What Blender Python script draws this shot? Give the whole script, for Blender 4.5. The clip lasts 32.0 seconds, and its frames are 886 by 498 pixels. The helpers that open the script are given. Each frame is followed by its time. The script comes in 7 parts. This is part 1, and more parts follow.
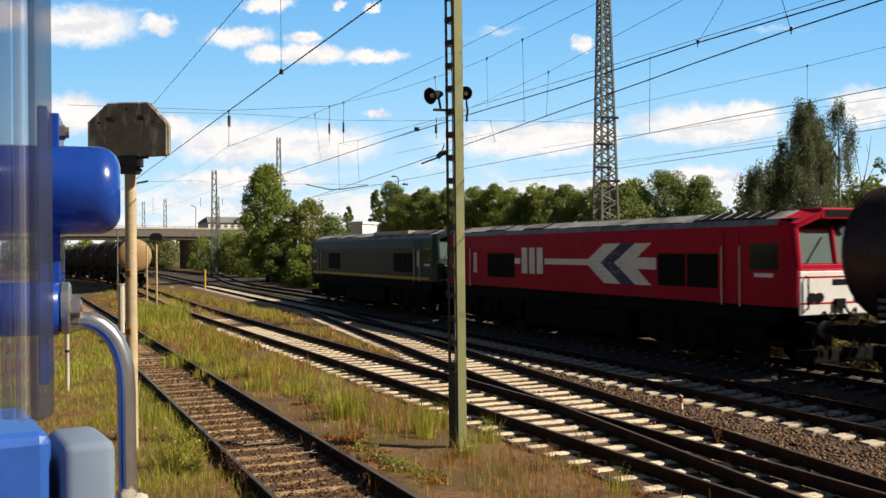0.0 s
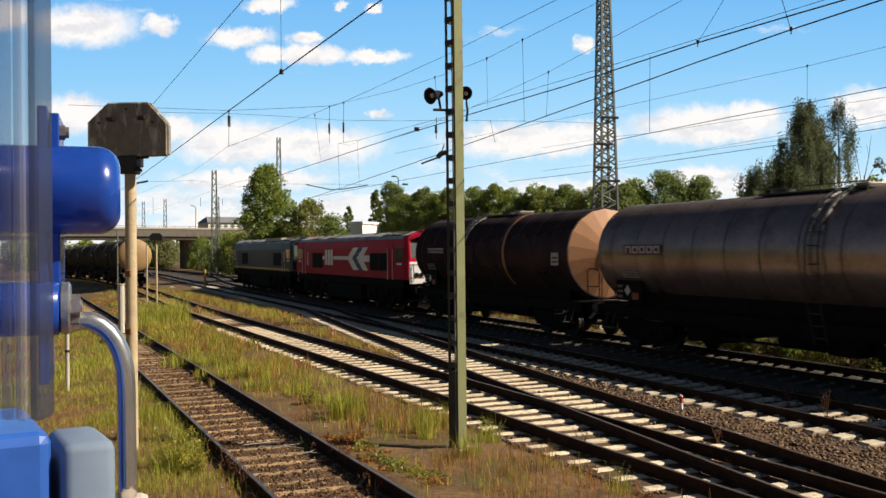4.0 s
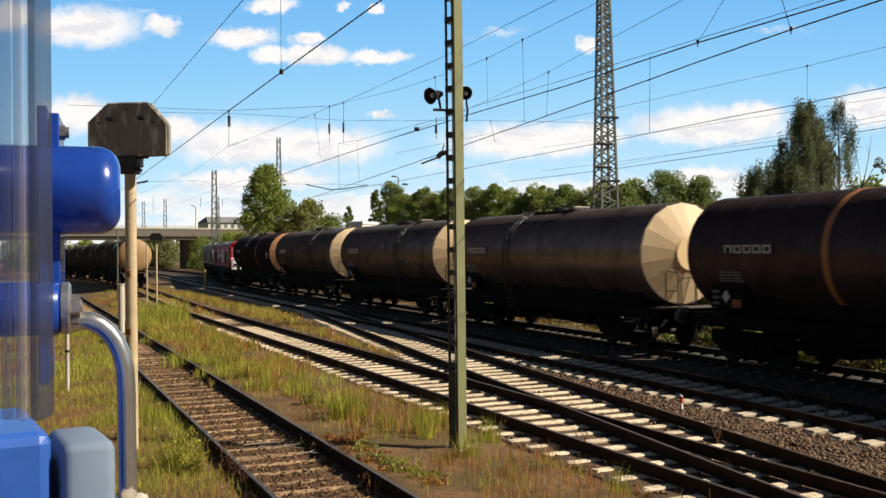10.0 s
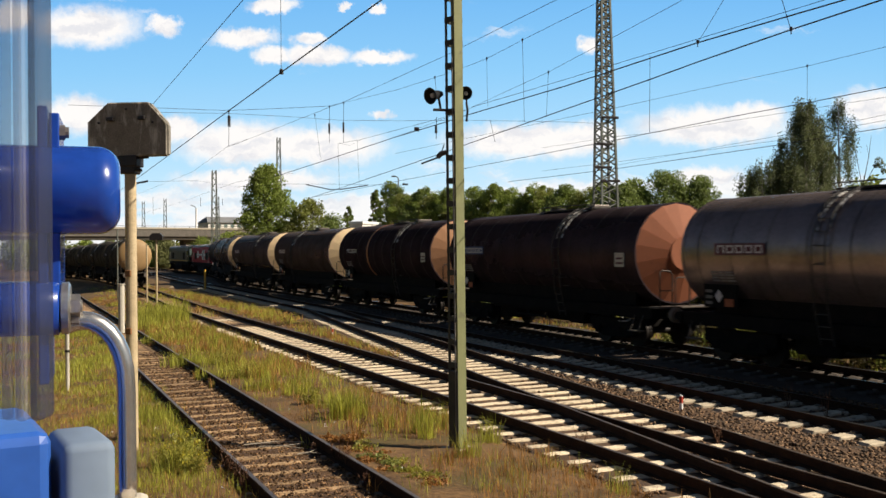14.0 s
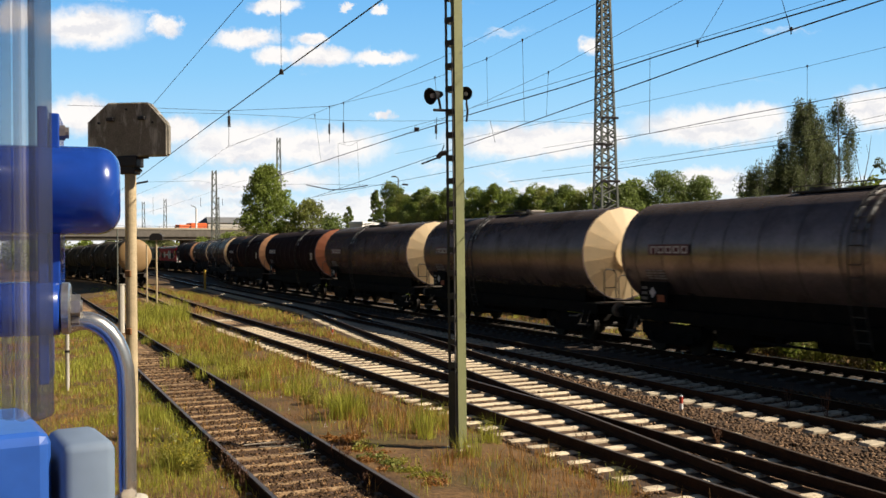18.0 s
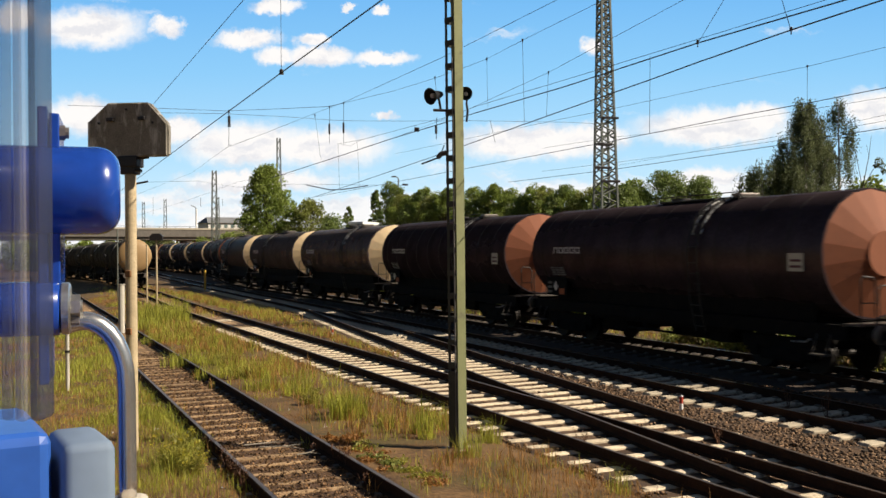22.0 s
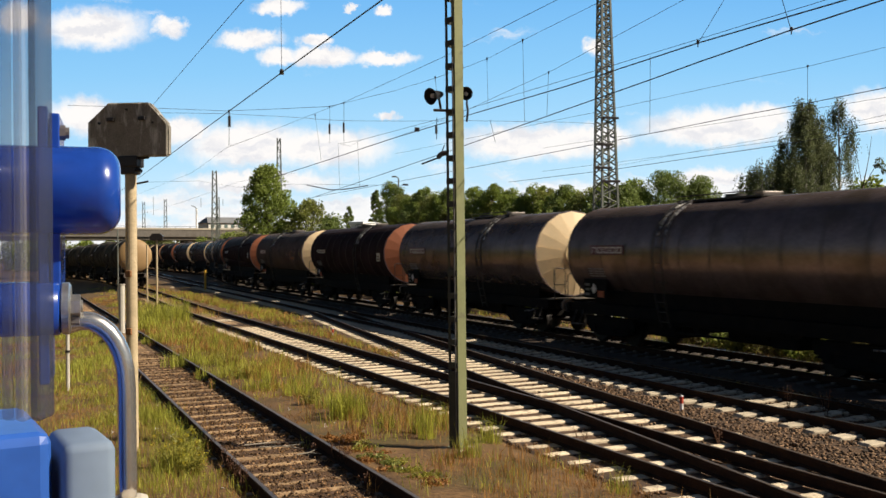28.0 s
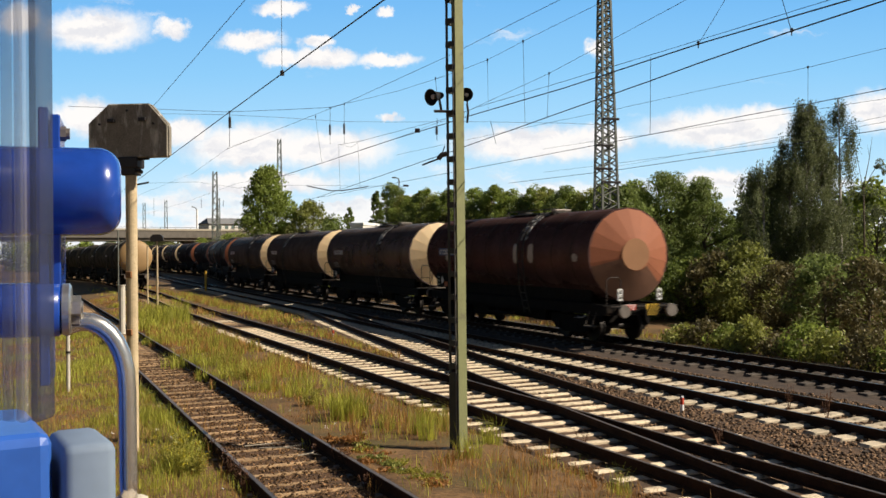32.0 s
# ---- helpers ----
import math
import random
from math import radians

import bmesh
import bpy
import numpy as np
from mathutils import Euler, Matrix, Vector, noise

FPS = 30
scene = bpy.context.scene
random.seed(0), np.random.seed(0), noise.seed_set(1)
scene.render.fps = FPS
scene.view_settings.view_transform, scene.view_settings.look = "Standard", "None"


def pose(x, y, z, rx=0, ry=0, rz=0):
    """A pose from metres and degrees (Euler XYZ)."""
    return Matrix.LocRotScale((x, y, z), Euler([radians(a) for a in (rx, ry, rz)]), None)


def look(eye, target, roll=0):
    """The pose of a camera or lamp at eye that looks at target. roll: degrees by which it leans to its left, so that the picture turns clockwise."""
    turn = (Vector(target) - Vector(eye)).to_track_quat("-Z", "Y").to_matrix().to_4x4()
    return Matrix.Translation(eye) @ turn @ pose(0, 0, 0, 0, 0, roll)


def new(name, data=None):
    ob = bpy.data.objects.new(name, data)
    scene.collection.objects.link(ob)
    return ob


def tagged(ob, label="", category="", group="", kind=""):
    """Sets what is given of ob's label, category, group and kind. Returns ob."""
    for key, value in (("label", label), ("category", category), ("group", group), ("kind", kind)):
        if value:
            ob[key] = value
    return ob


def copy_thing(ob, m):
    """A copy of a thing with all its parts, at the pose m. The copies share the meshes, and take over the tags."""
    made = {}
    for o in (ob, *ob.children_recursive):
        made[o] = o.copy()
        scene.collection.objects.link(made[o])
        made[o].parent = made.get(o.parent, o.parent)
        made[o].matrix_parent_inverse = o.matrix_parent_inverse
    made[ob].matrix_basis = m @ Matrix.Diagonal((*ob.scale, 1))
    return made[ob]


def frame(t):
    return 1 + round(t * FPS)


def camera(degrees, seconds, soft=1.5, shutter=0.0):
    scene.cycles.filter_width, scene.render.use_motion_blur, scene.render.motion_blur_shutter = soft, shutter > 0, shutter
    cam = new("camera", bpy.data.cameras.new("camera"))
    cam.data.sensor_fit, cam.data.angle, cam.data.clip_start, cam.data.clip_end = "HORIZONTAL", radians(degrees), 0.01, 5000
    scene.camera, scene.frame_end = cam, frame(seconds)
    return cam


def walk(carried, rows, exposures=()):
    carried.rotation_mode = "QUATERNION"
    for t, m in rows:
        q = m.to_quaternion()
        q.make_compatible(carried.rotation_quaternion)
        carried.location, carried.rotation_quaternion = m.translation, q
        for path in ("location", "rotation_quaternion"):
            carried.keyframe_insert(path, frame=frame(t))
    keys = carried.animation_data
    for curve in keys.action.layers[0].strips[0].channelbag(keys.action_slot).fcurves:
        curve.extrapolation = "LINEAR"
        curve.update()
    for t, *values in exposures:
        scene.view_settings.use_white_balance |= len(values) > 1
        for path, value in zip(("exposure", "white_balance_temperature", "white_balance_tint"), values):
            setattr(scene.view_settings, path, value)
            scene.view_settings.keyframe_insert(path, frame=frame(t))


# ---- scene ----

# ---------------------------------------------------------------- camera
cam = camera(49.54, 32.0, 1.5, 0.4)
EYE = pose(0, 0, 3.067, 90.2484, 0, 0) @ pose(0, 0, 0, 0, 0, -0.562)


def nudged(left, up):
    """The camera's slight sway on its stand, in degrees."""
    return EYE @ pose(0, 0, 0, up, left, 0)


walk(cam, [(0.0, EYE), (17.0, EYE), (18.5, nudged(0.0, 0.02)), (27.5, nudged(0.015, 0.02)), (31.0, nudged(0.03, 0.025)), (31.5, nudged(0.035, 0.06)), (32.0, nudged(0.04, 0.078))])

# ---------------------------------------------------------------- light
SUN_EL, SUN_AZ = radians(39.0), radians(-9.0)       # sun stands over the +x side
world = bpy.data.worlds.new("sky")
scene.world = world
world.use_nodes = True
wn = world.node_tree.nodes
wl = world.node_tree.links
sky = wn.new("ShaderNodeTexSky")
sky.sky_type, sky.sun_disc = "NISHITA", False
sky.sun_elevation = SUN_EL
sky.sun_rotation = radians(90) - SUN_AZ
sky.air_density, sky.dust_density, sky.ozone_density = 1.0, 0.4, 2.5
wl.new(sky.outputs[0], wn["Background"].inputs[0])
wn["Background"].inputs[1].default_value = 0.023
sun_data = bpy.data.lights.new("sun", "SUN")
sun_data.energy, sun_data.angle, sun_data.color = 4.45, radians(0.53), (1.0, 0.90, 0.74)
sun = new("sun", sun_data)
sun_way = Vector((math.cos(SUN_EL) * math.cos(SUN_AZ), math.cos(SUN_EL) * math.sin(SUN_AZ), math.sin(SUN_EL)))
sun.matrix_world = look((0, 0, 60), Vector((0, 0, 60)) - sun_way)
scene.view_settings.exposure = 0.6


# ---------------------------------------------------------------- materials
def mat(name, color, rough=0.7, metal=0.0, vary=0.25, scale=3.0, bump=0.0, bump_scale=40.0, spots=None, spot_at=0.6, spot_scale=1.5,
        per_object=0.0, per_island=0.0, coat=0.0, spec=0.4, space="Object", stretch=None, edge=None):
    """A procedural surface: base colour with two scales of variation, stains of a second colour, and fine relief."""
    m = bpy.data.materials.new(name)
    m.use_nodes = True
    n, l = m.node_tree.nodes, m.node_tree.links
    b = n["Principled BSDF"]
    tc = n.new("ShaderNodeTexCoord")
    big, fine = n.new("ShaderNodeTexNoise"), n.new("ShaderNodeTexNoise")
    big.inputs["Scale"].default_value, big.inputs["Detail"].default_value = scale, 5
    fine.inputs["Scale"].default_value, fine.inputs["Detail"].default_value = bump_scale, 4
    for t in (big, fine):
        l.new(tc.outputs[space], t.inputs["Vector"])
    add = n.new("ShaderNodeMath")
    add.operation = "ADD"
    l.new(big.outputs["Fac"], add.inputs[0])
    l.new(fine.outputs["Fac"], add.inputs[1])
    ramp = n.new("ShaderNodeMapRange")
    ramp.inputs["From Min"].default_value, ramp.inputs["From Max"].default_value = 0.65, 1.35
    ramp.inputs["To Min"].default_value, ramp.inputs["To Max"].default_value = 1 - vary, 1 + vary
    l.new(add.outputs[0], ramp.inputs["Value"])
    value = ramp.outputs[0]
    if per_object or per_island:
        src = n.new("ShaderNodeObjectInfo") if per_object else n.new("ShaderNodeNewGeometry")
        rr = n.new("ShaderNodeMapRange")
        k = per_object or per_island
        rr.inputs["To Min"].default_value, rr.inputs["To Max"].default_value = 1 - k, 1 + k
        l.new(src.outputs["Random" if per_object else "Random Per Island"], rr.inputs["Value"])
        mul = n.new("ShaderNodeMath")
        mul.operation = "MULTIPLY"
        l.new(value, mul.inputs[0])
        l.new(rr.outputs[0], mul.inputs[1])
        value = mul.outputs[0]
    col = n.new("ShaderNodeVectorMath")
    col.operation = "SCALE"
    col.inputs[0].default_value = color
    l.new(value, col.inputs["Scale"])
    out = col.outputs[0]
    if spots:
        sn = n.new("ShaderNodeTexNoise")
        sn.inputs["Scale"].default_value, sn.inputs["Detail"].default_value, sn.inputs["Roughness"].default_value = spot_scale, 8, 0.65
        if stretch:
            st = n.new("ShaderNodeVectorMath")
            st.operation = "MULTIPLY"
            st.inputs[1].default_value = stretch
            l.new(tc.outputs[space], st.inputs[0])
            l.new(st.outputs[0], sn.inputs["Vector"])
        else:
            l.new(tc.outputs[space], sn.inputs["Vector"])
        sr = n.new("ShaderNodeMapRange")
        sr.inputs["From Min"].default_value, sr.inputs["From Max"].default_value = spot_at - 0.06, spot_at + 0.08
        l.new(sn.outputs["Fac"], sr.inputs["Value"])
        mx = n.new("ShaderNodeMix")
        mx.data_type = "RGBA"
        l.new(sr.outputs[0], mx.inputs["Factor"])
        l.new(out, mx.inputs["A"])
        mx.inputs["B"].default_value = (*spots, 1)
        out = mx.outputs["Result"]
    l.new(out, b.inputs["Base Color"])
    b.inputs["Roughness"].default_value, b.inputs["Metallic"].default_value = rough, metal
    b.inputs["Coat Weight"].default_value = coat
    if edge is not None:
        b.inputs["Specular Tint"].default_value = (edge, edge, edge, 1)
    b.inputs["Specular IOR Level"].default_value = spec
    if bump:
        bp = n.new("ShaderNodeBump")
        bp.inputs["Strength"].default_value, bp.inputs["Distance"].default_value = bump, 0.02
        l.new(fine.outputs["Fac"], bp.inputs["Height"])
        l.new(bp.outputs[0], b.inputs["Normal"])
    return m


def leaf_mat(name, color, glow=0.35, island=0.35):
    """Foliage: diffuse and translucent leaves that vary clump by clump."""
    m = mat(name, color, 0.55, vary=0.35, scale=0.8, bump_scale=6.0, per_island=island)
    n, l = m.node_tree.nodes, m.node_tree.links
    b = n["Principled BSDF"]
    tr = n.new("ShaderNodeBsdfTranslucent")
    mx = n.new("ShaderNodeMixShader")
    mx.inputs[0].default_value = glow
    src = b.inputs["Base Color"].links[0].from_socket
    l.new(src, tr.inputs["Color"])
    l.new(b.outputs[0], mx.inputs[1])
    l.new(tr.outputs[0], mx.inputs[2])
    l.new(mx.outputs[0], n["Material Output"].inputs["Surface"])
    return m


M = {
    "soil": mat("soil", (0.140, 0.076, 0.029), 0.95, vary=0.8, scale=0.9, bump=1.0, bump_scale=14, spots=(0.10, 0.072, 0.023), spot_at=0.55, spot_scale=0.6),
    "oily_ballast": mat("oily_ballast", (0.064, 0.042, 0.029), 0.95, vary=0.55, scale=2.5, bump=1.0, bump_scale=26, spots=(0.03, 0.024, 0.02), spot_at=0.58, spot_scale=3),
    # freight track sleepers: dirt, plus the train's shade worked into the dark tone
    "dirt_and_shade_sleeper": mat("dirt_and_shade_sleeper", (0.088, 0.070, 0.056), 0.9, vary=0.35, scale=6, bump=0.3, bump_scale=60, per_object=0.25, spots=(0.045, 0.034, 0.027), spot_at=0.55, spot_scale=4),
    "siding_dirt": mat("siding_dirt", (0.098, 0.052, 0.026), 0.95, vary=0.6, scale=4.0, bump=1.0, bump_scale=30, spots=(0.05, 0.027, 0.015), spot_at=0.62, spot_scale=6),
    "ballast": mat("ballast", (0.098, 0.056, 0.031), 0.95, vary=0.6, scale=2.5, bump=1.0, bump_scale=26, spots=(0.04, 0.03, 0.022), spot_at=0.60, spot_scale=3),
    "stone": mat("stone", (0.150, 0.090, 0.050), 0.95, vary=0.35, scale=6, bump_scale=60, per_island=0.85),
    "rail": mat("rail_steel", (0.042, 0.022, 0.014), 0.95, 0.0, vary=0.4, scale=4, bump=0.2, spots=(0.06, 0.028, 0.013), spot_at=0.6, spec=0.1),
    "rail_top": mat("rail_head", (0.16, 0.12, 0.09), 0.5, 0.6, vary=0.25, scale=2),
    "rail_polished": mat("rail_head_polished", (0.34, 0.32, 0.30), 0.30, 0.9, vary=0.2, scale=2),
    "wood": mat("old_sleeper_wood", (0.38, 0.245, 0.130), 0.9, vary=0.45, scale=5, bump=0.5, bump_scale=50, per_object=0.3, spots=(0.12, 0.075, 0.042), spot_at=0.60, spot_scale=4),
    "pale": mat("pale_sleeper", (0.74, 0.60, 0.42), 0.85, vary=0.25, scale=6, bump=0.4, bump_scale=60, per_object=0.15, spots=(0.20, 0.145, 0.09), spot_at=0.58, spot_scale=5),
    "concrete_sleeper": mat("concrete_sleeper", (0.52, 0.43, 0.31), 0.85, vary=0.25, scale=6, bump=0.3, bump_scale=60, per_object=0.15, spots=(0.13, 0.095, 0.06), spot_at=0.60, spot_scale=5),
    "clip": mat("rail_clip", (0.20, 0.17, 0.145), 0.45, 0.6, vary=0.4, scale=9),
    "black": mat("sooty_frame", (0.011, 0.0095, 0.0085), 0.9, vary=0.4, scale=3, bump=0.2, spots=(0.022, 0.015, 0.011), spot_at=0.62, spot_scale=2, spec=0.1),
    "wheel": mat("wheel_steel", (0.022, 0.018, 0.016), 0.6, 0.5, vary=0.3, scale=5),
    "steel": mat("bright_steel", (0.55, 0.54, 0.52), 0.35, 0.9, vary=0.2, scale=6),
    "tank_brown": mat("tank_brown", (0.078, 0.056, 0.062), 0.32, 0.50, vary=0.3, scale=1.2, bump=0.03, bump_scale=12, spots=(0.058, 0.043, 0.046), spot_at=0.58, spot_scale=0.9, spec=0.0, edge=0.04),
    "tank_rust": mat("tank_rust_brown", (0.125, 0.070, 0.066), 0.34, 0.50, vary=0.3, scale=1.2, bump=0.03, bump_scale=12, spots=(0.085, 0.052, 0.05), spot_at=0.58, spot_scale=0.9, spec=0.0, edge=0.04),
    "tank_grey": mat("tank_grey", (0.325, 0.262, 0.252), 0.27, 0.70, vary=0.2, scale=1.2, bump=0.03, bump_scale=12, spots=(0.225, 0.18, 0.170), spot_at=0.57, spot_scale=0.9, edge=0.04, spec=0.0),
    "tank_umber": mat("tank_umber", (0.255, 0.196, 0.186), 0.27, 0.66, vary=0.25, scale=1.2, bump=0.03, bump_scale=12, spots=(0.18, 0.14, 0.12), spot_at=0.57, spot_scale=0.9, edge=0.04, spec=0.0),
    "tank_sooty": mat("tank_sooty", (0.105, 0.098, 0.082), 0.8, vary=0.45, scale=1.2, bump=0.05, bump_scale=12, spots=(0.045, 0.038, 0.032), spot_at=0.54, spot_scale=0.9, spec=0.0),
    "joint": mat("sheet_joint", (0.05, 0.04, 0.034), 0.6, vary=0.4, scale=2, spec=0.1),
    "rust_ring": mat("rust_ring", (0.25, 0.12, 0.05), 0.8, vary=0.3, scale=8),
    "letter_pale": mat("weathered_white", (0.55, 0.5, 0.42), 0.7, vary=0.2, scale=8),
    "bridge_face": mat("bridge_face", (0.15, 0.132, 0.112), 0.9, vary=0.25, scale=0.4, bump=0.2, bump_scale=4, spots=(0.11, 0.095, 0.08), spot_at=0.56, spot_scale=0.4),
    "bridge_dark": mat("bridge_girder", (0.16, 0.14, 0.11), 0.9, vary=0.2, scale=0.5),
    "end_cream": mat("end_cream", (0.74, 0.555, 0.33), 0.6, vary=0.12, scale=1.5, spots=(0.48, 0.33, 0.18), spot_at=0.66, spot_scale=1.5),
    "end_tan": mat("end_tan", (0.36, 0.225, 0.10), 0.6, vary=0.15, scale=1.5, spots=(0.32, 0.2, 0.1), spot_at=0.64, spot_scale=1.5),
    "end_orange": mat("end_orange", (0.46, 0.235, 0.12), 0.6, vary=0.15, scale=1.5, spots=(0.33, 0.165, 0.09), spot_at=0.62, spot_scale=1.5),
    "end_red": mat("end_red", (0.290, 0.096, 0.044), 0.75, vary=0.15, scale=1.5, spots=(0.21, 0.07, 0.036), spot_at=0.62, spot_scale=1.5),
    "disc_tan": mat("disc_tan", (0.31, 0.150, 0.070), 0.6, vary=0.12, scale=2),
    "white": mat("white_paint", (0.88, 0.87, 0.85), 0.5, vary=0.1, scale=3),
    "sign_red": mat("sign_red", (0.10, 0.02, 0.03), 0.5, vary=0.2, scale=3),
    "sign_blue": mat("sign_blue", (0.04, 0.06, 0.18), 0.5, vary=0.2, scale=3),
    "red": mat("loco_red", (0.46, 0.016, 0.042), 0.5, vary=0.12, scale=1.0, spec=0.05, spots=(0.36, 0.02, 0.02), spot_at=0.64, spot_scale=1.2),
    "blue_dark": mat("chevron_blue", (0.010, 0.020, 0.11), 0.45, vary=0.15, scale=2),
    "loco_green": mat("loco_green_grey", (0.030, 0.047, 0.047), 0.45, vary=0.2, scale=1.0, spots=(0.02, 0.03, 0.03), spot_at=0.6, spot_scale=1.2, spec=0.15),
    "roof_grey": mat("roof_grey", (0.32, 0.305, 0.29), 0.6, vary=0.3, scale=1.2, spots=(0.10, 0.085, 0.07), spot_at=0.57, spot_scale=1.0),
    "grille": mat("dark_grille", (0.008, 0.008, 0.009), 0.75, vary=0.3, scale=6, spec=0.1),
    "yellow": mat("yellow_paint", (0.62, 0.38, 0.05), 0.55, vary=0.15, scale=4),
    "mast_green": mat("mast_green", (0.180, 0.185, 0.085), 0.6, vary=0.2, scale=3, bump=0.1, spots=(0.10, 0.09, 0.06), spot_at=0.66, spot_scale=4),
    "lattice": mat("lattice_steel", (0.15, 0.16, 0.14), 0.6, 0.1, vary=0.3, scale=3),
    "board": mat("signal_board", (0.25, 0.225, 0.185), 0.7, vary=0.35, scale=5, bump=0.05, spots=(0.62, 0.58, 0.52), spot_at=0.575, spot_scale=7, stretch=(1.0, 1.0, 0.3)),
    "post_tan": mat("post_tan", (0.52, 0.405, 0.25), 0.65, vary=0.2, scale=6, spots=(0.30, 0.19, 0.10), spot_at=0.66, spot_scale=8),
    "concrete": mat("bridge_concrete", (0.42, 0.37, 0.29), 0.9, vary=0.2, scale=0.4, bump=0.2, bump_scale=4, spots=(0.2, 0.17, 0.13), spot_at=0.6, spot_scale=0.4),
    "blue": mat("blue_paint", (0.012, 0.055, 0.31), 0.27, vary=0.15, scale=14, coat=0.5, bump=0.02, bump_scale=60, spots=(0.16, 0.24, 0.50), spot_at=0.735, spot_scale=30),
    # lighter copy of the blue for the ledge, with sunlight put into the colour
    "blue_lit": mat("lit_blue_paint", (0.03, 0.11, 0.42), 0.4, vary=0.12, scale=10, coat=0.2),
    "blue_pale": mat("pale_blue_paint", (0.17, 0.22, 0.29), 0.7, vary=0.08, scale=8),
    "chrome": mat("chrome", (0.68, 0.65, 0.61), 0.25, 0.9, vary=0.1, scale=10),
    "orange": mat("truck_orange", (0.70, 0.13, 0.03), 0.5, vary=0.12, scale=1),
    "container": mat("container_blue", (0.035, 0.05, 0.11), 0.5, vary=0.15, scale=0.6),
    "tilt_grey": mat("trailer_tarp", (0.45, 0.42, 0.38), 0.6, vary=0.1, scale=0.6),
    "plaster": mat("house_plaster", (0.84, 0.80, 0.74), 0.9, vary=0.1, scale=0.5),
    "slate": mat("house_roof", (0.20, 0.20, 0.205), 0.8, vary=0.2, scale=0.8),
    "wire": mat("wire", (0.06, 0.06, 0.065), 0.6, 0.3, vary=0.2, scale=2),
    "insulator": mat("insulator", (0.03, 0.025, 0.025), 0.35, vary=0.2, scale=5),
    "bark": mat("bark", (0.10, 0.075, 0.055), 0.9, vary=0.4, scale=3, bump=0.6, bump_scale=15),
    "birch": mat("birch_bark", (0.34, 0.32, 0.29), 0.8, vary=0.2, scale=3, spots=(0.05, 0.045, 0.04), spot_at=0.54, spot_scale=3),
    "leaf": leaf_mat("leaf_green", (0.25, 0.305, 0.060), 0.45),
    "leaf_dark": leaf_mat("leaf_dark", (0.20, 0.25, 0.068), 0.46),
    "leaf_olive": leaf_mat("leaf_olive", (0.25, 0.265, 0.065), 0.42),
    "leaf_birch": leaf_mat("leaf_birch", (0.138, 0.158, 0.070), 0.5),
    "leaf_willow": leaf_mat("leaf_willow", (0.26, 0.27, 0.11), 0.4),
    "leaf_brown": leaf_mat("leaf_brown", (0.15, 0.125, 0.05), 0.35),
    "grass": leaf_mat("grass", (0.41, 0.40, 0.06), 0.46, 0.5),
    "grass_dry": leaf_mat("grass_dry", (0.40, 0.213, 0.062), 0.4, 0.55),
    "bramble": leaf_mat("bramble_leaf", (0.30, 0.31, 0.075), 0.38, 0.5),
    "dry_stalk": leaf_mat("dry_stalk", (0.16, 0.075, 0.04), 0.3, 0.4),
    "herb": leaf_mat("herb_green", (0.36, 0.335, 0.06), 0.45),
    "weed_red": leaf_mat("weed_rusty", (0.34, 0.155, 0.04)),
}


def glass_mat(name, color=(0.9, 0.95, 0.95), rough=0.05, alpha=0.25):
    m = bpy.data.materials.new(name)
    m.use_nodes = True
    b = m.node_tree.nodes["Principled BSDF"]
    b.inputs["Base Color"].default_value = (*color, 1)
    b.inputs["Roughness"].default_value = rough
    b.inputs["Alpha"].default_value = alpha
    b.inputs["Specular IOR Level"].default_value = 0.3
    return m


M["peg_red"] = mat("peg_red", (0.55, 0.06, 0.03), 0.6, vary=0.2, scale=8)
M["zinc"] = mat("zinc_plated", (0.60, 0.57, 0.52), 0.30, 0.88, vary=0.2, scale=40, bump=0.05, bump_scale=120)
M["stud"] = mat("grey_stud", (0.22, 0.19, 0.17), 0.5, 0.6, vary=0.2, scale=20)
M["foot_cream"] = mat("cream_foot", (0.55, 0.48, 0.38), 0.6, vary=0.1, scale=20)
# mast steel away from the sun: its shade is put into the colour
M["mast_shaded"] = mat("mast_shaded_steel", (0.045, 0.045, 0.035), 0.6, vary=0.3, scale=4)
M["trim_dark"] = glass_mat("grey_trim", (0.05, 0.055, 0.09), 0.4, 0.5)
M["dry_wood"] = mat("dry_branch_wood", (0.42, 0.36, 0.28), 0.9, vary=0.2, scale=12)
M["flower"] = leaf_mat("flower_yellow", (0.62, 0.50, 0.04))
M["clod"] = mat("clod", (0.11, 0.062, 0.028), 0.95, vary=0.3, scale=6, bump_scale=60, per_island=0.6)
M["litter"] = leaf_mat("dead_leaf", (0.27, 0.145, 0.06), 0.2, 0.7)
M["buffer_face"] = mat("buffer_face", (0.17, 0.145, 0.125), 0.6, 0.1, vary=0.4, scale=6)
M["glass"] = glass_mat("cab_glass", (0.17, 0.23, 0.22), 0.05, 0.9)
M["side_glass"] = glass_mat("cab_side_glass", (0.035, 0.04, 0.042), 0.05, 0.95)
M["acrylic"] = glass_mat("wind_screen_acrylic", (0.30, 0.30, 0.36), 0.3, 0.22)
M["acrylic_edge"] = glass_mat("wind_screen_edge", (0.33, 0.32, 0.35), 0.3, 0.28)


# ---------------------------------------------------------------- building helpers
def thing(name, label, category, m=None, group="", kind=""):
    ob = new(name)
    ob.empty_display_size = 0.2
    if m is not None:
        ob.matrix_basis = m
    return tagged(ob, label, category, group, kind)


def finish(bm, name, material, smooth=False):
    me = bpy.data.meshes.new(name)
    bm.to_mesh(me)
    bm.free()
    me.materials.append(material)
    if smooth:
        me.shade_smooth()
    return me


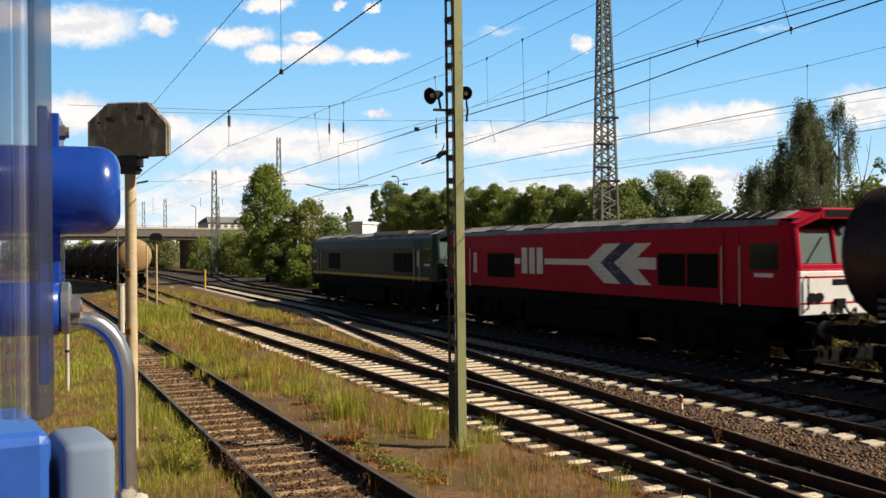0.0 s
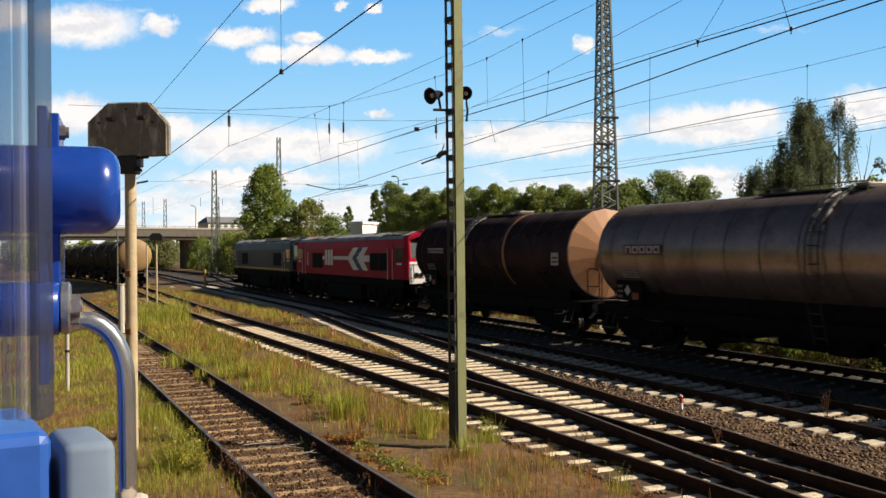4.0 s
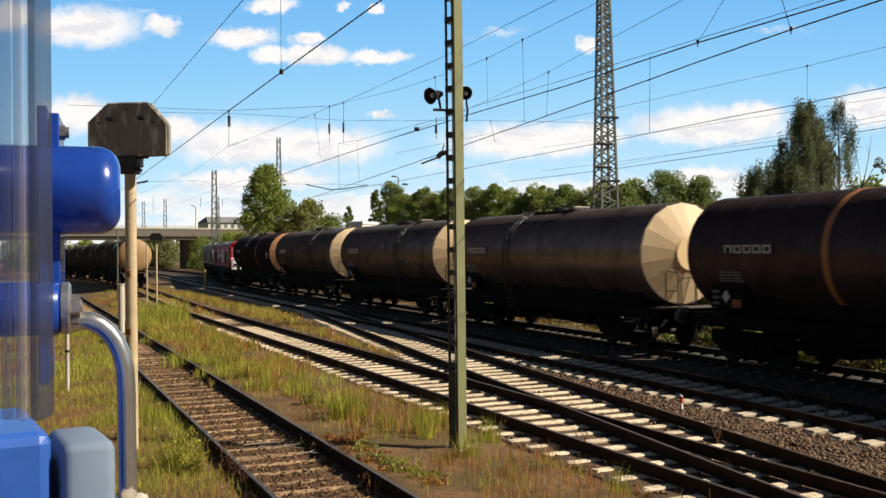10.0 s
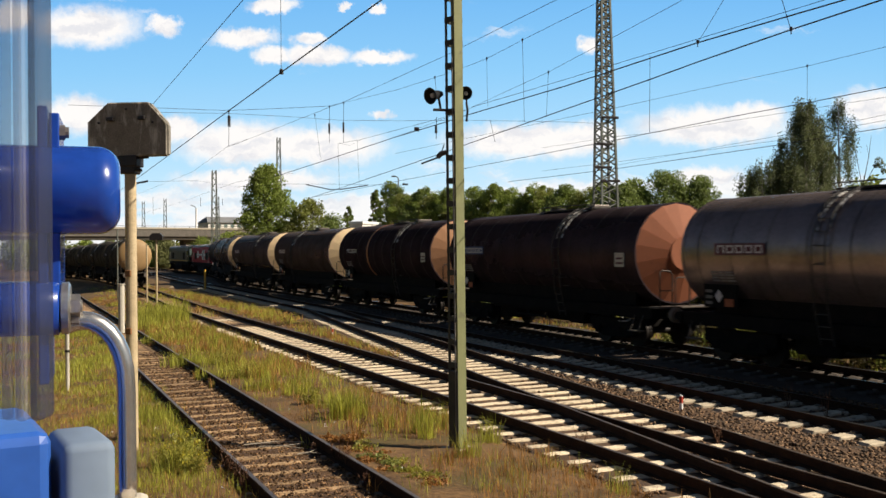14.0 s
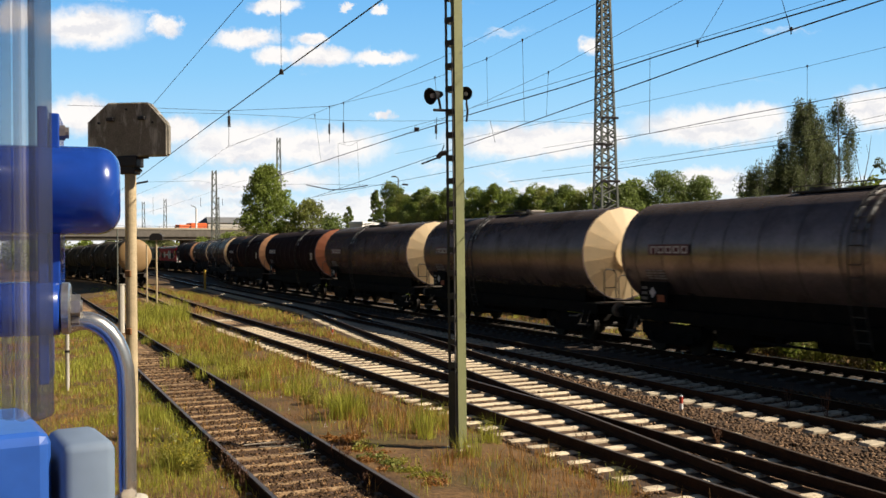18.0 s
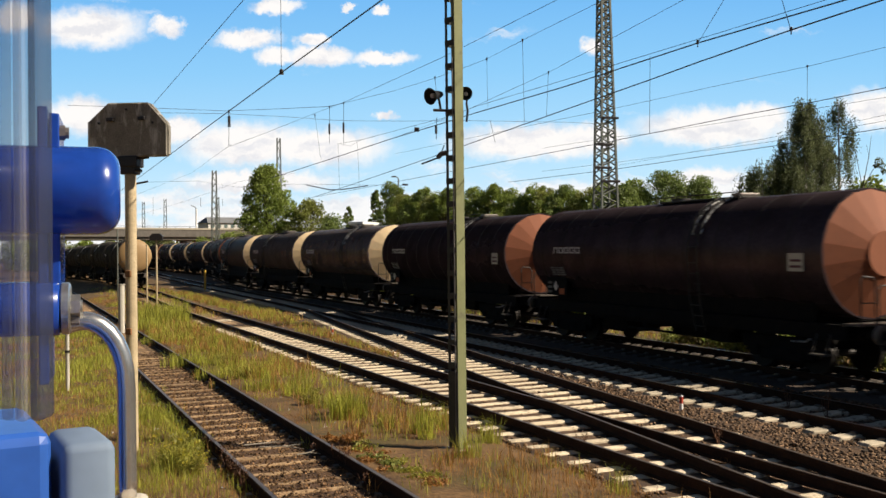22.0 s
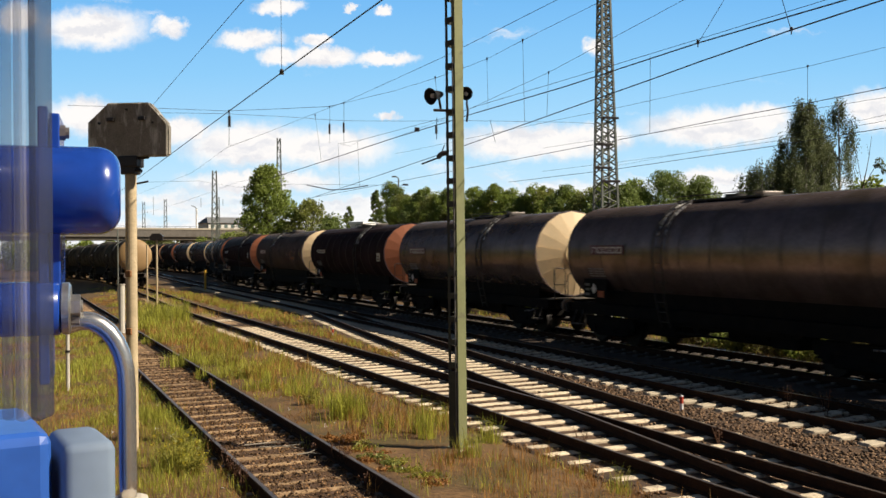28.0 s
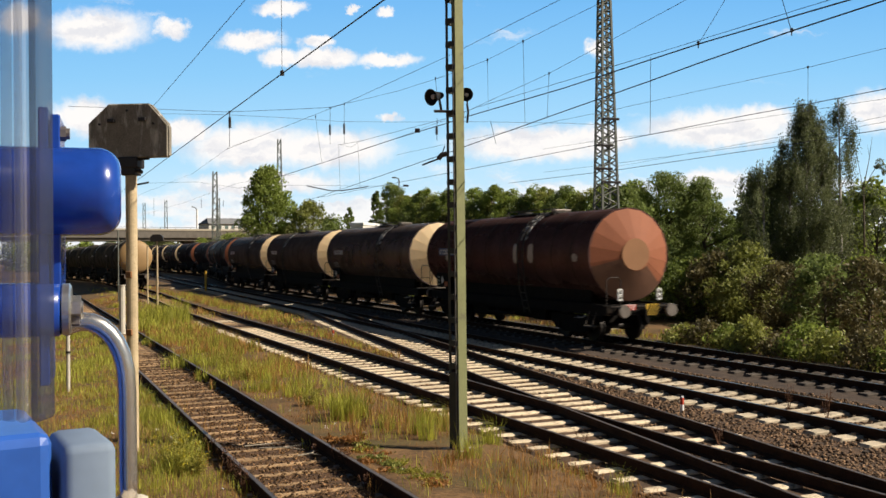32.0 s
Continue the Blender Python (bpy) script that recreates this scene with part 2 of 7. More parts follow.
def part(name, bm, material, parent, label="", smooth=False, m=None):
    """One mesh object under a thing or under a part."""
    me = finish(bm, name, material, smooth) if isinstance(bm, bmesh.types.BMesh) else bm
    ob = new(name, me)
    ob.parent = parent
    if m is not None:
        ob.matrix_basis = m
    return tagged(ob, label)


def box(x0, x1, y0, y1, z0, z1, bevel=0.0, bm=None, m=None):
    bm = bm or bmesh.new()
    c = Matrix.LocRotScale(((x0 + x1) / 2, (y0 + y1) / 2, (z0 + z1) / 2), None, (x1 - x0, y1 - y0, z1 - z0))
    g = bmesh.ops.create_cube(bm, size=1, matrix=(m @ c) if m is not None else c)
    if bevel:
        vs = set(g["verts"])
        bmesh.ops.bevel(bm, geom=[e for e in bm.edges if e.verts[0] in vs], offset=bevel, segments=2, affect="EDGES", profile=0.5)
    return bm


def rod(a, b, r, n=8, bm=None, r2=None):
    """A round bar from a to b."""
    bm = bm or bmesh.new()
    a, b = Vector(a), Vector(b)
    w = b - a
    m = Matrix.Translation((a + b) / 2) @ w.to_track_quat("Z", "Y").to_matrix().to_4x4()
    bmesh.ops.create_cone(bm, cap_ends=True, segments=n, radius1=r, radius2=r if r2 is None else r2, depth=w.length, matrix=m)
    return bm


def tube(points, r, n=8, bm=None):
    """A bent pipe through the points."""
    bm = bm or bmesh.new()
    pts = [Vector(p) for p in points]
    rings = []
    up = None
    for i, p in enumerate(pts):
        d = (pts[min(i + 1, len(pts) - 1)] - pts[max(i - 1, 0)]).normalized()
        if up is None:
            up = d.orthogonal().normalized()
        up = (up - d * up.dot(d)).normalized()
        side = d.cross(up)
        rings.append([bm.verts.new(p + r * (math.cos(k * math.tau / n) * up + math.sin(k * math.tau / n) * side)) for k in range(n)])
    for a, b in zip(rings, rings[1:]):
        for k in range(n):
            bm.faces.new((a[k], a[(k + 1) % n], b[(k + 1) % n], b[k]))
    bm.faces.new(rings[0][::-1])
    bm.faces.new(rings[-1])
    return bm


def prism(profile, y0, y1, bm=None):
    """A closed x-z outline drawn out along y."""
    bm = bm or bmesh.new()
    a = [bm.verts.new((x, y0, z)) for x, z in profile]
    b = [bm.verts.new((x, y1, z)) for x, z in profile]
    k = len(profile)
    for i in range(k):
        bm.faces.new((a[i], a[(i + 1) % k], b[(i + 1) % k], b[i]))
    bm.faces.new(a[::-1])
    bm.faces.new(b)
    bmesh.ops.recalc_face_normals(bm, faces=bm.faces)
    return bm


def plate(points, thick, bm=None):
    """A flat outline in the y-z plane, thickened along -x."""
    bm = bm or bmesh.new()
    a = [bm.verts.new((0, y, z)) for y, z in points]
    b = [bm.verts.new((-thick, y, z)) for y, z in points]
    k = len(points)
    for i in range(k):
        bm.faces.new((a[i], a[(i + 1) % k], b[(i + 1) % k], b[i]))
    bm.faces.new(a[::-1])
    bm.faces.new(b)
    bmesh.ops.recalc_face_normals(bm, faces=bm.faces)
    return bm


# ---------------------------------------------------------------- plan: tracks run away to the left of the view
TH = radians(23.5)
SLOPE_AT = ([-8, 3.4, 7.0, 8.7, 13.1, 17.8, 40], [-0.0055, -0.0055, 0.0, 0.0018, 0.001, 0.0044, 0.0044])


def along(x, y):
    return -math.sin(TH) * x + math.cos(TH) * y, math.cos(TH) * x + math.sin(TH) * y


def place(s, o):
    return math.cos(TH) * o - math.sin(TH) * s, math.sin(TH) * o + math.cos(TH) * s


def ground_z(x, y):
    """The lie of the land: each track has its own slight grade."""
    s, o = along(x, y)
    return float(np.interp(o, *SLOPE_AT)) * (min(max(s, -10.0), 130.0) - 20.0)


def spot(th, o, s):
    """A place on a straight track: angle in degrees, offset, distance along."""
    a = radians(th)
    return Vector((math.cos(a) * o - math.sin(a) * s, math.sin(a) * o + math.cos(a) * s))


RAIL = 0.17
A_TH, A_O = 23.536, 3.423
B_TH, B_O = 23.889, 8.685
C_TH, C_O = 16.213, 7.968
D_TH, D_O = 22.087, 13.124
E_TH, E_O = 23.473, 17.760


def path_a(s):
    return spot(A_TH, A_O, s)


def path_b(s):
    p = spot(B_TH, B_O, s)
    a = radians(B_TH)
    f = min(1.0, max(0.0, (s - 45) / 45))
    return p + (0.85 * f * f * (3 - 2 * f) - 0.0006 * max(0.0, s - 92) ** 2) * Vector((math.cos(a), math.sin(a)))


def path_c(s):
    return spot(C_TH, C_O, s)


def path_d(s):
    return spot(D_TH, D_O, s)


def slew(s):
    """Far down the line the freight track shifts over by one track's width."""
    f = min(1.0, max(0.0, (s - 80.0) / 50.0))
    return 4.3 * f * f * (3 - 2 * f)


def path_e(s):
    return spot(E_TH, E_O + slew(s), s)


HEAD = [(-0.035, 0.135), (-0.0365, 0.165), (-0.028, 0.172), (0.028, 0.172), (0.0365, 0.165), (0.035, 0.135), (0.010, 0.120), (0.009, 0.035), (0.062, 0.016),
        (0.062, 0.0), (-0.062, 0.0), (-0.062, 0.016), (-0.009, 0.035), (-0.010, 0.120)]


def rail_part(path, side, s0, s1, parent, step=3.0, top="rail_top"):
    """One rail: the rolled section swept along the track."""
    bm = bmesh.new()
    k = max(2, int((s1 - s0) / step) + 1)
    rings = []
    for i in range(k):
        s = s0 + (s1 - s0) * i / (k - 1)
        p, q = path(s), path(s + 0.1)
        w = (q - p).normalized()
        nrm = Vector((w.y, -w.x))
        c = p + side * nrm
        z = ground_z(p.x, p.y)
        rings.append([bm.verts.new((c.x + nrm.x * u, c.y + nrm.y * u, z + v)) for u, v in HEAD])
    n = len(HEAD)
    for a, b in zip(rings, rings[1:]):
        for i in range(n):
            f = bm.faces.new((a[i], a[(i + 1) % n], b[(i + 1) % n], b[i]))
            f.material_index = 1 if i in (2,) else 0
    bm.faces.new(rings[0])
    bm.faces.new(rings[-1][::-1])
    bmesh.ops.recalc_face_normals(bm, faces=bm.faces)
    me = finish(bm, "rail", M["rail"])
    me.materials.append(M[top])
    return part("rail", me, None, parent)


GAUGE = 0.7525


def sleeper_mesh(length, wide, high, concrete, material, seed=0):
    rnd = random.Random(seed)
    if concrete:
        h = length / 2
        prof = [(-h, -0.05), (-h + 0.03, -0.005), (-0.42, 0.004), (-0.30, -0.015), (0.30, -0.015), (0.42, 0.004), (h - 0.03, -0.005), (h, -0.05), (h, -0.2), (-h, -0.2)]
        bm = prism(prof, -wide / 2, wide / 2)
        bmesh.ops.bevel(bm, geom=[e for e in bm.edges if abs(e.verts[0].co.y - e.verts[1].co.y) < 1e-4 and e.verts[0].co.z > -0.1], offset=0.02, segments=1, affect="EDGES")
    else:
        bm = box(-length / 2, length / 2, -wide / 2, wide / 2, -high, 0)
        bmesh.ops.bevel(bm, geom=list(bm.edges), offset=0.015, segments=1, affect="EDGES")
        for v in bm.verts:
            v.co += Vector((rnd.uniform(-.03, .03) if abs(v.co.x) > length / 2 - .05 else 0, rnd.uniform(-.006, .006), rnd.uniform(-.006, .004)))
    # base plates with their clips
    own = set(bm.faces)
    seats = (-GAUGE, GAUGE) if length < 2.7 else ()
    for c in seats:
        for k in (-0.105, 0.105):
            box(c + k - 0.035, c + k + 0.035, -0.06, 0.06, -0.01, 0.035, 0, bm)
    for f in bm.faces:
        if f not in own:
            f.material_index = 1
    me = finish(bm, "sleeper", material)
    me.materials.append(M["clip"])
    return me


def lay(mesh, p, w, z, parent, turn=0.0):
    ob = part("sleeper", mesh, None, parent)
    ob.matrix_basis = Matrix.Translation((p.x, p.y, ground_z(p.x, p.y) + z)) @ Matrix.Rotation(math.atan2(-w.x, w.y) + turn, 4, "Z")
    return ob


rnd = random.Random(7)

track_a = thing("siding_track", "rusty siding track on old brown wooden sleepers in soil", "railway track", kind="structure")
track_b = thing("yard_track", "worn yard track on pale sleepers with dark rails", "railway track", kind="structure")
track_c = thing("crossover_track", "diverging turnout track on pale long sleepers", "railway track", kind="structure")
track_d = thing("main_track", "running track on concrete sleepers in brown ballast", "railway track", kind="structure")
track_e = thing("freight_track", "running track on concrete sleepers under the train", "railway track", kind="structure")

for side in (-GAUGE, GAUGE):
    rail_part(path_a, side, -14, 118, track_a)
    rail_part(path_b, side, -14, 175, track_b)
    rail_part(path_c, side, -6, 50, track_c)
    rail_part(path_d, side, -14, 175, track_d, top="rail_polished")
    rail_part(path_e, side, -20, 320, track_e, 6.0, "rail_polished")

wood_meshes = [sleeper_mesh(2.5, 0.215, 0.16, False, M["wood"], k) for k in range(5)]
worn_meshes = [sleeper_mesh(2.5, 0.10 + 0.012 * k, 0.16, False, M["wood"], k + 10) for k in range(6)]
pale_meshes = [sleeper_mesh(2.5, 0.155 + 0.012 * k, 0.16, False, M["pale"], k) for k in range(4)]
long_meshes = {}
concrete_mesh = sleeper_mesh(2.6, 0.28, 0.2, True, M["concrete_sleeper"])
dirt_and_shade_mesh = sleeper_mesh(2.6, 0.28, 0.2, True, M["dirt_and_shade_sleeper"])


def heading(path, s):
    return (path(s + 0.1) - path(s)).normalized()


s = -10.0
while s < 80:
    lay(rnd.choice(worn_meshes), path_a(s), heading(path_a, s), -0.012 + rnd.uniform(-.02, .01), track_a, rnd.uniform(-.03, .03))
    s += 0.62 + rnd.uniform(-.03, .03)

# turnout: where the two tracks lie close, long timbers carry both
s = -10.0
while s < 72:
    pb = path_b(s)
    wb = heading(path_b, s)
    nb = Vector((wb.y, -wb.x))
    ac = radians(C_TH)
    dc, nc = Vector((-math.sin(ac), math.cos(ac))), Vector((math.cos(ac), math.sin(ac)))
    # distance from pb along nb to the centre line of the diverging track
    gap = (C_O - pb.dot(nc)) / nb.dot(nc)
    if -1.0 < gap < 2.75:
        lo, hi = min(0, gap) - 1.3, max(0, gap) + 1.3
        length = round((hi - lo) / 0.15) * 0.15
        if length not in long_meshes:
            long_meshes[length] = sleeper_mesh(length, 0.185, 0.16, False, M["pale"], int(length * 100))
        c = pb + nb * (lo + hi) / 2
        lay(long_meshes[length], c, wb, rnd.uniform(-.008, .004), track_b, rnd.uniform(-.012, .012))
    else:
        old = s > 47 or (s > 41 and rnd.random() < 0.5)
        lay(rnd.choice(wood_meshes if old else pale_meshes), pb, wb, rnd.uniform(-.008, .004) - (0.02 if old else 0.0), track_b, rnd.uniform(-.015, .015))
        if gap > 0 and s < 50:
            pc = pb + nb * gap
            lay(rnd.choice(pale_meshes), pc, dc, rnd.uniform(-.008, .004) - 0.004, track_c, rnd.uniform(-.015, .015))
    s += 0.60

for k in range(170):
    s = -10.0 + 0.6 * k
    lay(concrete_mesh, path_d(s), heading(path_d, s), 0.022, track_d)
for k in range(204):
    s = -10.4 + 0.6 * k
    lay(dirt_and_shade_mesh, path_e(s), heading(path_e, s), 0.012, track_e)


# ---------------------------------------------------------------- ground
def sheet(name, s_list, o_list, z, material, label, category, ragged=0.0, lumps=0.0, seed=3):
    """Ground strip in track coordinates."""
    bm = bmesh.new()
    grid = []
    for i, s in enumerate(s_list):
        row = []
        for j, o in enumerate(o_list):
            oo = o
            if ragged and j in (0, len(o_list) - 1):
                oo += ragged * noise.noise(Vector((s * 0.7, j, seed)))
            x, y = math.cos(TH) * oo - math.sin(TH) * s, math.sin(TH) * oo + math.cos(TH) * s
            dz = lumps * noise.noise(Vector((x * 1.7, y * 1.7, seed))) if lumps else 0
            edge = -0.08 if ragged and j in (0, len(o_list) - 1) else 0
            if name == "ground":
                dz += 0.10 * (1 - min(1.0, max(0.0, abs(abs(o - 3.42) - 2.2) - 1.25) / 0.35)) if -3 < s < 110 else 0
            if name == "ground" and 7.45 < o < 20.3 and -14 < s < 176:
                dz -= 0.09
            row.append(bm.verts.new((x, y, ground_z(x, y) + z + dz + edge)))
        grid.append(row)
    for a, b in zip(grid, grid[1:]):
        for j in range(len(o_list) - 1):
            bm.faces.new((a[j], a[j + 1], b[j + 1], b[j]))
    bmesh.ops.recalc_face_normals(bm, faces=bm.faces)
    if bm.faces[0].normal.z < 0:
        bmesh.ops.reverse_faces(bm, faces=bm.faces)
    ob = new(name, finish(bm, name, material, True))
    return tagged(ob, label, category, kind="structure")


def steps(*spans):
    out = []
    for a, b, d in spans:
        k = int(round((b - a) / d))
        out += [a + (b - a) * i / k for i in range(k)]
    return out + [spans[-1][1]]


sheet("ground", steps((-3000, -200, 700), (-200, -20, 30), (-20, 4, 1), (4, 40, 0.4), (40, 140, 4), (140, 400, 40), (400, 3200, 700)),
      steps((-3000, -200, 700), (-200, -20, 30), (-20, -4, 2), (-4, 8, 0.3), (8, 30, 2), (30, 200, 34), (200, 3000, 700)), -0.09, M["soil"],
      "dry brown earth with sparse grass between the tracks", "ground", lumps=0.03)
sheet("siding_bed", steps((-14, 4, 1), (4, 40, 0.25), (40, 115, 3)), steps((2.62, 4.22, 0.1)), -0.040, M["siding_dirt"],
      "dark dirt between the old sleepers", "ground", lumps=0.022, seed=9)
sheet("ballast_bed", steps((-14, 4, 1), (4, 40, 0.3), (40, 55, 3)), steps((7.0, 14.8, 0.3)), -0.036, M["ballast"],
      "brown crushed stone ballast bed under the running tracks", "ballast", ragged=0.5, lumps=0.03)
sheet("yard_soil", steps((53, 175, 2)), steps((7.0, 14.8, 0.3)), -0.030, M["soil"],
      "brown trodden earth between the distant yard tracks", "ground", ragged=0.5, lumps=0.03, seed=8)
sheet("oily_ballast_bed", steps((-14, 4, 1), (4, 40, 0.3), (40, 175, 3)), steps((14.2, 20.6, 0.3)), -0.048, M["oily_ballast"],
      "dark oily ballast bed under the freight train", "ballast", ragged=0.5, lumps=0.03, seed=5)
sheet("far_ballast_bed", steps((76, 200, 3)), steps((20.2, 25.2, 0.5)), -0.060, M["oily_ballast"],
      "dark ballast bed under the distant freight track", "ballast", ragged=0.5, lumps=0.03, seed=6)


# ---------------------------------------------------------------- the train: local y runs ahead, x to the far side, z from the rail head
def bogie(parent, y, wheels=(-0.9, 0.9), r=0.46, reach=1.35):
    """A bogie with its frame as a part and wheelsets under it."""
    bm = bmesh.new()
    for sx in (-1.02, 1.02):
        box(sx - 0.06, sx + 0.06, y - reach, y + reach, 0.50, 0.84, 0.03, bm)
        box(sx - 0.07, sx + 0.07, y - reach * 0.55, y + reach * 0.55, 0.24, 0.50, 0.05, bm)
        box(sx - 0.09, sx + 0.09, y - 0.35, y + 0.35, 0.36, 0.56, 0.02, bm)
        for w in wheels:
            box(sx - 0.10, sx + 0.10, y + w - 0.16, y + w + 0.16, 0.32, 0.60, 0.03, bm)
            for k in (-0.28, 0.28):
                rod((sx, y + w + k, 0.42), (sx, y + w + k, 0.60), 0.07, 8, bm)
    box(-1.0, 1.0, y - 0.25, y + 0.25, 0.50, 0.75, 0.03, bm)
    b = part("bogie", bm, M["black"], parent)
    for w in wheels:
        wm = bmesh.new()
        for sx in (-0.7525, 0.7525):
            k = 1 if sx > 0 else -1
            rod((sx - 0.065 * 1, y + w, r), (sx + 0.065, y + w, r), r, 24, wm)
            rod((sx - k * 0.085, y + w, r), (sx - k * 0.06, y + w, r), r + 0.028, 24, wm)
        rod((-1.0, y + w, r), (1.0, y + w, r), 0.08, 10, wm)
        part("wheelset", wm, M["wheel"], b)
    return b


def buffers(parent, y, way, z=1.06):
    for sx in (-0.875, 0.875):
        bm = rod((sx, y - way * 0.62, z), (sx, y - way * 0.08, z), 0.11, 12)
        rod((sx, y - way * 0.62, z), (sx, y - way * 0.40, z), 0.15, 12, bm)
        b = part("buffer", bm, M["black"], parent)
        part("buffer_head", rod((sx, y - way * 0.08, z), (sx, y, z), 0.215, 20, r2=0.195), M["buffer_face"], b)
    bm = rod((0, y - way * 0.6, z), (0, y - way * 0.15, z), 0.05, 8)
    rod((0, y - way * 0.2, z + 0.05), (0.02, y - way * 0.18, z - 0.35), 0.035, 8, bm)
    part("coupling", bm, M["black"], parent)


def lathe(rows, n=40, bm=None):
    """A body of revolution round the y axis at height TANK_Z from rows of (y, radius)."""
    bm = bm or bmesh.new()
    rings = []
    for y, r in rows:
        rings.append([bm.verts.new((r * math.sin(k * math.tau / n), y, TANK_Z + r * math.cos(k * math.tau / n))) for k in range(n)])
    for a, b in zip(rings, rings[1:]):
        for k in range(n):
            bm.faces.new((a[k], a[(k + 1) % n], b[(k + 1) % n], b[k]))
    bm.faces.new(rings[0])
    bm.faces.new(rings[-1][::-1])
    bmesh.ops.recalc_face_normals(bm, faces=bm.faces)
    return bm


TANK_Z, TANK_R, TANK_Y, WAGON = 2.816, 1.5, 6.65, 15.47


def tank_end(parent, way, material, disc_material, segments=18, overlap=0.018, rim=None):
    """Fluted cone cladding: wedge-shaped sheets that overlap round a flat middle disc."""
    y0, y1, ri = way * TANK_Y, way * (TANK_Y + 0.39), 0.50
    bm = bmesh.new()
    if not overlap:
        lathe([(y0, TANK_R + 0.005), (y1, ri)], 48, bm)
        bmesh.ops.delete(bm, geom=[f for f in bm.faces if len(f.verts) > 4], context="FACES_ONLY")
    for k in range(segments if overlap else 0):
        a0, a1 = k * math.tau / segments, (k + 1) * math.tau / segments
        p = []
        for a, lift in ((a0, 0.0), (a1, overlap)):
            for y, r in ((y0, TANK_R + 0.005), (y1, ri)):
                p.append(bm.verts.new((r * math.sin(a), y + way * lift, TANK_Z + r * math.cos(a))))
        bm.faces.new((p[0], p[1], p[3], p[2]))
        q = [bm.verts.new(Vector(v.co) - Vector((0, way * 0.06, 0))) for v in p]
        bm.faces.new((p[2], p[3], q[3], q[2]))
        bm.faces.new((p[0], p[1], q[1], q[0]))
    bmesh.ops.recalc_face_normals(bm, faces=bm.faces)
    cone = part("end_cladding", bm, material, parent, smooth=not overlap)
    bm = rod((0, way * (TANK_Y + 0.28), TANK_Z), (0, way * (TANK_Y + 0.405), TANK_Z), ri + 0.012, 32)
    part("end_disc", bm, disc_material, cone)
    bm = rod((0, way * (TANK_Y - 0.10), TANK_Z), (0, way * (TANK_Y + 0.012), TANK_Z), TANK_R + 0.014, 48)
    part("end_rim", bm, rim or material, cone)


def tank_wagon(body, end, disc, sign_back, label, tail=False, stripe=None, patches=False, diamond=True, ladder_y=-1.85, dish=False):
    t = thing("tank_wagon", label, "tank wagon", group="tank wagons of the train")
    barrel = lathe([(-TANK_Y + 0.02, TANK_R), (TANK_Y - 0.02, TANK_R)], 56)
    bmesh.ops.delete(barrel, geom=[f for f in barrel.faces if len(f.verts) > 4], context="FACES_ONLY")
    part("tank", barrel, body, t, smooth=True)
    # sheet joints round the barrel
    for y in np.arange(-TANK_Y + 1.1, TANK_Y - 0.5, 1.28):
        part("sheet_joint", lathe([(y - 0.025, TANK_R - 0.001), (y - 0.02, TANK_R + 0.003), (y + 0.02, TANK_R + 0.003), (y + 0.025, TANK_R - 0.001)], 56), M["joint"], t)
    for way in (-1, 1):
        if dish:
            arc = [(way * (TANK_Y - 0.02 + 0.52 * math.sin(a)), TANK_R * math.cos(a) + 0.004) for a in np.linspace(0, 1.5, 12)]
            part("dished_end", lathe(arc, 40), end, t, smooth=True)
        else:
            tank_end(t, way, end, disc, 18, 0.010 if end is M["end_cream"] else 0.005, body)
        buffers(t, way * WAGON / 2, way)
    # underframe
    bm = bmesh.new()
    for sx in (-0.55, 0.55):
        box(sx - 0.08, sx + 0.08, -7.1, 7.1, 0.95, 1.22, 0.015, bm)
    for y in (-7.05, -5.0, 0, 5.0, 7.05):
        box(-1.28 if abs(y) > 6 else -0.9, 1.28 if abs(y) > 6 else 0.9, y - 0.07, y + 0.07, 0.92, 1.22, 0.015, bm)
    part("underframe", bm, M["black"], t)
    for y in (-4.9, 4.9):
        part("saddle", box(-0.85, 0.85, y - 0.5, y + 0.5, 1.2, 1.5, 0.02), M["black"], t)
    for y in (-4.9, 4.9):
        bogie(t, y)
    # outlet pipes and brake gear below the belly
    bm = rod((-1.15, 0.55, 0.75), (1.15, 0.55, 0.75), 0.10, 10)
    rod((0, 0.55, 0.75), (0, 0.55, 1.4), 0.16, 12, bm)
    rod((0, -6.2, 0.86), (0, 6.2, 0.86), 0.04, 6, bm)
    rod((-0.3, 2.6, 0.78), (-0.3, 3.3, 0.78), 0.18, 12, bm)
    part("outlet_pipe", bm, M["black"], t)
    bm = box(-1.30, -1.22, -1.0, 1.2, 0.60, 0.66, 0.01)
    for y in (-0.9, 0.1, 1.1):
        rod((-1.26, y, 0.63), (-0.9, y, 1.1), 0.02, 6, bm)
    part("foot_step", bm, M["black"], t)
    # ladder and bands over the top, walkway with the manhole
    bm = bmesh.new()
    for dy in (-0.2, 0.2):
        pts = [(-1.30, ladder_y + dy, 0.75), (-1.50, ladder_y + dy, 1.6)]
        for a in np.linspace(-math.pi * 0.52, -math.pi * 0.10, 10):
            pts.append(((TANK_R + 0.09) * math.sin(a), ladder_y + dy, TANK_Z + (TANK_R + 0.09) * math.cos(a)))
        tube(pts, 0.022, 6, bm)
    for z in np.arange(0.9, 2.8, 0.28):
        x = -1.30 - 0.2 * min(1, (z - 0.75) / 0.85) if z < 1.6 else -math.sqrt(max(0.01, (TANK_R + 0.09) ** 2 - (z - TANK_Z) ** 2))
        rod((x, ladder_y - 0.2, z), (x, ladder_y + 0.2, z), 0.014, 6, bm)
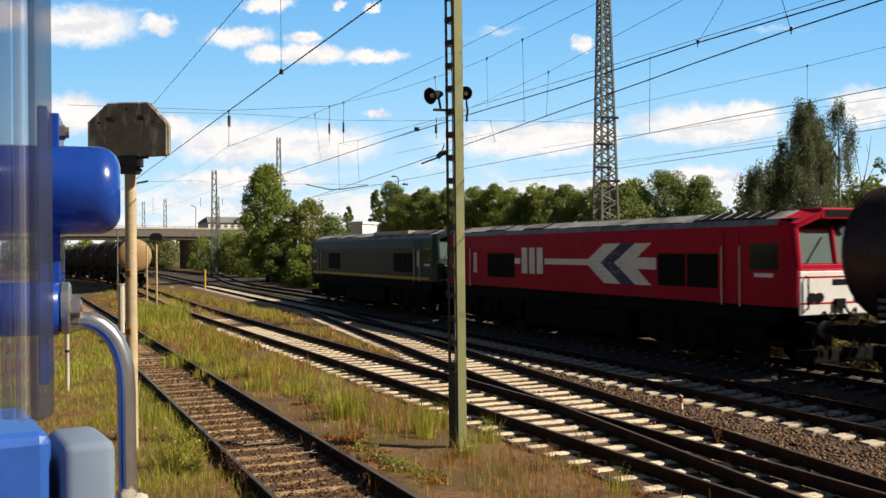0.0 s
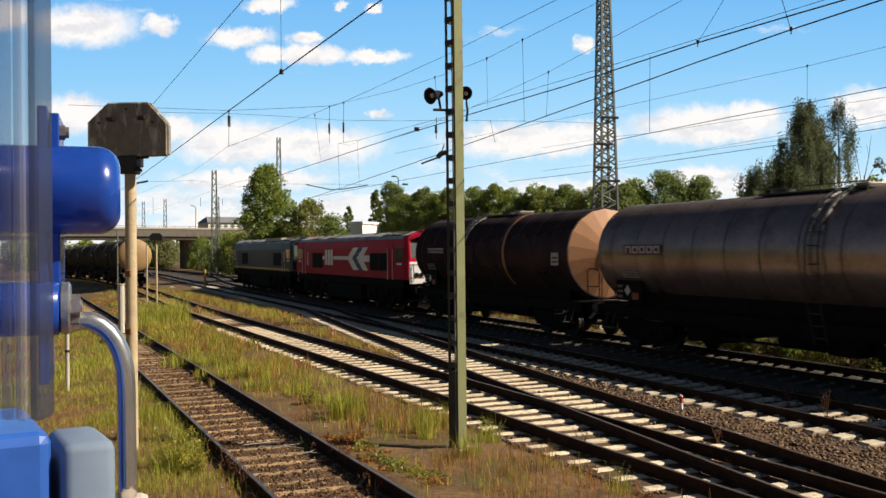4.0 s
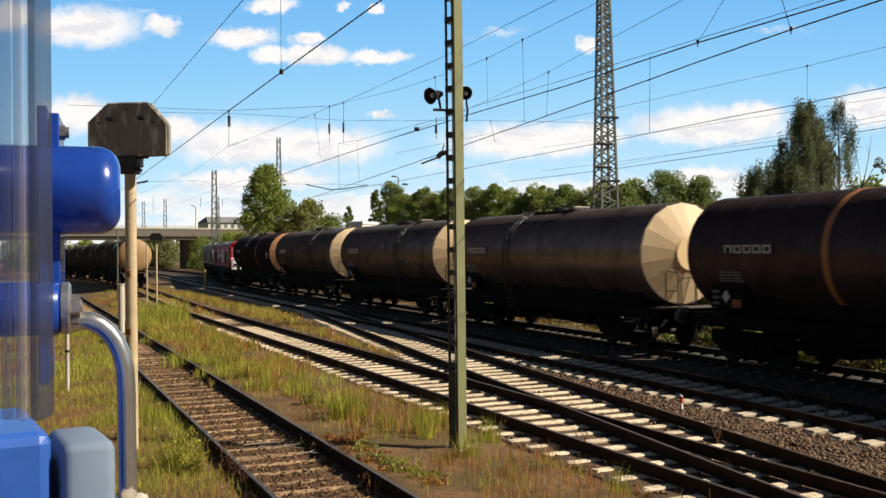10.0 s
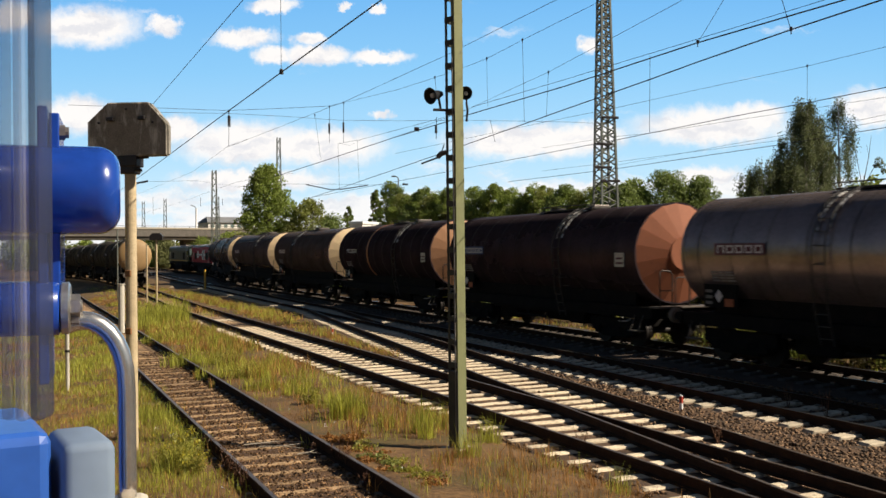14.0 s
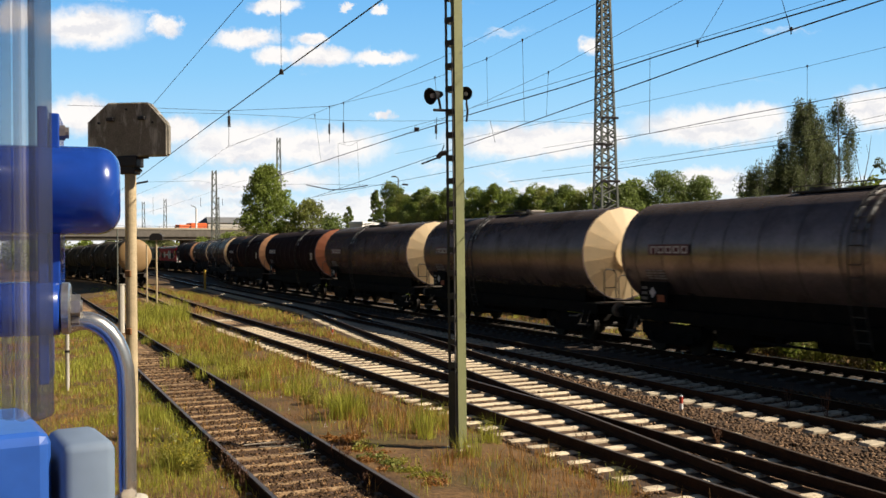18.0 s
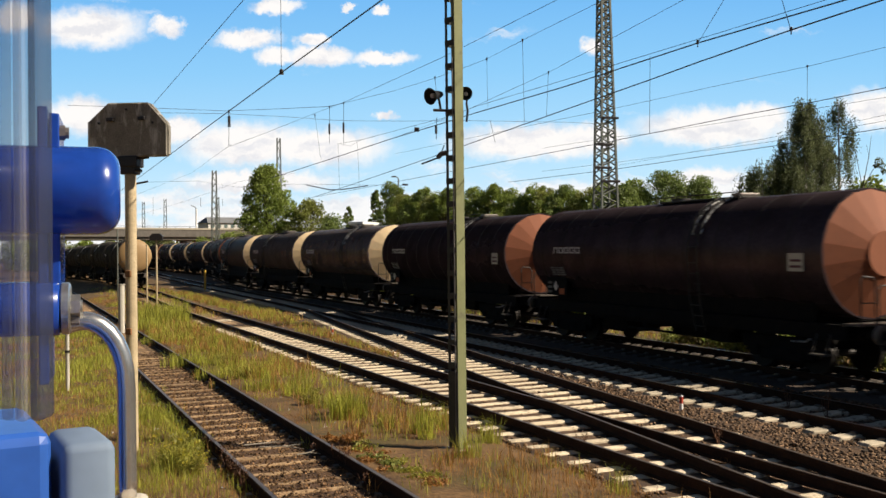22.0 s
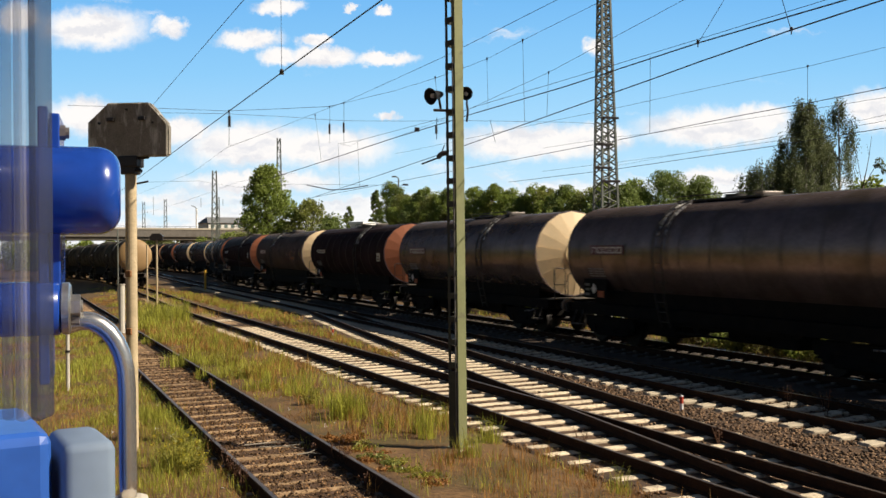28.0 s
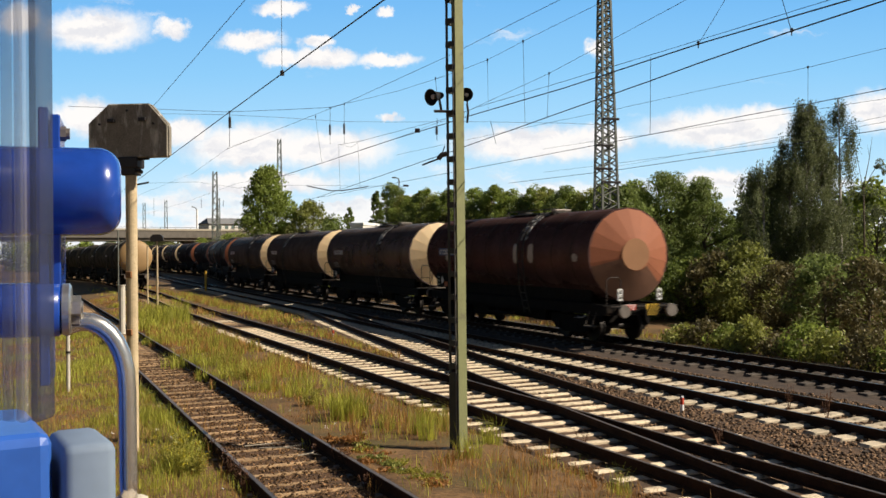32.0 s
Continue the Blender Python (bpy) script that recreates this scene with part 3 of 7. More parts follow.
    for a in np.linspace(-1.45, -0.45, 6):
        x, z = (TANK_R + 0.09) * math.sin(a), TANK_Z + (TANK_R + 0.09) * math.cos(a)
        rod((x, ladder_y - 0.2, z), (x, ladder_y + 0.2, z), 0.014, 6, bm)
    part("ladder", bm, M["ladder"], t)
    for dy in (-0.17, 0.17):
        arc = [((TANK_R + 0.02) * math.sin(a), ladder_y + dy, TANK_Z + (TANK_R + 0.02) * math.cos(a)) for a in np.linspace(-1.22, 0.3, 14)]
        part("top_band", tube(arc, 0.028, 6), M["band"], t, "bright metal strap")
    for sx in (-1.16, 1.16):
        part("side_sill", box(sx - 0.05, sx + 0.05, -7.0, 7.0, 0.90, 1.24, 0.01), M["black"], t)
        part("belly_skirt", box(sx * 0.8 - 0.03, sx * 0.8 + 0.03, -5.9, 5.9, 1.24, 1.75), M["black"], t)
    for sx in (-1.12, 1.12):
        part("frame_truss", prism([(sx - 0.03, 0.80), (sx + 0.03, 0.80), (sx + 0.03, 0.92), (sx - 0.03, 0.92)], -3.3, 3.3), M["black"], t)
    part("air_tank", rod((-0.7, -1.9, 0.70), (-0.7, -0.4, 0.70), 0.20, 14), M["black"], t)
    part("step_board", box(-1.42, -1.16, 6.15, 6.65, 0.52, 0.56, 0.008), M["platform"], t)
    part("step_board", box(-1.42, -1.16, -6.65, -6.15, 0.52, 0.56, 0.008), M["platform"], t)
    for y in (-6.2, -6.6, 6.2, 6.6):
        part("step_hanger", rod((-1.38, y, 0.54), (-1.20, y, 1.0), 0.018, 5), M["platform"], t)
    part("release_handle", tube([(-1.22, -6.0, 0.86), (-1.36, -6.0, 0.80), (-1.36, -5.6, 0.78)], 0.022, 6), M["band"], t, "bright release handle")
    part("brake_cylinder", box(-0.95, 0.3, 1.7, 3.1, 0.42, 0.9, 0.06), M["black"], t)
    part("valve_box", box(-1.0, -0.2, -3.0, -2.1, 0.50, 0.9, 0.04), M["black"], t)
    w0, w1 = (ladder_y - 0.6, ladder_y + 3.0) if ladder_y < 0 else (ladder_y - 3.0, ladder_y + 0.6)
    bm = box(-0.42, 0.42, w0, w1, TANK_Z + TANK_R - 0.02, TANK_Z + TANK_R + 0.025, 0.008)
    part("walkway", bm, M["walk"], t)
    bm = tube([(-0.48, w0, 4.24), (-0.48, w0, 4.45), (-0.48, w1, 4.45), (-0.48, w1, 4.24)], 0.016, 6)
    part("guard_rail", bm, M["platform"], t)
    part("end_box", box(-0.42, 0.2, w0 + 0.02, w0 + 0.42, 4.345, 4.43, 0.02), M["stud"], t, "grey metal box on the walkway")
    bm = rod((0, 0.3, TANK_Z + TANK_R - 0.05), (0, 0.3, TANK_Z + TANK_R + 0.12), 0.28, 20)
    part("manhole", bm, M["walk"], t)
    # name panel: plain strokes, and the small plates at the leading corner
    x_at = lambda z, lift=0.012: -math.sqrt((TANK_R + lift) ** 2 - (z - TANK_Z) ** 2)
    sign = part("sign_panel", plate([(3.45, 2.78), (5.28, 2.78), (5.28, 3.08), (3.45, 3.08)], 0.006), sign_back, t, m=Matrix.Translation((x_at(2.93, 0.02), 0, 0)))
    for k in range(5):
        y1 = 5.17 - 0.345 * k
        y0, z0, z1, q = y1 - 0.27, 2.83, 3.03, 0.052
        bm = bmesh.new()
        plate([(y0, z0), (y0 + q, z0), (y0 + q, z1), (y0, z1)], 0.004, bm)
        plate([(y1 - q, z0), (y1, z0), (y1, z1), (y1 - q, z1)], 0.004, bm)
        plate([(y0 + q, z1 - 0.042), (y1 - q, z1 - 0.042), (y1 - q, z1), (y0 + q, z1)], 0.004, bm)
        if k:
            plate([(y0 + q, z0), (y1 - q, z0), (y1 - q, z0 + 0.042), (y0 + q, z0 + 0.042)], 0.004, bm)
        part("sign_block", bm, M["letter"], sign, m=Matrix.Translation((-0.008, 0, 0)))
    if end is not M["end_cream"] and not tail and not dish:
        note = part("rear_notice", plate([(-6.12, 2.42), (-5.62, 2.42), (-5.62, 2.84), (-6.12, 2.84)], 0.006), M["letter_pale"], t, "pale notice plate", m=Matrix.Translation((x_at(2.63, 0.03), 0, 0)))
        for k in range(2):
            part("notice_bar", plate([(-6.05, 2.50 + 0.14 * k), (-5.70, 2.50 + 0.14 * k), (-5.70, 2.56 + 0.14 * k), (-6.05, 2.56 + 0.14 * k)], 0.004), M["sign_red"], note, m=Matrix.Translation((-0.008, 0, 0)))
    panel = part("data_board", box(-1.36, -1.33, 4.6, 5.9, 1.42, 2.02, 0.005), M["black"], t)
    if diamond:
        bm = plate([(5.30, 1.55), (5.45, 1.72), (5.30, 1.89), (5.15, 1.72)], 0.006)
        part("hazard_diamond", bm, M["letter"], panel, "white hazard diamond", m=Matrix.Translation((-1.365, 0, 0)))
    bm = plate([(4.75, 1.46), (5.08, 1.46), (5.08, 1.66), (4.75, 1.66)], 0.006)
    part("hazard_plate", bm, M["plate"], panel, "orange warning plate", m=Matrix.Translation((-1.365, 0, 0)))
    for k in range(3):
        bm = plate([(5.55, 1.50 + 0.15 * k), (5.82, 1.50 + 0.15 * k), (5.82, 1.58 + 0.15 * k), (5.55, 1.58 + 0.15 * k)], 0.006)
        part("data_plate", bm, M["letter_dim"], panel, m=Matrix.Translation((-1.365, 0, 0)))
    if diamond and not tail:
        for k in range(4):
            for y0, y1 in ((4.66, 4.98), (5.03, 5.22), (5.27, 5.52)):
                z = 2.10 + 0.075 * k
                part("inscription", plate([(y0 + 0.03 * (k % 2), z), (y1, z), (y1, z + 0.042), (y0 + 0.03 * (k % 2), z + 0.042)], 0.004), M["inscription"], t, m=Matrix.Translation((x_at(z + 0.02, 0.010), 0, 0)))
    if stripe is not None:
        part("bare_stripe", lathe([(stripe - 0.09, TANK_R + 0.004), (stripe - 0.08, TANK_R + 0.008), (stripe + 0.08, TANK_R + 0.008), (stripe + 0.09, TANK_R + 0.004)], 56), M["stripe"], t)
    if patches:
        for y, tall, wide in ((ladder_y - 0.62, 0.34, 0.20), (ladder_y + 0.55, 0.36, 0.13), (ladder_y - 3.6, 0.13, 0.17), (ladder_y + 6.6, 0.17, 0.22)):
            bm = bmesh.new()
            zc, rows = 2.86 if abs(y - ladder_y) < 1 else 2.72, []
            for i in range(13):
                f = -1 + i / 6
                z, q = zc + tall * f, wide * math.sqrt(max(0.12, 1 - f ** 4)) * (1 + 0.10 * math.sin(5 * f + y))
                rows.append([bm.verts.new((x_at(z, 0.012), y + q * e, z)) for e in (-1, 1)])
            for u, v in zip(rows, rows[1:]):
                bm.faces.new((u[0], u[1], v[1], v[0]))
            part("paint_patch", bm, M["patch"], t, "pale primer patch")
    if tail:
        # lower sheets of the end cone in a duller brown
        bm = bmesh.new()
        inner, outer = [], []
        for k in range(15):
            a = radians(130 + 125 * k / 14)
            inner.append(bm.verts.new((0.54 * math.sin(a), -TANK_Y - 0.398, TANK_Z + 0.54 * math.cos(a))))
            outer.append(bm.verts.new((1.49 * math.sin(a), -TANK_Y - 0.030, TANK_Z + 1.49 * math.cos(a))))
        for k in range(14):
            bm.faces.new((inner[k], inner[k + 1], outer[k + 1], outer[k]))
        bmesh.ops.solidify(bm, geom=list(bm.faces), thickness=0.006)
        part("lower_sector", bm, M["end_brown"], t, "duller brown lower sheets")
    # end platform with its hand rails at the rear
    if not tail:
        bm = box(-1.3, 1.3, -7.55, -7.05, 1.24, 1.29, 0.01)
        part("end_platform", bm, M["platform"], t)
        bm = tube([(-1.25, -7.5, 1.29), (-1.25, -7.5, 2.25), (-1.18, -7.5, 2.33), (-0.9, -7.5, 2.3), (-0.82, -7.5, 2.2), (-0.82, -7.5, 1.29)], 0.02, 6)
        tube([(-0.72, -7.5, 1.29), (-0.72, -7.5, 2.05), (-0.65, -7.5, 2.12), (-0.3, -7.5, 2.12), (-0.22, -7.5, 2.0), (-0.22, -7.5, 1.29)], 0.02, 6, bm)
        rod((-1.25, -7.5, 1.75), (-0.82, -7.5, 1.75), 0.014, 6, bm)
        part("hand_rail", bm, M["rail_dark"], t)
    else:
        bm = box(-1.3, 1.3, -7.35, -7.1, 0.92, 1.22, 0.01)
        part("buffer_beam", bm, M["black"], t)
        bm = tube([(-1.2, -7.2, 1.2), (-1.2, -7.2, 2.0), (-1.1, -7.2, 2.1), (-0.75, -7.2, 2.1), (-0.68, -7.2, 2.0), (-0.68, -7.2, 1.2)], 0.016, 6)
        rod((-1.25, -7.5, 1.20), (1.25, -7.5, 1.20), 0.016, 6, bm)
        part("hand_rail", bm, M["rail_dark"], t)
        for sx in (-0.90, 0.56):
            bm = box(sx - 0.08, sx + 0.08, -7.5, -7.46, 1.38, 1.75, 0.005)
            b = part("tail_plate", bm, M["white"], t, "white tail board with dark triangles")
            bm = bmesh.new()
            for z in (1.44, 1.60):
                a = [bm.verts.new((sx - 0.06, -7.508, z)), bm.verts.new((sx + 0.06, -7.508, z)), bm.verts.new((sx, -7.508, z + 0.14))]
                bm.faces.new(a)
            part("tail_mark", bm, M["black"], b)
            part("tail_plate_stem", rod((sx, -7.46, 1.1), (sx, -7.46, 1.4), 0.014, 6), M["black"], b)
        for x0, back, mark in ((0.06, "warn_yellow", "grille"), (-0.80, "white", "peg_red")):
            bm = box(x0, x0 + 0.46, -7.52, -7.49, 0.90 if mark == "grille" else 1.08, 1.26)
            w = part("warning_plate", bm, M[back], t, "striped warning plate")
            z0 = 0.90 if mark == "grille" else 1.08
            for k in range(4):
                bm = bmesh.new()
                a = x0 - 0.02 + k * 0.13
                pts = [(max(x0, min(x0 + 0.46, x)), z) for x, z in ((a, z0), (a + 0.065, z0), (a + 0.065 + (1.26 - z0) * 0.35, 1.26), (a + (1.26 - z0) * 0.35, 1.26))]
                bm.faces.new([bm.verts.new((x, -7.54, z)) for x, z in pts])
                part("stripe", bm, M[mark], w)
    return t


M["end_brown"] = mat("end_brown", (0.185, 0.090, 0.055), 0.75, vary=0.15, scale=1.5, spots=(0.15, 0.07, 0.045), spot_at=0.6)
M["warn_yellow"] = mat("warning_yellow", (0.80, 0.50, 0.05), 0.5, vary=0.1, scale=6)
M["ladder"] = mat("ladder_steel", (0.05, 0.045, 0.04), 0.6, 0.2, vary=0.3, scale=5)
M["band"] = mat("strap_steel", (0.72, 0.70, 0.66), 0.35, 0.35, vary=0.45, scale=5, spots=(0.06, 0.05, 0.05), spot_at=0.50, spot_scale=7)
M["walk"] = mat("walkway_steel", (0.06, 0.054, 0.05), 0.6, 0.3, vary=0.3, scale=5)
M["platform"] = mat("platform_steel", (0.10, 0.085, 0.072), 0.6, 0.3, vary=0.3, scale=5)
M["rail_dark"] = mat("dark_hand_rail", (0.055, 0.045, 0.04), 0.55, 0.2, vary=0.3, scale=5)
M["letter"] = mat("faded_white_letters", (0.62, 0.58, 0.57), 0.6, vary=0.2, scale=8)
M["inscription"] = mat("small_white_lettering", (0.17, 0.16, 0.155), 0.6, vary=0.4, scale=14)
M["letter_dim"] = mat("dim_plates", (0.14, 0.13, 0.12), 0.6, vary=0.3, scale=8)
M["plate"] = mat("orange_plate", (0.36, 0.09, 0.03), 0.6, vary=0.2, scale=8)
M["stripe"] = mat("bare_rust_stripe", (0.40, 0.16, 0.05), 0.6, vary=0.3, scale=4)
M["patch"] = mat("primer_patch", (0.40, 0.33, 0.28), 0.6, vary=0.2, scale=6)
M["disc_cream"] = mat("disc_cream", (0.78, 0.57, 0.31), 0.6, vary=0.1, scale=2)

TRAIN_PITCH = math.degrees(math.atan(0.0044))
LAST = -244.85 + TANK_Y                            # centre of the last wagon at the start


def gone(t):
    """How far the train has rolled by t seconds."""
    return 5.9012 * t + 0.156543 * t * t / 2 + 0.000337 * t ** 3 / 6


def train_pose(start, t):
    s = start + gone(t)
    p, q = path_e(s - 4.9), path_e(s + 4.9)
    c, w = (p + q) / 2, q - p
    return pose(c.x, c.y, 0.0044 * (s - 20) + RAIL, TRAIN_PITCH, 0, math.degrees(math.atan2(-w.x, w.y)))


GREY = "dark grey metal-clad tank wagon with a cream fluted end"
BROWN = "dark brown tank wagon with a rust-red fluted end"
LOOKS = {
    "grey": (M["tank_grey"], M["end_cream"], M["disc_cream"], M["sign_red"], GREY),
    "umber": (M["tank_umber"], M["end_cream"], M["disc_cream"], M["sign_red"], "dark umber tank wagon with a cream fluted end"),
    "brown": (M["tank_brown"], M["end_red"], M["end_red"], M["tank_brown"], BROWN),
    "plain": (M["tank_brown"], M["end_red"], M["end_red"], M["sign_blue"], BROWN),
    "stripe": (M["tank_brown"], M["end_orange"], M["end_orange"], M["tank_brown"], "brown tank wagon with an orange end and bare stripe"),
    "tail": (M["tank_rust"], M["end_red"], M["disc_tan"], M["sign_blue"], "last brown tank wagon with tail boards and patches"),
}
# look and the place of the ladder, from the first wagon to the last
ORDER = [("stripe", 1.6), ("grey", -2.2), ("grey", -2.2), ("umber", 1.7), ("stripe", -2.2), ("plain", -2.2), ("grey", 1.7), ("grey", 1.7), ("grey", -2.2), ("brown", -2.2), ("brown", -2.2),
         ("grey", 1.7), ("brown", -2.2), ("grey", -2.2), ("umber", 1.7), ("umber", -2.2), ("tail", -2.2)]
wagons, made = [], {}
for k, (kind, ladder) in enumerate(ORDER):
    start = LAST + WAGON * (16 - k) - (0.28 if k == 0 else 0.0)
    if (kind, ladder) in made:
        w = copy_thing(made[kind, ladder], train_pose(start, 0))
    else:
        stripe = None if kind != "stripe" else (-2.0 if ladder > 0 else 1.86)
        w = tank_wagon(*LOOKS[kind], tail=kind == "tail", patches=kind == "tail", stripe=stripe, ladder_y=ladder)
        made[kind, ladder] = w
    wagons.append((w, start))


# ---------------------------------------------------------------- locomotives
def locomotive(body, lower, label, arrow=False, nose=None, stripe=False):
    t = thing("diesel_locomotive", label, "locomotive", group="locomotives of the train")
    side = [(-1.32, 1.55), (-1.32, 3.05), (-1.27, 3.50), (1.27, 3.50), (1.32, 3.05), (1.32, 1.55)]
    part("body", prism(side, -9.75, 9.75), body, t)
    roof = [(-1.275, 3.503), (-1.15, 3.66), (-0.62, 3.86), (0.62, 3.86), (1.15, 3.66), (1.275, 3.503)]
    part("roof", prism(roof, -9.5, 9.5), M["roof_grey"], t)
    for y, ln in ((-4.4, 2.6), (-1.2, 3.2), (1.9, 2.0), (7.2, 1.4)):
        part("roof_hatch", box(-0.60, 0.60, y - ln / 2, y + ln / 2, 3.84, 3.882, 0.015), M["roof_grey"], t)
        part("roof_seam", box(-1.16, -1.13, y - ln / 2, y + ln / 2, 3.655, 3.675), M["grille"], t)
    for name, y0, y1 in (("exhaust_vent", -9.0, -6.2), ("roof_fan", 2.1, 3.5), ("roof_fan", 5.0, 6.6)):
        part(name, prism([(-1.12, 3.672), (-0.64, 3.854), (-0.65, 3.882), (-1.13, 3.700)], y0, y1), M["grille"], t)
        for k in range(6):
            y = y0 + (y1 - y0) * (k + 0.5) / 6
            part("vent_bar", prism([(-1.11, 3.705), (-0.68, 3.871), (-0.685, 3.885), (-1.115, 3.719)], y - 0.02, y + 0.02), M["roof_grey"], t)
    # frame, tank, bogies
    part("main_frame", box(-1.28, 1.28, -9.6, 9.6, 1.14, 1.545, 0.03), lower, t)
    part("fuel_tank", box(-1.25, 1.25, -3.3, 3.3, 0.26, 1.13, 0.14), M["black"], t)
    for y in (-6.3, 6.3):
        bogie(t, y, (-1.8, 0.0, 1.8), 0.53, 2.45)
        for sx in (-1.1, 1.1):
            part("bogie_side", box(sx - 0.05, sx + 0.05, y - 2.6, y + 2.6, 0.42, 1.12, 0.04), M["black"], t)
            for k in (-1.8, 0.0, 1.8):
                part("axle_box", box(sx * 1.06 - 0.07, sx * 1.06 + 0.07, y + k - 0.2, y + k + 0.2, 0.36, 0.72, 0.04), M["black"], t)
            for k in (-0.9, 0.9):
                part("spring", rod((sx * 1.07, y + k, 0.5), (sx * 1.07, y + k, 1.05), 0.10, 10), M["grille"], t)
    for way in (-1, 1):
        buffers(t, way * 10.675, way)
        # cab: slanting window over an upright nose
        y = way
        prof = [(9.74, 1.55), (10.14, 1.55), (10.16, 2.42), (10.08, 2.50), (9.92, 3.46), (9.74, 3.50)]
        bm = bmesh.new()
        a = [bm.verts.new((-1.26 if q[0] > 9.8 else -1.318, y * q[0], q[1])) for q in prof]
        b = [bm.verts.new((1.26 if q[0] > 9.8 else 1.318, y * q[0], q[1])) for q in prof]
        for i in range(len(prof)):
            j = (i + 1) % len(prof)
            bm.faces.new((a[i], a[j], b[j], b[i]))
        bm.faces.new(a[::-1])
        bm.faces.new(b)
        bmesh.ops.recalc_face_normals(bm, faces=bm.faces)
        cab = part("cab_front", bm, body, t)
        part("nose_panel", box(-1.20, 1.20, min(y * 10.13, y * 10.18), max(y * 10.13, y * 10.18), 1.36, 2.40, 0.02), nose or body, cab, "cream white nose panel" if nose else "")
        for k in range(2):
            part("nose_line", box(-1.2, 1.2, min(y * 10.18, y * 10.186), max(y * 10.18, y * 10.186), 1.62 + 0.62 * k, 1.66 + 0.62 * k), M["red"] if nose else M["yellow"], cab)
        # two windscreen panes set in the slope
        for x0, x1 in ((-1.08, -0.08), (0.08, 1.08)):
            bm = bmesh.new()
            low, high = (y * 10.075, 2.58), (y * 9.955, 3.34)
            f = [bm.verts.new((x0, low[0], low[1])), bm.verts.new((x1, low[0], low[1])), bm.verts.new((x1, high[0], high[1])), bm.verts.new((x0, high[0], high[1]))]
            bm.faces.new(f)
            bmesh.ops.solidify(bm, geom=list(bm.faces), thickness=0.02)
            part("windscreen", bm, M["glass"], cab)
        # brow over the windscreen: slanting side wings, a lamp box between them and a dark recess below
        for sx in (-1, 1):
            wing = bmesh.new()
            near = [(sx * 1.29, y * 9.55, 3.44), (sx * 1.29, y * 10.05, 3.36), (sx * 1.20, y * 10.12, 3.52), (sx * 1.26, y * 9.55, 3.60)]
            far = [(sx * 0.52, y * 9.55, 3.74), (sx * 0.52, y * 10.18, 3.66), (sx * 0.52, y * 10.20, 3.82), (sx * 0.52, y * 9.55, 3.88)]
            va, vb = [wing.verts.new(p) for p in near], [wing.verts.new(p) for p in far]
            for i in range(4):
                wing.faces.new((va[i], va[(i + 1) % 4], vb[(i + 1) % 4], vb[i]))
            wing.faces.new(va[::-1])
            wing.faces.new(vb)
            bmesh.ops.recalc_face_normals(wing, faces=wing.faces)
            part("brow_wing", wing, body, cab)
        part("brow_recess", box(-1.18, 1.18, min(y * 9.5, y * 9.93), max(y * 9.5, y * 9.93), 3.40, 3.66), M["grille"], cab)
        part("lamp_box", box(-0.54, 0.54, min(y * 9.45, y * 10.20), max(y * 9.45, y * 10.20), 3.63, 3.90, 0.03), body, cab)
        part("lamp_box_opening", box(-0.44, 0.44, min(y * 10.19, y * 10.21), max(y * 10.19, y * 10.21), 3.69, 3.85), M["grille"], cab)
        part("lower_frame", box(-1.16, 1.16, min(y * 10.06, y * 10.13), max(y * 10.06, y * 10.13), 2.42, 2.56, 0.02), body, cab)
        part("centre_post", rod((0, y * 10.09, 2.48), (0, y * 9.95, 3.45), 0.055, 8), body, cab)
        for x in (-1.17, 1.17):
            part("corner_post", rod((x, y * 10.10, 2.42), (x, y * 9.98, 3.5), 0.085, 8), body, cab)
        for x in (-0.85, -0.62, 0.62, 0.85):
            part("headlight", rod((x, y * 10.17, 1.78), (x, y * 10.22, 1.78), 0.115, 16), M["grille"], cab)
        for x in (-1.02, 1.02):
            part("nose_handle", tube([(x, y * 10.18, 1.5), (x, y * 10.25, 1.52), (x, y * 10.25, 2.25), (x, y * 10.18, 2.28)], 0.022, 6), M["grille"], cab)
        part("jumper_cable", tube([(0.1, y * 10.2, 1.62), (0.25, y * 10.28, 1.35), (0.42, y * 10.3, 1.3), (0.5, y * 10.2, 1.5)], 0.035, 6), M["grille"], cab)
        part("jumper_cable", tube([(-0.1, y * 10.2, 1.62), (-0.25, y * 10.28, 1.3), (-0.4, y * 10.3, 1.25), (-0.5, y * 10.2, 1.45)], 0.035, 6), M["grille"], cab)
        part("socket_box", box(-0.16, 0.16, min(y * 10.18, y * 10.26), max(y * 10.18, y * 10.26), 1.50, 1.74, 0.02), M["grille"], cab)
        part("wiper", rod((-0.9, y * 10.09, 2.60), (-0.35, y * 10.0, 3.2), 0.015, 5), M["grille"], cab)
        part("wiper", rod((0.9, y * 10.09, 2.60), (0.35, y * 10.0, 3.2), 0.015, 5), M["grille"], cab)
        part("top_light", rod((0.3, y * 9.95, 3.40), (0.3, y * 10.04, 3.38), 0.10, 16), M["glass"], cab)
        part("nose_plate", box(-0.2, 0.45, min(y * 10.18, y * 10.187), max(y * 10.18, y * 10.187), 2.06, 2.20), M["grille"], cab)
        part("snow_plough", box(-1.2, 1.2, min(y * 10.0, y * 10.25), max(y * 10.0, y * 10.25), 0.22, 0.55, 0.04), M["black"], cab)
        for x in (-0.6, -0.45, 0.45, 0.6):
            part("brake_hose", tube([(x, y * 10.2, 1.0), (x, y * 10.38, 0.85), (x, y * 10.36, 0.55)], 0.03, 6), M["grille"], cab)
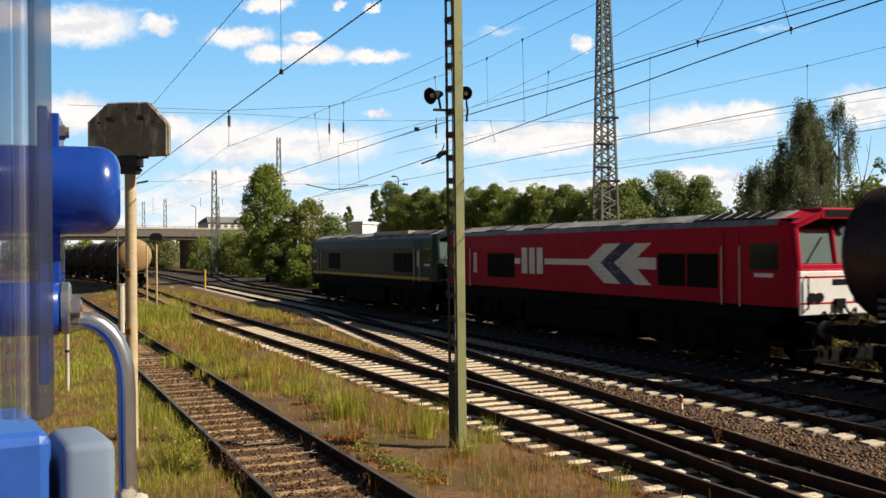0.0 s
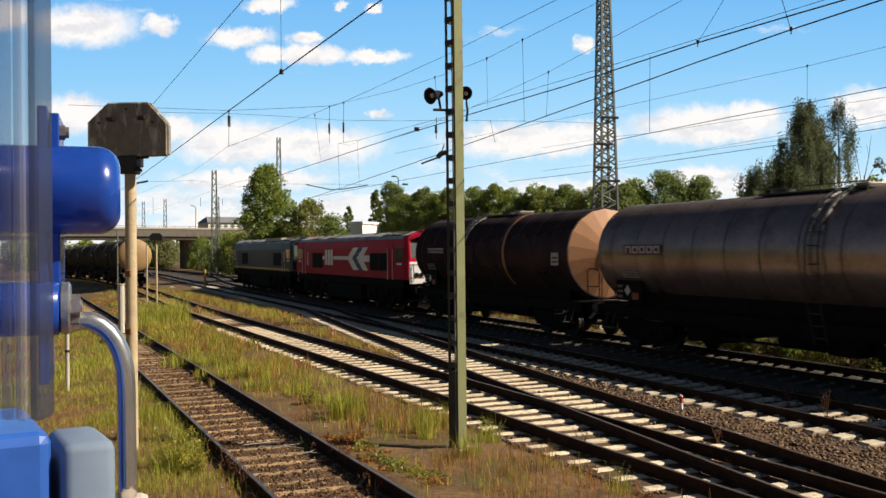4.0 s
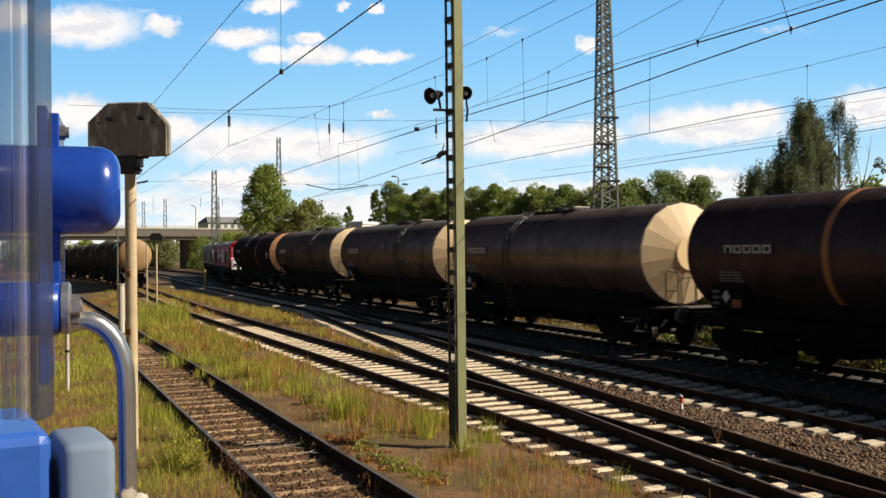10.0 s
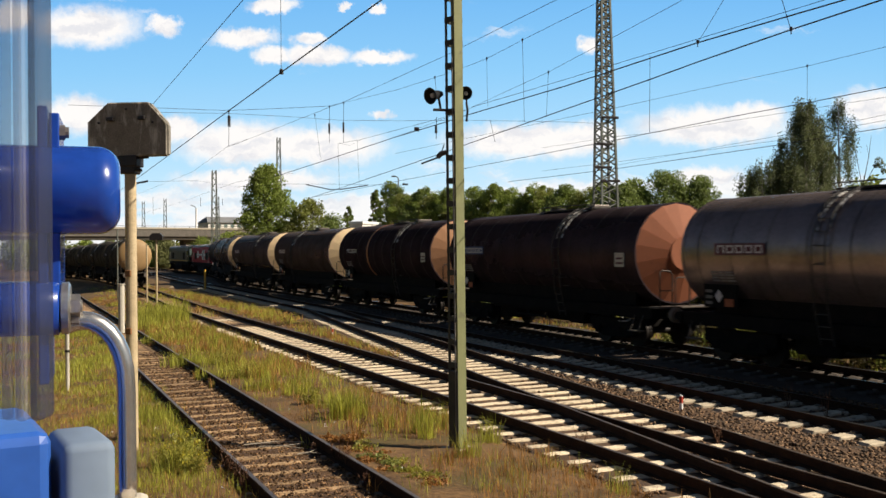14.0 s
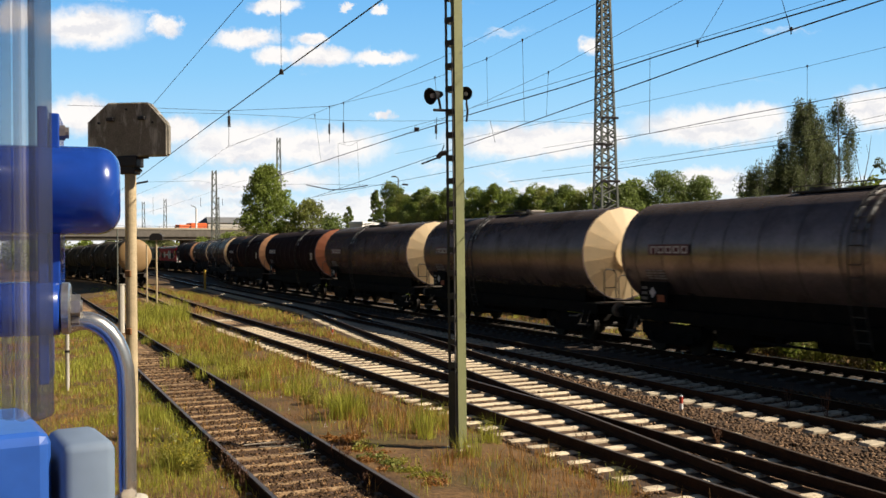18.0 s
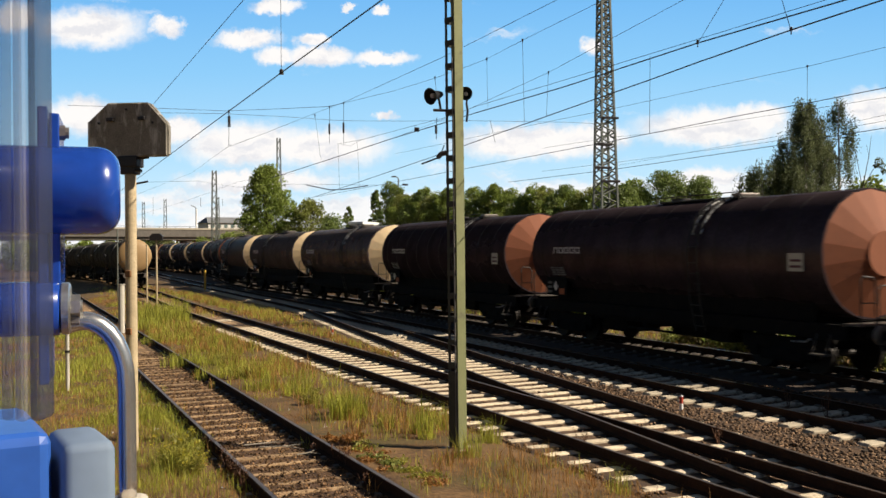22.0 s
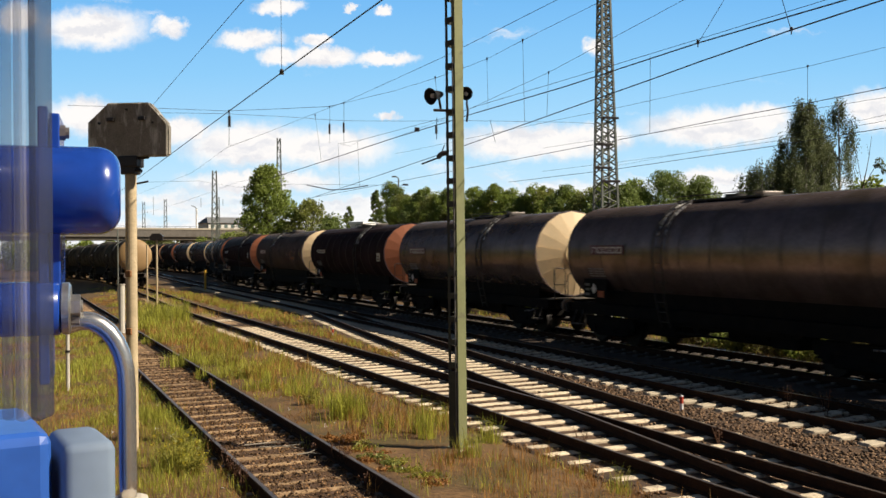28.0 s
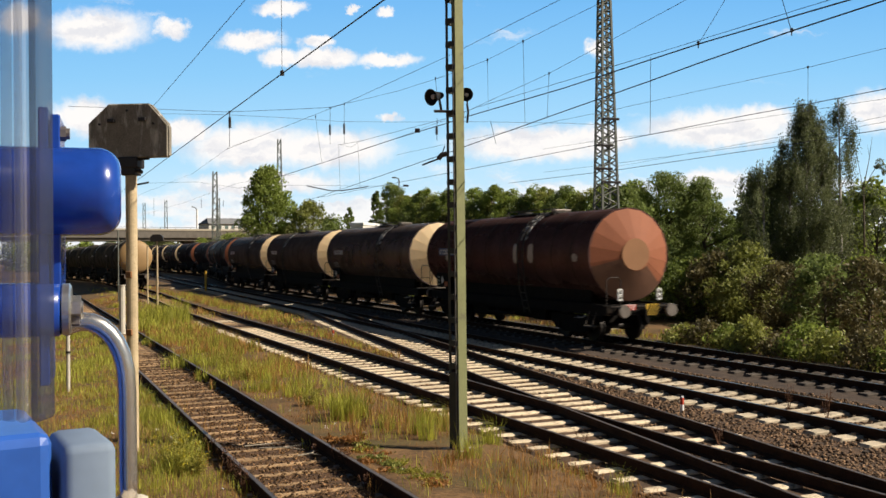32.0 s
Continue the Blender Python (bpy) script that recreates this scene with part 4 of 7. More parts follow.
        # cab side window and door
        part("cab_window", box(-1.332, -1.31, min(y * 8.62, y * 9.62), max(y * 8.62, y * 9.62), 2.42, 3.06, 0.01), M["side_glass"], t)
        part("cab_window", box(1.31, 1.332, min(y * 8.62, y * 9.62), max(y * 8.62, y * 9.62), 2.42, 3.06, 0.01), M["side_glass"], t)
        for dy in (7.62, 8.3):
            part("hand_rail", rod((-1.37, y * dy, 1.5), (-1.37, y * dy, 3.0), 0.018, 6), M["steel"], t)
        part("door_seam", box(-1.326, -1.315, y * 7.96 - 0.3, y * 7.96 - 0.285, 1.58, 3.4), M["grille"], t)
        part("door_seam", box(-1.326, -1.315, y * 7.96 + 0.285, y * 7.96 + 0.3, 1.58, 3.4), M["grille"], t)
        part("cab_step", box(-1.30, -1.0, y * 7.96 - 0.3, y * 7.96 + 0.3, 0.55, 0.60), M["black"], t)
        part("number_bar", box(-1.328, -1.322, min(y * 8.78, y * 9.44), max(y * 8.78, y * 9.44), 2.24, 2.34), M["white"], t)
    for y0, y1 in ((-7.43, -6.16), (-6.08, -4.85), (3.85, 6.1)):
        g = part("side_grille", box(-1.335, -1.30, y0, y1, 1.92, 2.82, 0.01), M["grille"], t)
        for k in range(8):
            part("grille_slat", box(-1.348, -1.334, y0 + 0.05, y1 - 0.05, 1.98 + 0.1 * k, 2.02 + 0.1 * k), M["grille"], g)
    if arrow:
        xs = Matrix.Translation((-1.324, 0, 0))
        # shaft, arrow with a notched tail, dark chevron between
        part("white_band", plate([(-1.4, 2.44), (1.62, 2.44), (1.62, 2.64), (-1.4, 2.64)], 0.006), M["white"], t, m=xs)
        part("white_band", plate([(3.42, 2.44), (3.84, 2.44), (3.84, 2.64), (3.42, 2.64)], 0.006), M["white"], t, m=xs)
        part("white_arrow", plate([(-1.0, 2.54), (-2.1, 1.90), (-3.0, 1.90), (-1.9, 2.54), (-3.0, 3.12), (-2.1, 3.12)], 0.008), M["white"], t, m=xs)
        part("blue_chevron", plate([(-1.9, 2.54), (-3.0, 1.90), (-3.75, 1.90), (-2.65, 2.54), (-3.75, 3.12), (-3.0, 3.12)], 0.008), M["blue_dark"], t, m=xs)
        part("white_chevron", plate([(-2.65, 2.54), (-3.75, 1.90), (-4.55, 1.90), (-3.85, 2.36), (-4.77, 2.36), (-4.77, 2.70), (-3.85, 2.70), (-4.55, 3.12), (-3.75, 3.12)], 0.008), M["white"], t, m=xs)
        for k in range(12):
            a = k * math.tau / 12
            part("ring_dot", rod((-0.012, -2.72 + 0.30 * math.sin(a), 2.54 + 0.30 * math.cos(a)), (0.0, -2.72 + 0.30 * math.sin(a), 2.54 + 0.30 * math.cos(a)), 0.036, 8), M["ring"], t, m=xs)
        for k in range(6):
            part("panel_groove", box(-0.0095, -0.0085, -2.15, -1.55, 2.10 + 0.15 * k, 2.115 + 0.15 * k), M["letter"], t, m=xs)
        for k in range(3):
            y = 3.28 - 0.56 * k
            bm = bmesh.new()
            plate([(y - 0.42, 2.10), (y, 2.10), (y, 3.02), (y - 0.42, 3.02)], 0.008, bm)
            part("sign_block", bm, M["white"], t, m=Matrix.Translation((-1.332, 0, 0)))
        for k in range(2):
            part("sign_bar", plate([(7.08 + 0.17 * k, 2.05), (7.18 + 0.17 * k, 2.05), (7.18 + 0.17 * k, 2.85), (7.08 + 0.17 * k, 2.85)], 0.006), M["white"], t, m=xs)
    if stripe:
        part("yellow_line", box(-1.329, -1.312, -9.3, 9.3, 1.60, 1.72), M["yellow"], t)
        # pale slab on the roof: the sun's glint there is painted in
        part("roof_glint", box(-1.0, 0.55, -6.0, -1.0, 3.70, 3.895, 0.02), M["roof_glint_tone"], t, "pale roof patch standing for a sun glint")
        part("side_mark", box(-1.329, -1.318, -8.2, -7.9, 2.2, 2.9), M["letter"], t)
    return t


M["roof_glint_tone"] = mat("sun_glint_on_roof", (0.55, 0.47, 0.40), 0.6, vary=0.25, scale=1.5)
M["ring"] = mat("ring_dots", (0.34, 0.29, 0.16), 0.6, vary=0.1, scale=4)
red_loco = locomotive(M["red"], M["black"], "red diesel locomotive with a white arrow and grey roof", arrow=True, nose=M["white"])
green_loco = locomotive(M["loco_green"], M["black"], "grey-green diesel locomotive with a yellow waist line", stripe=True)
RED_START = 16.75 + 10.675
GREEN_START = RED_START + 21.35


# ---------------------------------------------------------------- parked tank wagons on the yard track
def parked_pose(s):
    p, q = path_b(s - 4), path_b(s + 4)
    c = (p + q) / 2
    w = q - p
    return pose(c.x, c.y, ground_z(c.x, c.y) + RAIL, 0, 0, math.degrees(math.atan2(-w.x, w.y)))


parked = tank_wagon(M["tank_sooty"], M["end_tan"], M["end_tan"], M["black"], "parked dirty grey tank wagon with a tan domed end", diamond=False, dish=True)
parked.matrix_basis = parked_pose(96.5)
tagged(parked, group="parked tank wagons")
grey_parked = tank_wagon(M["tank_sooty"], M["tank_sooty"], M["tank_sooty"], M["black"], "parked dirty grey tank wagon with grey domed ends", diamond=False, dish=True, ladder_y=1.7)
grey_parked.matrix_basis = parked_pose(96.5 + WAGON)
tagged(grey_parked, group="parked tank wagons")
for k in range(2, 5):
    copy_thing(grey_parked, parked_pose(96.5 + WAGON * k))


# ---------------------------------------------------------------- masts, signals and posts
def channel_mast(x, y, height, name="catenary_mast"):
    """Mast of two steel channels joined by batten plates, on a concrete base."""
    z = ground_z(x, y) - 0.08
    t = thing(name, "olive green steel channel mast with batten plates", "mast", Matrix.Translation((x, y, z)) @ pose(0, 0, 0, 0, -0.1, -41))
    d, w, leg = 0.098, 0.098, 0.058
    shapes = [("channel", [(d, -w), (d, w), (d - leg, w), (d - leg, w - 0.008), (d - 0.009, w - 0.008), (d - 0.009, -w + 0.008), (d - leg, -w + 0.008), (d - leg, -w)])]
    for sy in (-1, 1):
        shapes.append(("corner_angle", [(-d, sy * w), (-d + leg * 0.8, sy * w), (-d + leg * 0.8, sy * (w - 0.008)), (-d + 0.008, sy * (w - 0.008)), (-d + 0.008, sy * (w - leg * 0.8)), (-d, sy * (w - leg * 0.8))]))
    for kind, outline in shapes:
        bm = bmesh.new()
        lo = [bm.verts.new((u, v, 0.1)) for u, v in outline]
        hi = [bm.verts.new((u, v, height)) for u, v in outline]
        for i in range(len(outline)):
            j = (i + 1) % len(outline)
            bm.faces.new((lo[i], lo[j], hi[j], hi[i]))
        bm.faces.new(lo)
        bm.faces.new(hi[::-1])
        bmesh.ops.recalc_face_normals(bm, faces=bm.faces)
        # only the sunward channel is green; the rest carries painted shade
        part(kind, bm, M["mast_green"] if kind == "channel" else M["mast_shaded"], t)
    zz = 1.35
    while zz < height:
        for yy in (-w - 0.005, w + 0.005):
            part("batten_plate", box(-d + 0.004, d - 0.004, yy - 0.005, yy + 0.005, zz, zz + 0.085), M["mast_shaded"], t)
        part("batten_plate", box(-d - 0.010, -d - 0.001, -w + 0.004, w - 0.004, zz, zz + 0.085), M["mast_shaded"], t)
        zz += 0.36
    part("foot_plate", box(-d + 0.004, d - 0.004, -w - 0.011, -w - 0.001, 0.12, 1.30), M["mast_shaded"], t, "dark lower panel")
    part("cable_strip", rod((0.062, -w - 0.02, 0.15), (0.062, -w - 0.02, 6.2), 0.010, 6), M["letter_dim"], t)
    part("base_block", box(-0.22, 0.22, -0.22, 0.22, -0.4, 0.10, 0.02), M["concrete"], t)
    return t


channel_mast(0.208, 15.064, 13.5)


M["horn"] = mat("horn_black", (0.012, 0.012, 0.014), 0.6, vary=0.2, scale=5, spec=0.2)


def horn(x, y, z, yaw, name="loudspeaker"):
    t = thing(name, "black horn loudspeaker on a mast bracket", "loudspeaker", pose(x, y, z, 0, 0, yaw), group="loudspeakers")
    bm = bmesh.new()
    rows = [(-0.16, 0.05), (-0.10, 0.075), (-0.02, 0.09), (0.05, 0.12), (0.10, 0.155), (0.11, 0.165)]
    n = 20
    rings = [[bm.verts.new((r * math.cos(k * math.tau / n), yy, r * math.sin(k * math.tau / n))) for k in range(n)] for yy, r in rows]
    inner = [[bm.verts.new((r * math.cos(k * math.tau / n), yy, r * math.sin(k * math.tau / n))) for k in range(n)] for yy, r in ((0.11, 0.145), (0.0, 0.06))]
    rings += inner
    for a, b in zip(rings, rings[1:]):
        for k in range(n):
            bm.faces.new((a[k], a[(k + 1) % n], b[(k + 1) % n], b[k]))
    bm.faces.new(rings[0])
    bm.faces.new(rings[-1])
    bmesh.ops.recalc_face_normals(bm, faces=bm.faces)
    part("horn", bm, M["horn"], t, smooth=True)
    part("driver", rod((0, 0.0, 0), (0, 0.07, 0), 0.045, 12), M["letter"], t)
    part("bracket", tube([(0, -0.08, -0.08), (0, -0.08, -0.27), (0.0 , -0.02, -0.30)], 0.022, 6), M["insulator"], t)
    return t


big = horn(-0.105, 14.97, 5.535, 138)
big.matrix_basis = big.matrix_basis @ pose(0, 0, 0, -14) @ Matrix.Diagonal((0.80, 1.0, 0.80, 1))
small = horn(0.392, 15.22, 5.59, 172)
small.matrix_basis = small.matrix_basis @ Matrix.Diagonal((0.66, 0.66, 0.66, 1))
arm = thing("speaker_bracket", "dark steel bracket carrying loudspeakers", "bracket", pose(0.14, 14.93, 5.30))
part("arm", rod((-0.27, 0, 0.0), (0.02, 0.08, 0.0), 0.022, 8), M["insulator"], arm)
part("cable_drop", tube([(0.25, 0.2, 0.14), (0.27, 0.2, 0.02), (0.25, 0.2, -0.16)], 0.018, 6), M["insulator"], arm)


def lattice_mast(x, y, height, w0, w1, yaw=24, label="tall grey steel lattice mast", panels=None):
    z = ground_z(x, y) - 0.1
    t = thing("lattice_mast", label, "mast", Matrix.Translation((x, y, z)) @ pose(0, 0, 0, 0, 0, yaw), group="lattice masts")

    def half(h):
        return (w0 + (w1 - w0) * h / height) / 2
    th = 0.062 * w0
    for sx in (-1, 1):
        for sy in (-1, 1):
            bm = bmesh.new()
            a, b = half(0), half(height)
            rod((sx * a, sy * a, 0), (sx * b, sy * b, height), th, 4, bm)
            part("leg", bm, M["lattice"], t)
    if panels:
        hs = [height * k / panels for k in range(panels + 1)]
    else:
        hs = [0.0]
        while hs[-1] < height - 0.12:
            hs.append(min(height, hs[-1] + half(hs[-1]) * 0.88))
    n = len(hs) - 1
    for fx, fy in ((1, 0), (-1, 0), (0, 1), (0, -1)):
        bm = bmesh.new()
        for k in range(n):
            h0, h1 = hs[k], hs[k + 1]
            a, b = half(h0), half(h1)
            s = 1 if k % 2 else -1
            if fx:
                rod((fx * a, -s * a, h0), (fx * b, s * b, h1), th * 0.6, 4, bm)
            else:
                rod((-s * a, fy * a, h0), (s * b, fy * b, h1), th * 0.6, 4, bm)
            if not panels:
                part("brace", bm, M["lattice"], t)
                bm = bmesh.new()
        if panels:
            part("lacing", bm, M["lattice"], t)
    part("base_block", box(-w0 * 0.8, w0 * 0.8, -w0 * 0.8, w0 * 0.8, -0.4, 0.2, 0.03), M["concrete"], t)
    return t


near_lattice = lattice_mast(6.74, 39.67, 15.5, 0.93, 0.29, 18.4)
for z, u0, u1 in ((8.6, -0.3, 0.42), (7.5, -0.62, 0.12), (6.55, -0.68, 0.10), (6.0, -0.42, 0.46)):
    part("cross_arm", box(u0, u1, -0.42, -0.34, z - 0.05, z + 0.05, 0.01), M["insulator"], near_lattice)
lattice_mast(-18.73, 110, 16.2, 0.72, 0.34, 24, "distant grey lattice catenary mast", 18)
lattice_mast(-30.9, 130, 14.2, 0.95, 0.5, 24, "distant grey lattice catenary mast", 18)
lattice_mast(-31.9, 136, 11.0, 0.6, 0.4, 24, "distant grey lattice catenary mast", 16)
lattice_mast(-63.6, 220, 15.8, 0.85, 0.5, 24, "distant grey lattice catenary mast", 14)
lattice_mast(-69.2, 222, 15.3, 0.8, 0.5, 24, "distant grey lattice catenary mast", 14)

# signal seen from behind on its tan post
SIG = pose(-4.89, 15.05, 0, 0, 0, -13)
signal = thing("signal", "back of a dark signal board on a tan post", "signal", SIG)
part("post", rod((0, 0, -0.3), (0, 0, 4.35), 0.088, 20), M["post_tan"], signal, "tan painted tubular post", smooth=False)
out = [(-0.69, 4.615), (0.70, 4.615), (0.70, 5.11), (0.38, 5.46), (-0.33, 5.48), (-0.69, 5.18)]
bm = prism(out, -0.10, 0.03)
bmesh.ops.bevel(bm, geom=list(bm.edges), offset=0.03, segments=3, affect="EDGES")
head = part("board", bm, M["board"], signal)
part("rim", tube([(x * 0.962, -0.09, 5.06 + (z - 5.06) * 0.945) for x, z in out + out[:1]], 0.018, 6), M["board"], head)
for x in (-0.27, 0.27):
    part("hook", box(x - 0.06, x + 0.06, -0.15, -0.09, 5.18, 5.24, 0.01), M["insulator"], head)
for x, z in ((-0.48, 5.16), (0.45, 5.14), (0.0, 5.36)):
    part("rivet", rod((x, -0.12, z), (x, -0.09, z), 0.02, 8), M["insulator"], head)
part("bracket", box(-0.17, 0.17, -0.12, 0.12, 4.46, 4.64, 0.02), M["insulator"], signal)
part("clamp", box(-0.12, 0.12, -0.11, 0.11, 4.35, 4.48, 0.02), M["insulator"], signal)
part("bolt", rod((0.10, -0.05, 4.42), (0.22, -0.05, 4.40), 0.03, 8), M["insulator"], signal)
part("bolt", rod((0.15, -0.05, 4.60), (0.34, -0.05, 4.61), 0.025, 8), M["insulator"], signal)
for z in (2.75, 1.85):
    part("lug", box(-0.05, 0.05, -0.115, -0.07, z, z + 0.10, 0.01), M["rust_ring"], signal, "rusty bracket lug")


def simple_post(name, label, category, x, y, h, r, material, top=None, group=""):
    t = thing(name, label, category, pose(x, y, ground_z(x, y) - 0.1), group=group)
    part("shaft", rod((0, 0, 0), (0, 0, h + 0.1), r, 10), M[material], t)
    part("cap", rod((0, 0, h + 0.1), (0, 0, h + 0.13), r * 1.25, 10), M[material], t)
    if top == "board":
        part("board", prism([(-0.4, h + 0.03), (0.4, h + 0.03), (0.4, h + 0.28), (0.24, h + 0.46), (-0.24, h + 0.46), (-0.4, h + 0.28)], -0.1, 0.1), M["insulator"], t, "dark signal board")
    if top == "band":
        part("band", rod((0, 0, h * 0.72), (0, 0, h * 0.76), r * 1.4, 10), M["insulator"], t)
    return t


simple_post("marker_post", "slim weathered white steel post in the grass", "post", -8.668, 22.11, 1.38, 0.042, "letter_pale", "band")
simple_post("pole", "thin grey steel pole beside the yard track", "pole", -23.5, 69.3, 5.1, 0.05, "lattice")
simple_post("signal", "small dark signal on a thin tan post", "signal", -18.12, 60.7, 4.12, 0.06, "post_tan", "board")
simple_post("marker_post", "white square post beside the siding", "post", -13.55, 40.4, 2.0, 0.13, "letter_pale")
simple_post("pole", "thin tan post near the parked wagons", "pole", -19.6, 63.5, 3.8, 0.05, "post_tan")
simple_post("marker_post", "short yellow marker post beside the track", "post", -20.25, 81.6, 1.75, 0.09, "yellow")


def fouling_mark(x, y, h):
    t = thing("fouling_marker", "small red and white fouling point peg", "marker peg", pose(x, y, ground_z(x, y) - 0.05), group="fouling pegs")
    part("lower", rod((0, 0, 0), (0, 0, h * 0.55), 0.036, 10), M["white"], t)
    part("upper", rod((0, 0, h * 0.55), (0, 0, h), 0.038, 10), M["peg_red"], t, "red upper half")
    part("top", rod((0, 0, h), (0, 0, h + 0.03), 0.032, 10), M["white"], t)


fouling_mark(-4.18, 36.1, 0.30)
fouling_mark(4.62, 18.75, 0.28)


# ---------------------------------------------------------------- overhead line
def wire(name, points, r, sag=0.0, label="thin dark overhead wire", mesh_n=5):
    """A wire hung through the points."""
    pts = []
    for a, b in zip(points, points[1:]):
        a, b = Vector(a), Vector(b)
        k = 8 if sag else 1
        for i in range(k):
            f = i / k
            pts.append(a.lerp(b, f) - Vector((0, 0, sag * 4 * f * (1 - f))))
    pts.append(Vector(points[-1]))
    ob = new(name, finish(tube(pts, r * 0.72, mesh_n), name, M["wire"]))
    return tagged(ob, label, "wire", group="overhead wires")


def insulator(p, length, label="dark ribbed insulator on an overhead wire", r=0.034):
    t = thing("insulator", label, "insulator", pose(p[0], p[1], p[2]), group="insulators")
    part("core", rod((0, 0, -length / 2), (0, 0, length / 2), 0.022, 8), M["insulator"], t)
    for k in range(5):
        z = -length / 2 + length * (k + 0.5) / 5
        part("shed", rod((0, 0, z - 0.018), (0, 0, z + 0.012), r, 12, r2=r * 0.5), M["insulator"], t)


def steady_arm(pts, r=0.03):
    ob = new("steady_arm", finish(tube(pts, r, 8), "steady_arm", M["insulator"]))
    tagged(ob, "dark tubular registration arm on the overhead line", "registration arm", group="registration arms")


def clamp(p):
    t = thing("wire_clamp", "small dark clamp on an overhead wire", "clamp", pose(*p), group="wire clamps")
    part("body", box(-0.016, 0.016, -0.016, 0.016, -0.02, 0.028, 0.006), M["insulator"], t)
    part("tongue", rod((0, 0, -0.02), (0, 0, -0.06), 0.007, 6), M["insulator"], t)


# contact wires and catenaries, track by track
wire("contact_wire", [(0.55, 7.30, 5.70), (-0.61, 9.94, 5.70), (-2.32, 13.87, 5.70), (-3.87, 17.46, 5.70), (-9.84, 31.36, 5.70), (-17.02, 47.95, 5.70)], 0.012, label="dark contact wire over the siding")
wire("catenary_wire", [(-1.43, 11.15, 7.00), (-3.04, 14.77, 7.00), (-7.37, 24.61, 7.00), (-12.18, 35.51, 7.00)], 0.008)
wire("catenary_wire", [(2.85, 12.06, 6.90), (1.76, 14.57, 6.90), (0.41, 17.83, 6.90), (0.10, 18.58, 6.90), (-2.47, 24.19, 6.90), (-2.92, 25.00, 6.90), (-5.05, 29.15, 6.90), (-7.71, 34.24, 6.90)], 0.0065)
wire("catenary_wire", [(3.30, 12.14, 6.90), (2.40, 14.80, 6.90), (1.47, 17.31, 6.90), (0.90, 18.94, 6.90), (0.46, 19.84, 6.90), (-0.14, 20.96, 6.90), (-1.08, 22.50, 6.90), (-2.48, 24.28, 6.90)], 0.0055)
wire("catenary_wire", [(4.37, 11.93, 6.90), (3.70, 14.65, 6.90), (3.02, 17.42, 6.90), (2.28, 20.43, 6.90), (0.59, 25.93, 6.90), (-1.53, 31.57, 6.90), (-2.90, 34.67, 6.90)], 0.006)
wire("contact_wire", [(5.07, 8.42, 5.70), (4.27, 10.12, 5.70), (3.25, 12.15, 5.70), (1.96, 15.25, 5.70), (0.42, 18.47, 5.70), (0.09, 19.25, 5.70), (-1.05, 21.69, 5.70), (-3.40, 27.19, 5.70), (-5.85, 32.80, 5.70)], 0.0125, label="dark contact wire over the yard track")
wire("feeder_wire", [(5.10, 9.40, 5.90), (4.36, 10.89, 5.90), (3.44, 12.83, 5.90), (2.94, 13.87, 5.90), (2.03, 15.76, 5.90), (0.69, 18.45, 5.90), (0.10, 19.94, 5.90), (-1.99, 23.73, 5.90), (-2.63, 24.53, 5.90)], 0.0055)
wire("contact_wire", [(5.26, 8.34, 5.70), (4.67, 10.14, 5.70), (4.19, 11.48, 5.70), (3.58, 13.39, 5.70), (3.20, 14.72, 5.70), (2.28, 17.72, 5.70), (0.52, 23.53, 5.70), (0.11, 24.94, 5.70), (-4.15, 38.50, 5.70), (-6.35, 45.31, 5.70)], 0.013, label="dark contact wire over the turnout")
wire("catenary_wire", [(9.39, 15.62, 6.90), (8.44, 18.19, 6.90), (7.66, 20.02, 6.90), (6.10, 22.84, 6.90), (4.65, 25.59, 6.90), (3.53, 27.44, 6.90), (1.43, 31.05, 6.90), (-1.78, 36.74, 6.90)], 0.006)
wire("contact_wire", [(8.16, 12.37, 5.70), (7.25, 15.65, 5.70), (6.62, 17.07, 5.70), (5.75, 18.84, 5.70), (4.11, 22.66, 5.70), (0.66, 30.01, 5.70), (-5.73, 43.61, 5.70)], 0.01, label="dark contact wire over the running track")
wire("feeder_wire", [(9.82, 14.89, 6.00), (8.59, 18.54, 6.00), (7.73, 19.93, 6.00), (5.17, 23.86, 6.00), (4.44, 24.49, 6.00), (2.82, 26.98, 6.00)], 0.005)
wire("contact_wire", [(10.77, 16.35, 5.70), (9.64, 20.83, 5.70), (8.38, 24.22, 5.70), (5.53, 30.56, 5.70), (2.46, 35.71, 5.70)], 0.011, label="dark contact wire over the freight track")
wire("catenary_wire", [(11.42, 17.33, 6.00), (10.13, 21.88, 6.00), (8.95, 25.86, 6.00), (5.70, 31.46, 6.00), (3.62, 34.68, 6.00)], 0.006)
wire("catenary_wire", [(11.03, 16.74, 6.00), (9.70, 20.96, 6.00), (9.33, 22.69, 6.00), (5.92, 32.70, 6.00)], 0.005)
wire("span_wire", [(-9.43, 24.21, 6.90), (-7.43, 24.81, 6.90), (-5.71, 25.41, 6.90), (-4.16, 25.12, 6.90), (-2.90, 24.81, 6.90), (-2.48, 24.28, 6.90)], 0.0075, label="cross-span wire between masts")
wire("span_wire", [(-7.89, 23.43, 6.60), (-5.37, 23.89, 6.60), (-4.06, 24.47, 6.60), (-2.71, 25.30, 6.60), (-1.23, 25.51, 6.60), (0.57, 25.53, 6.60), (3.35, 26.06, 6.60), (4.43, 26.48, 6.60)], 0.006, label="cross-span wire between masts")
wire("catenary_wire", [(-19.15, 59.90, 6.90), (-11.49, 44.07, 6.90), (-7.45, 33.54, 6.90), (-6.37, 31.64, 6.90)], 0.006)
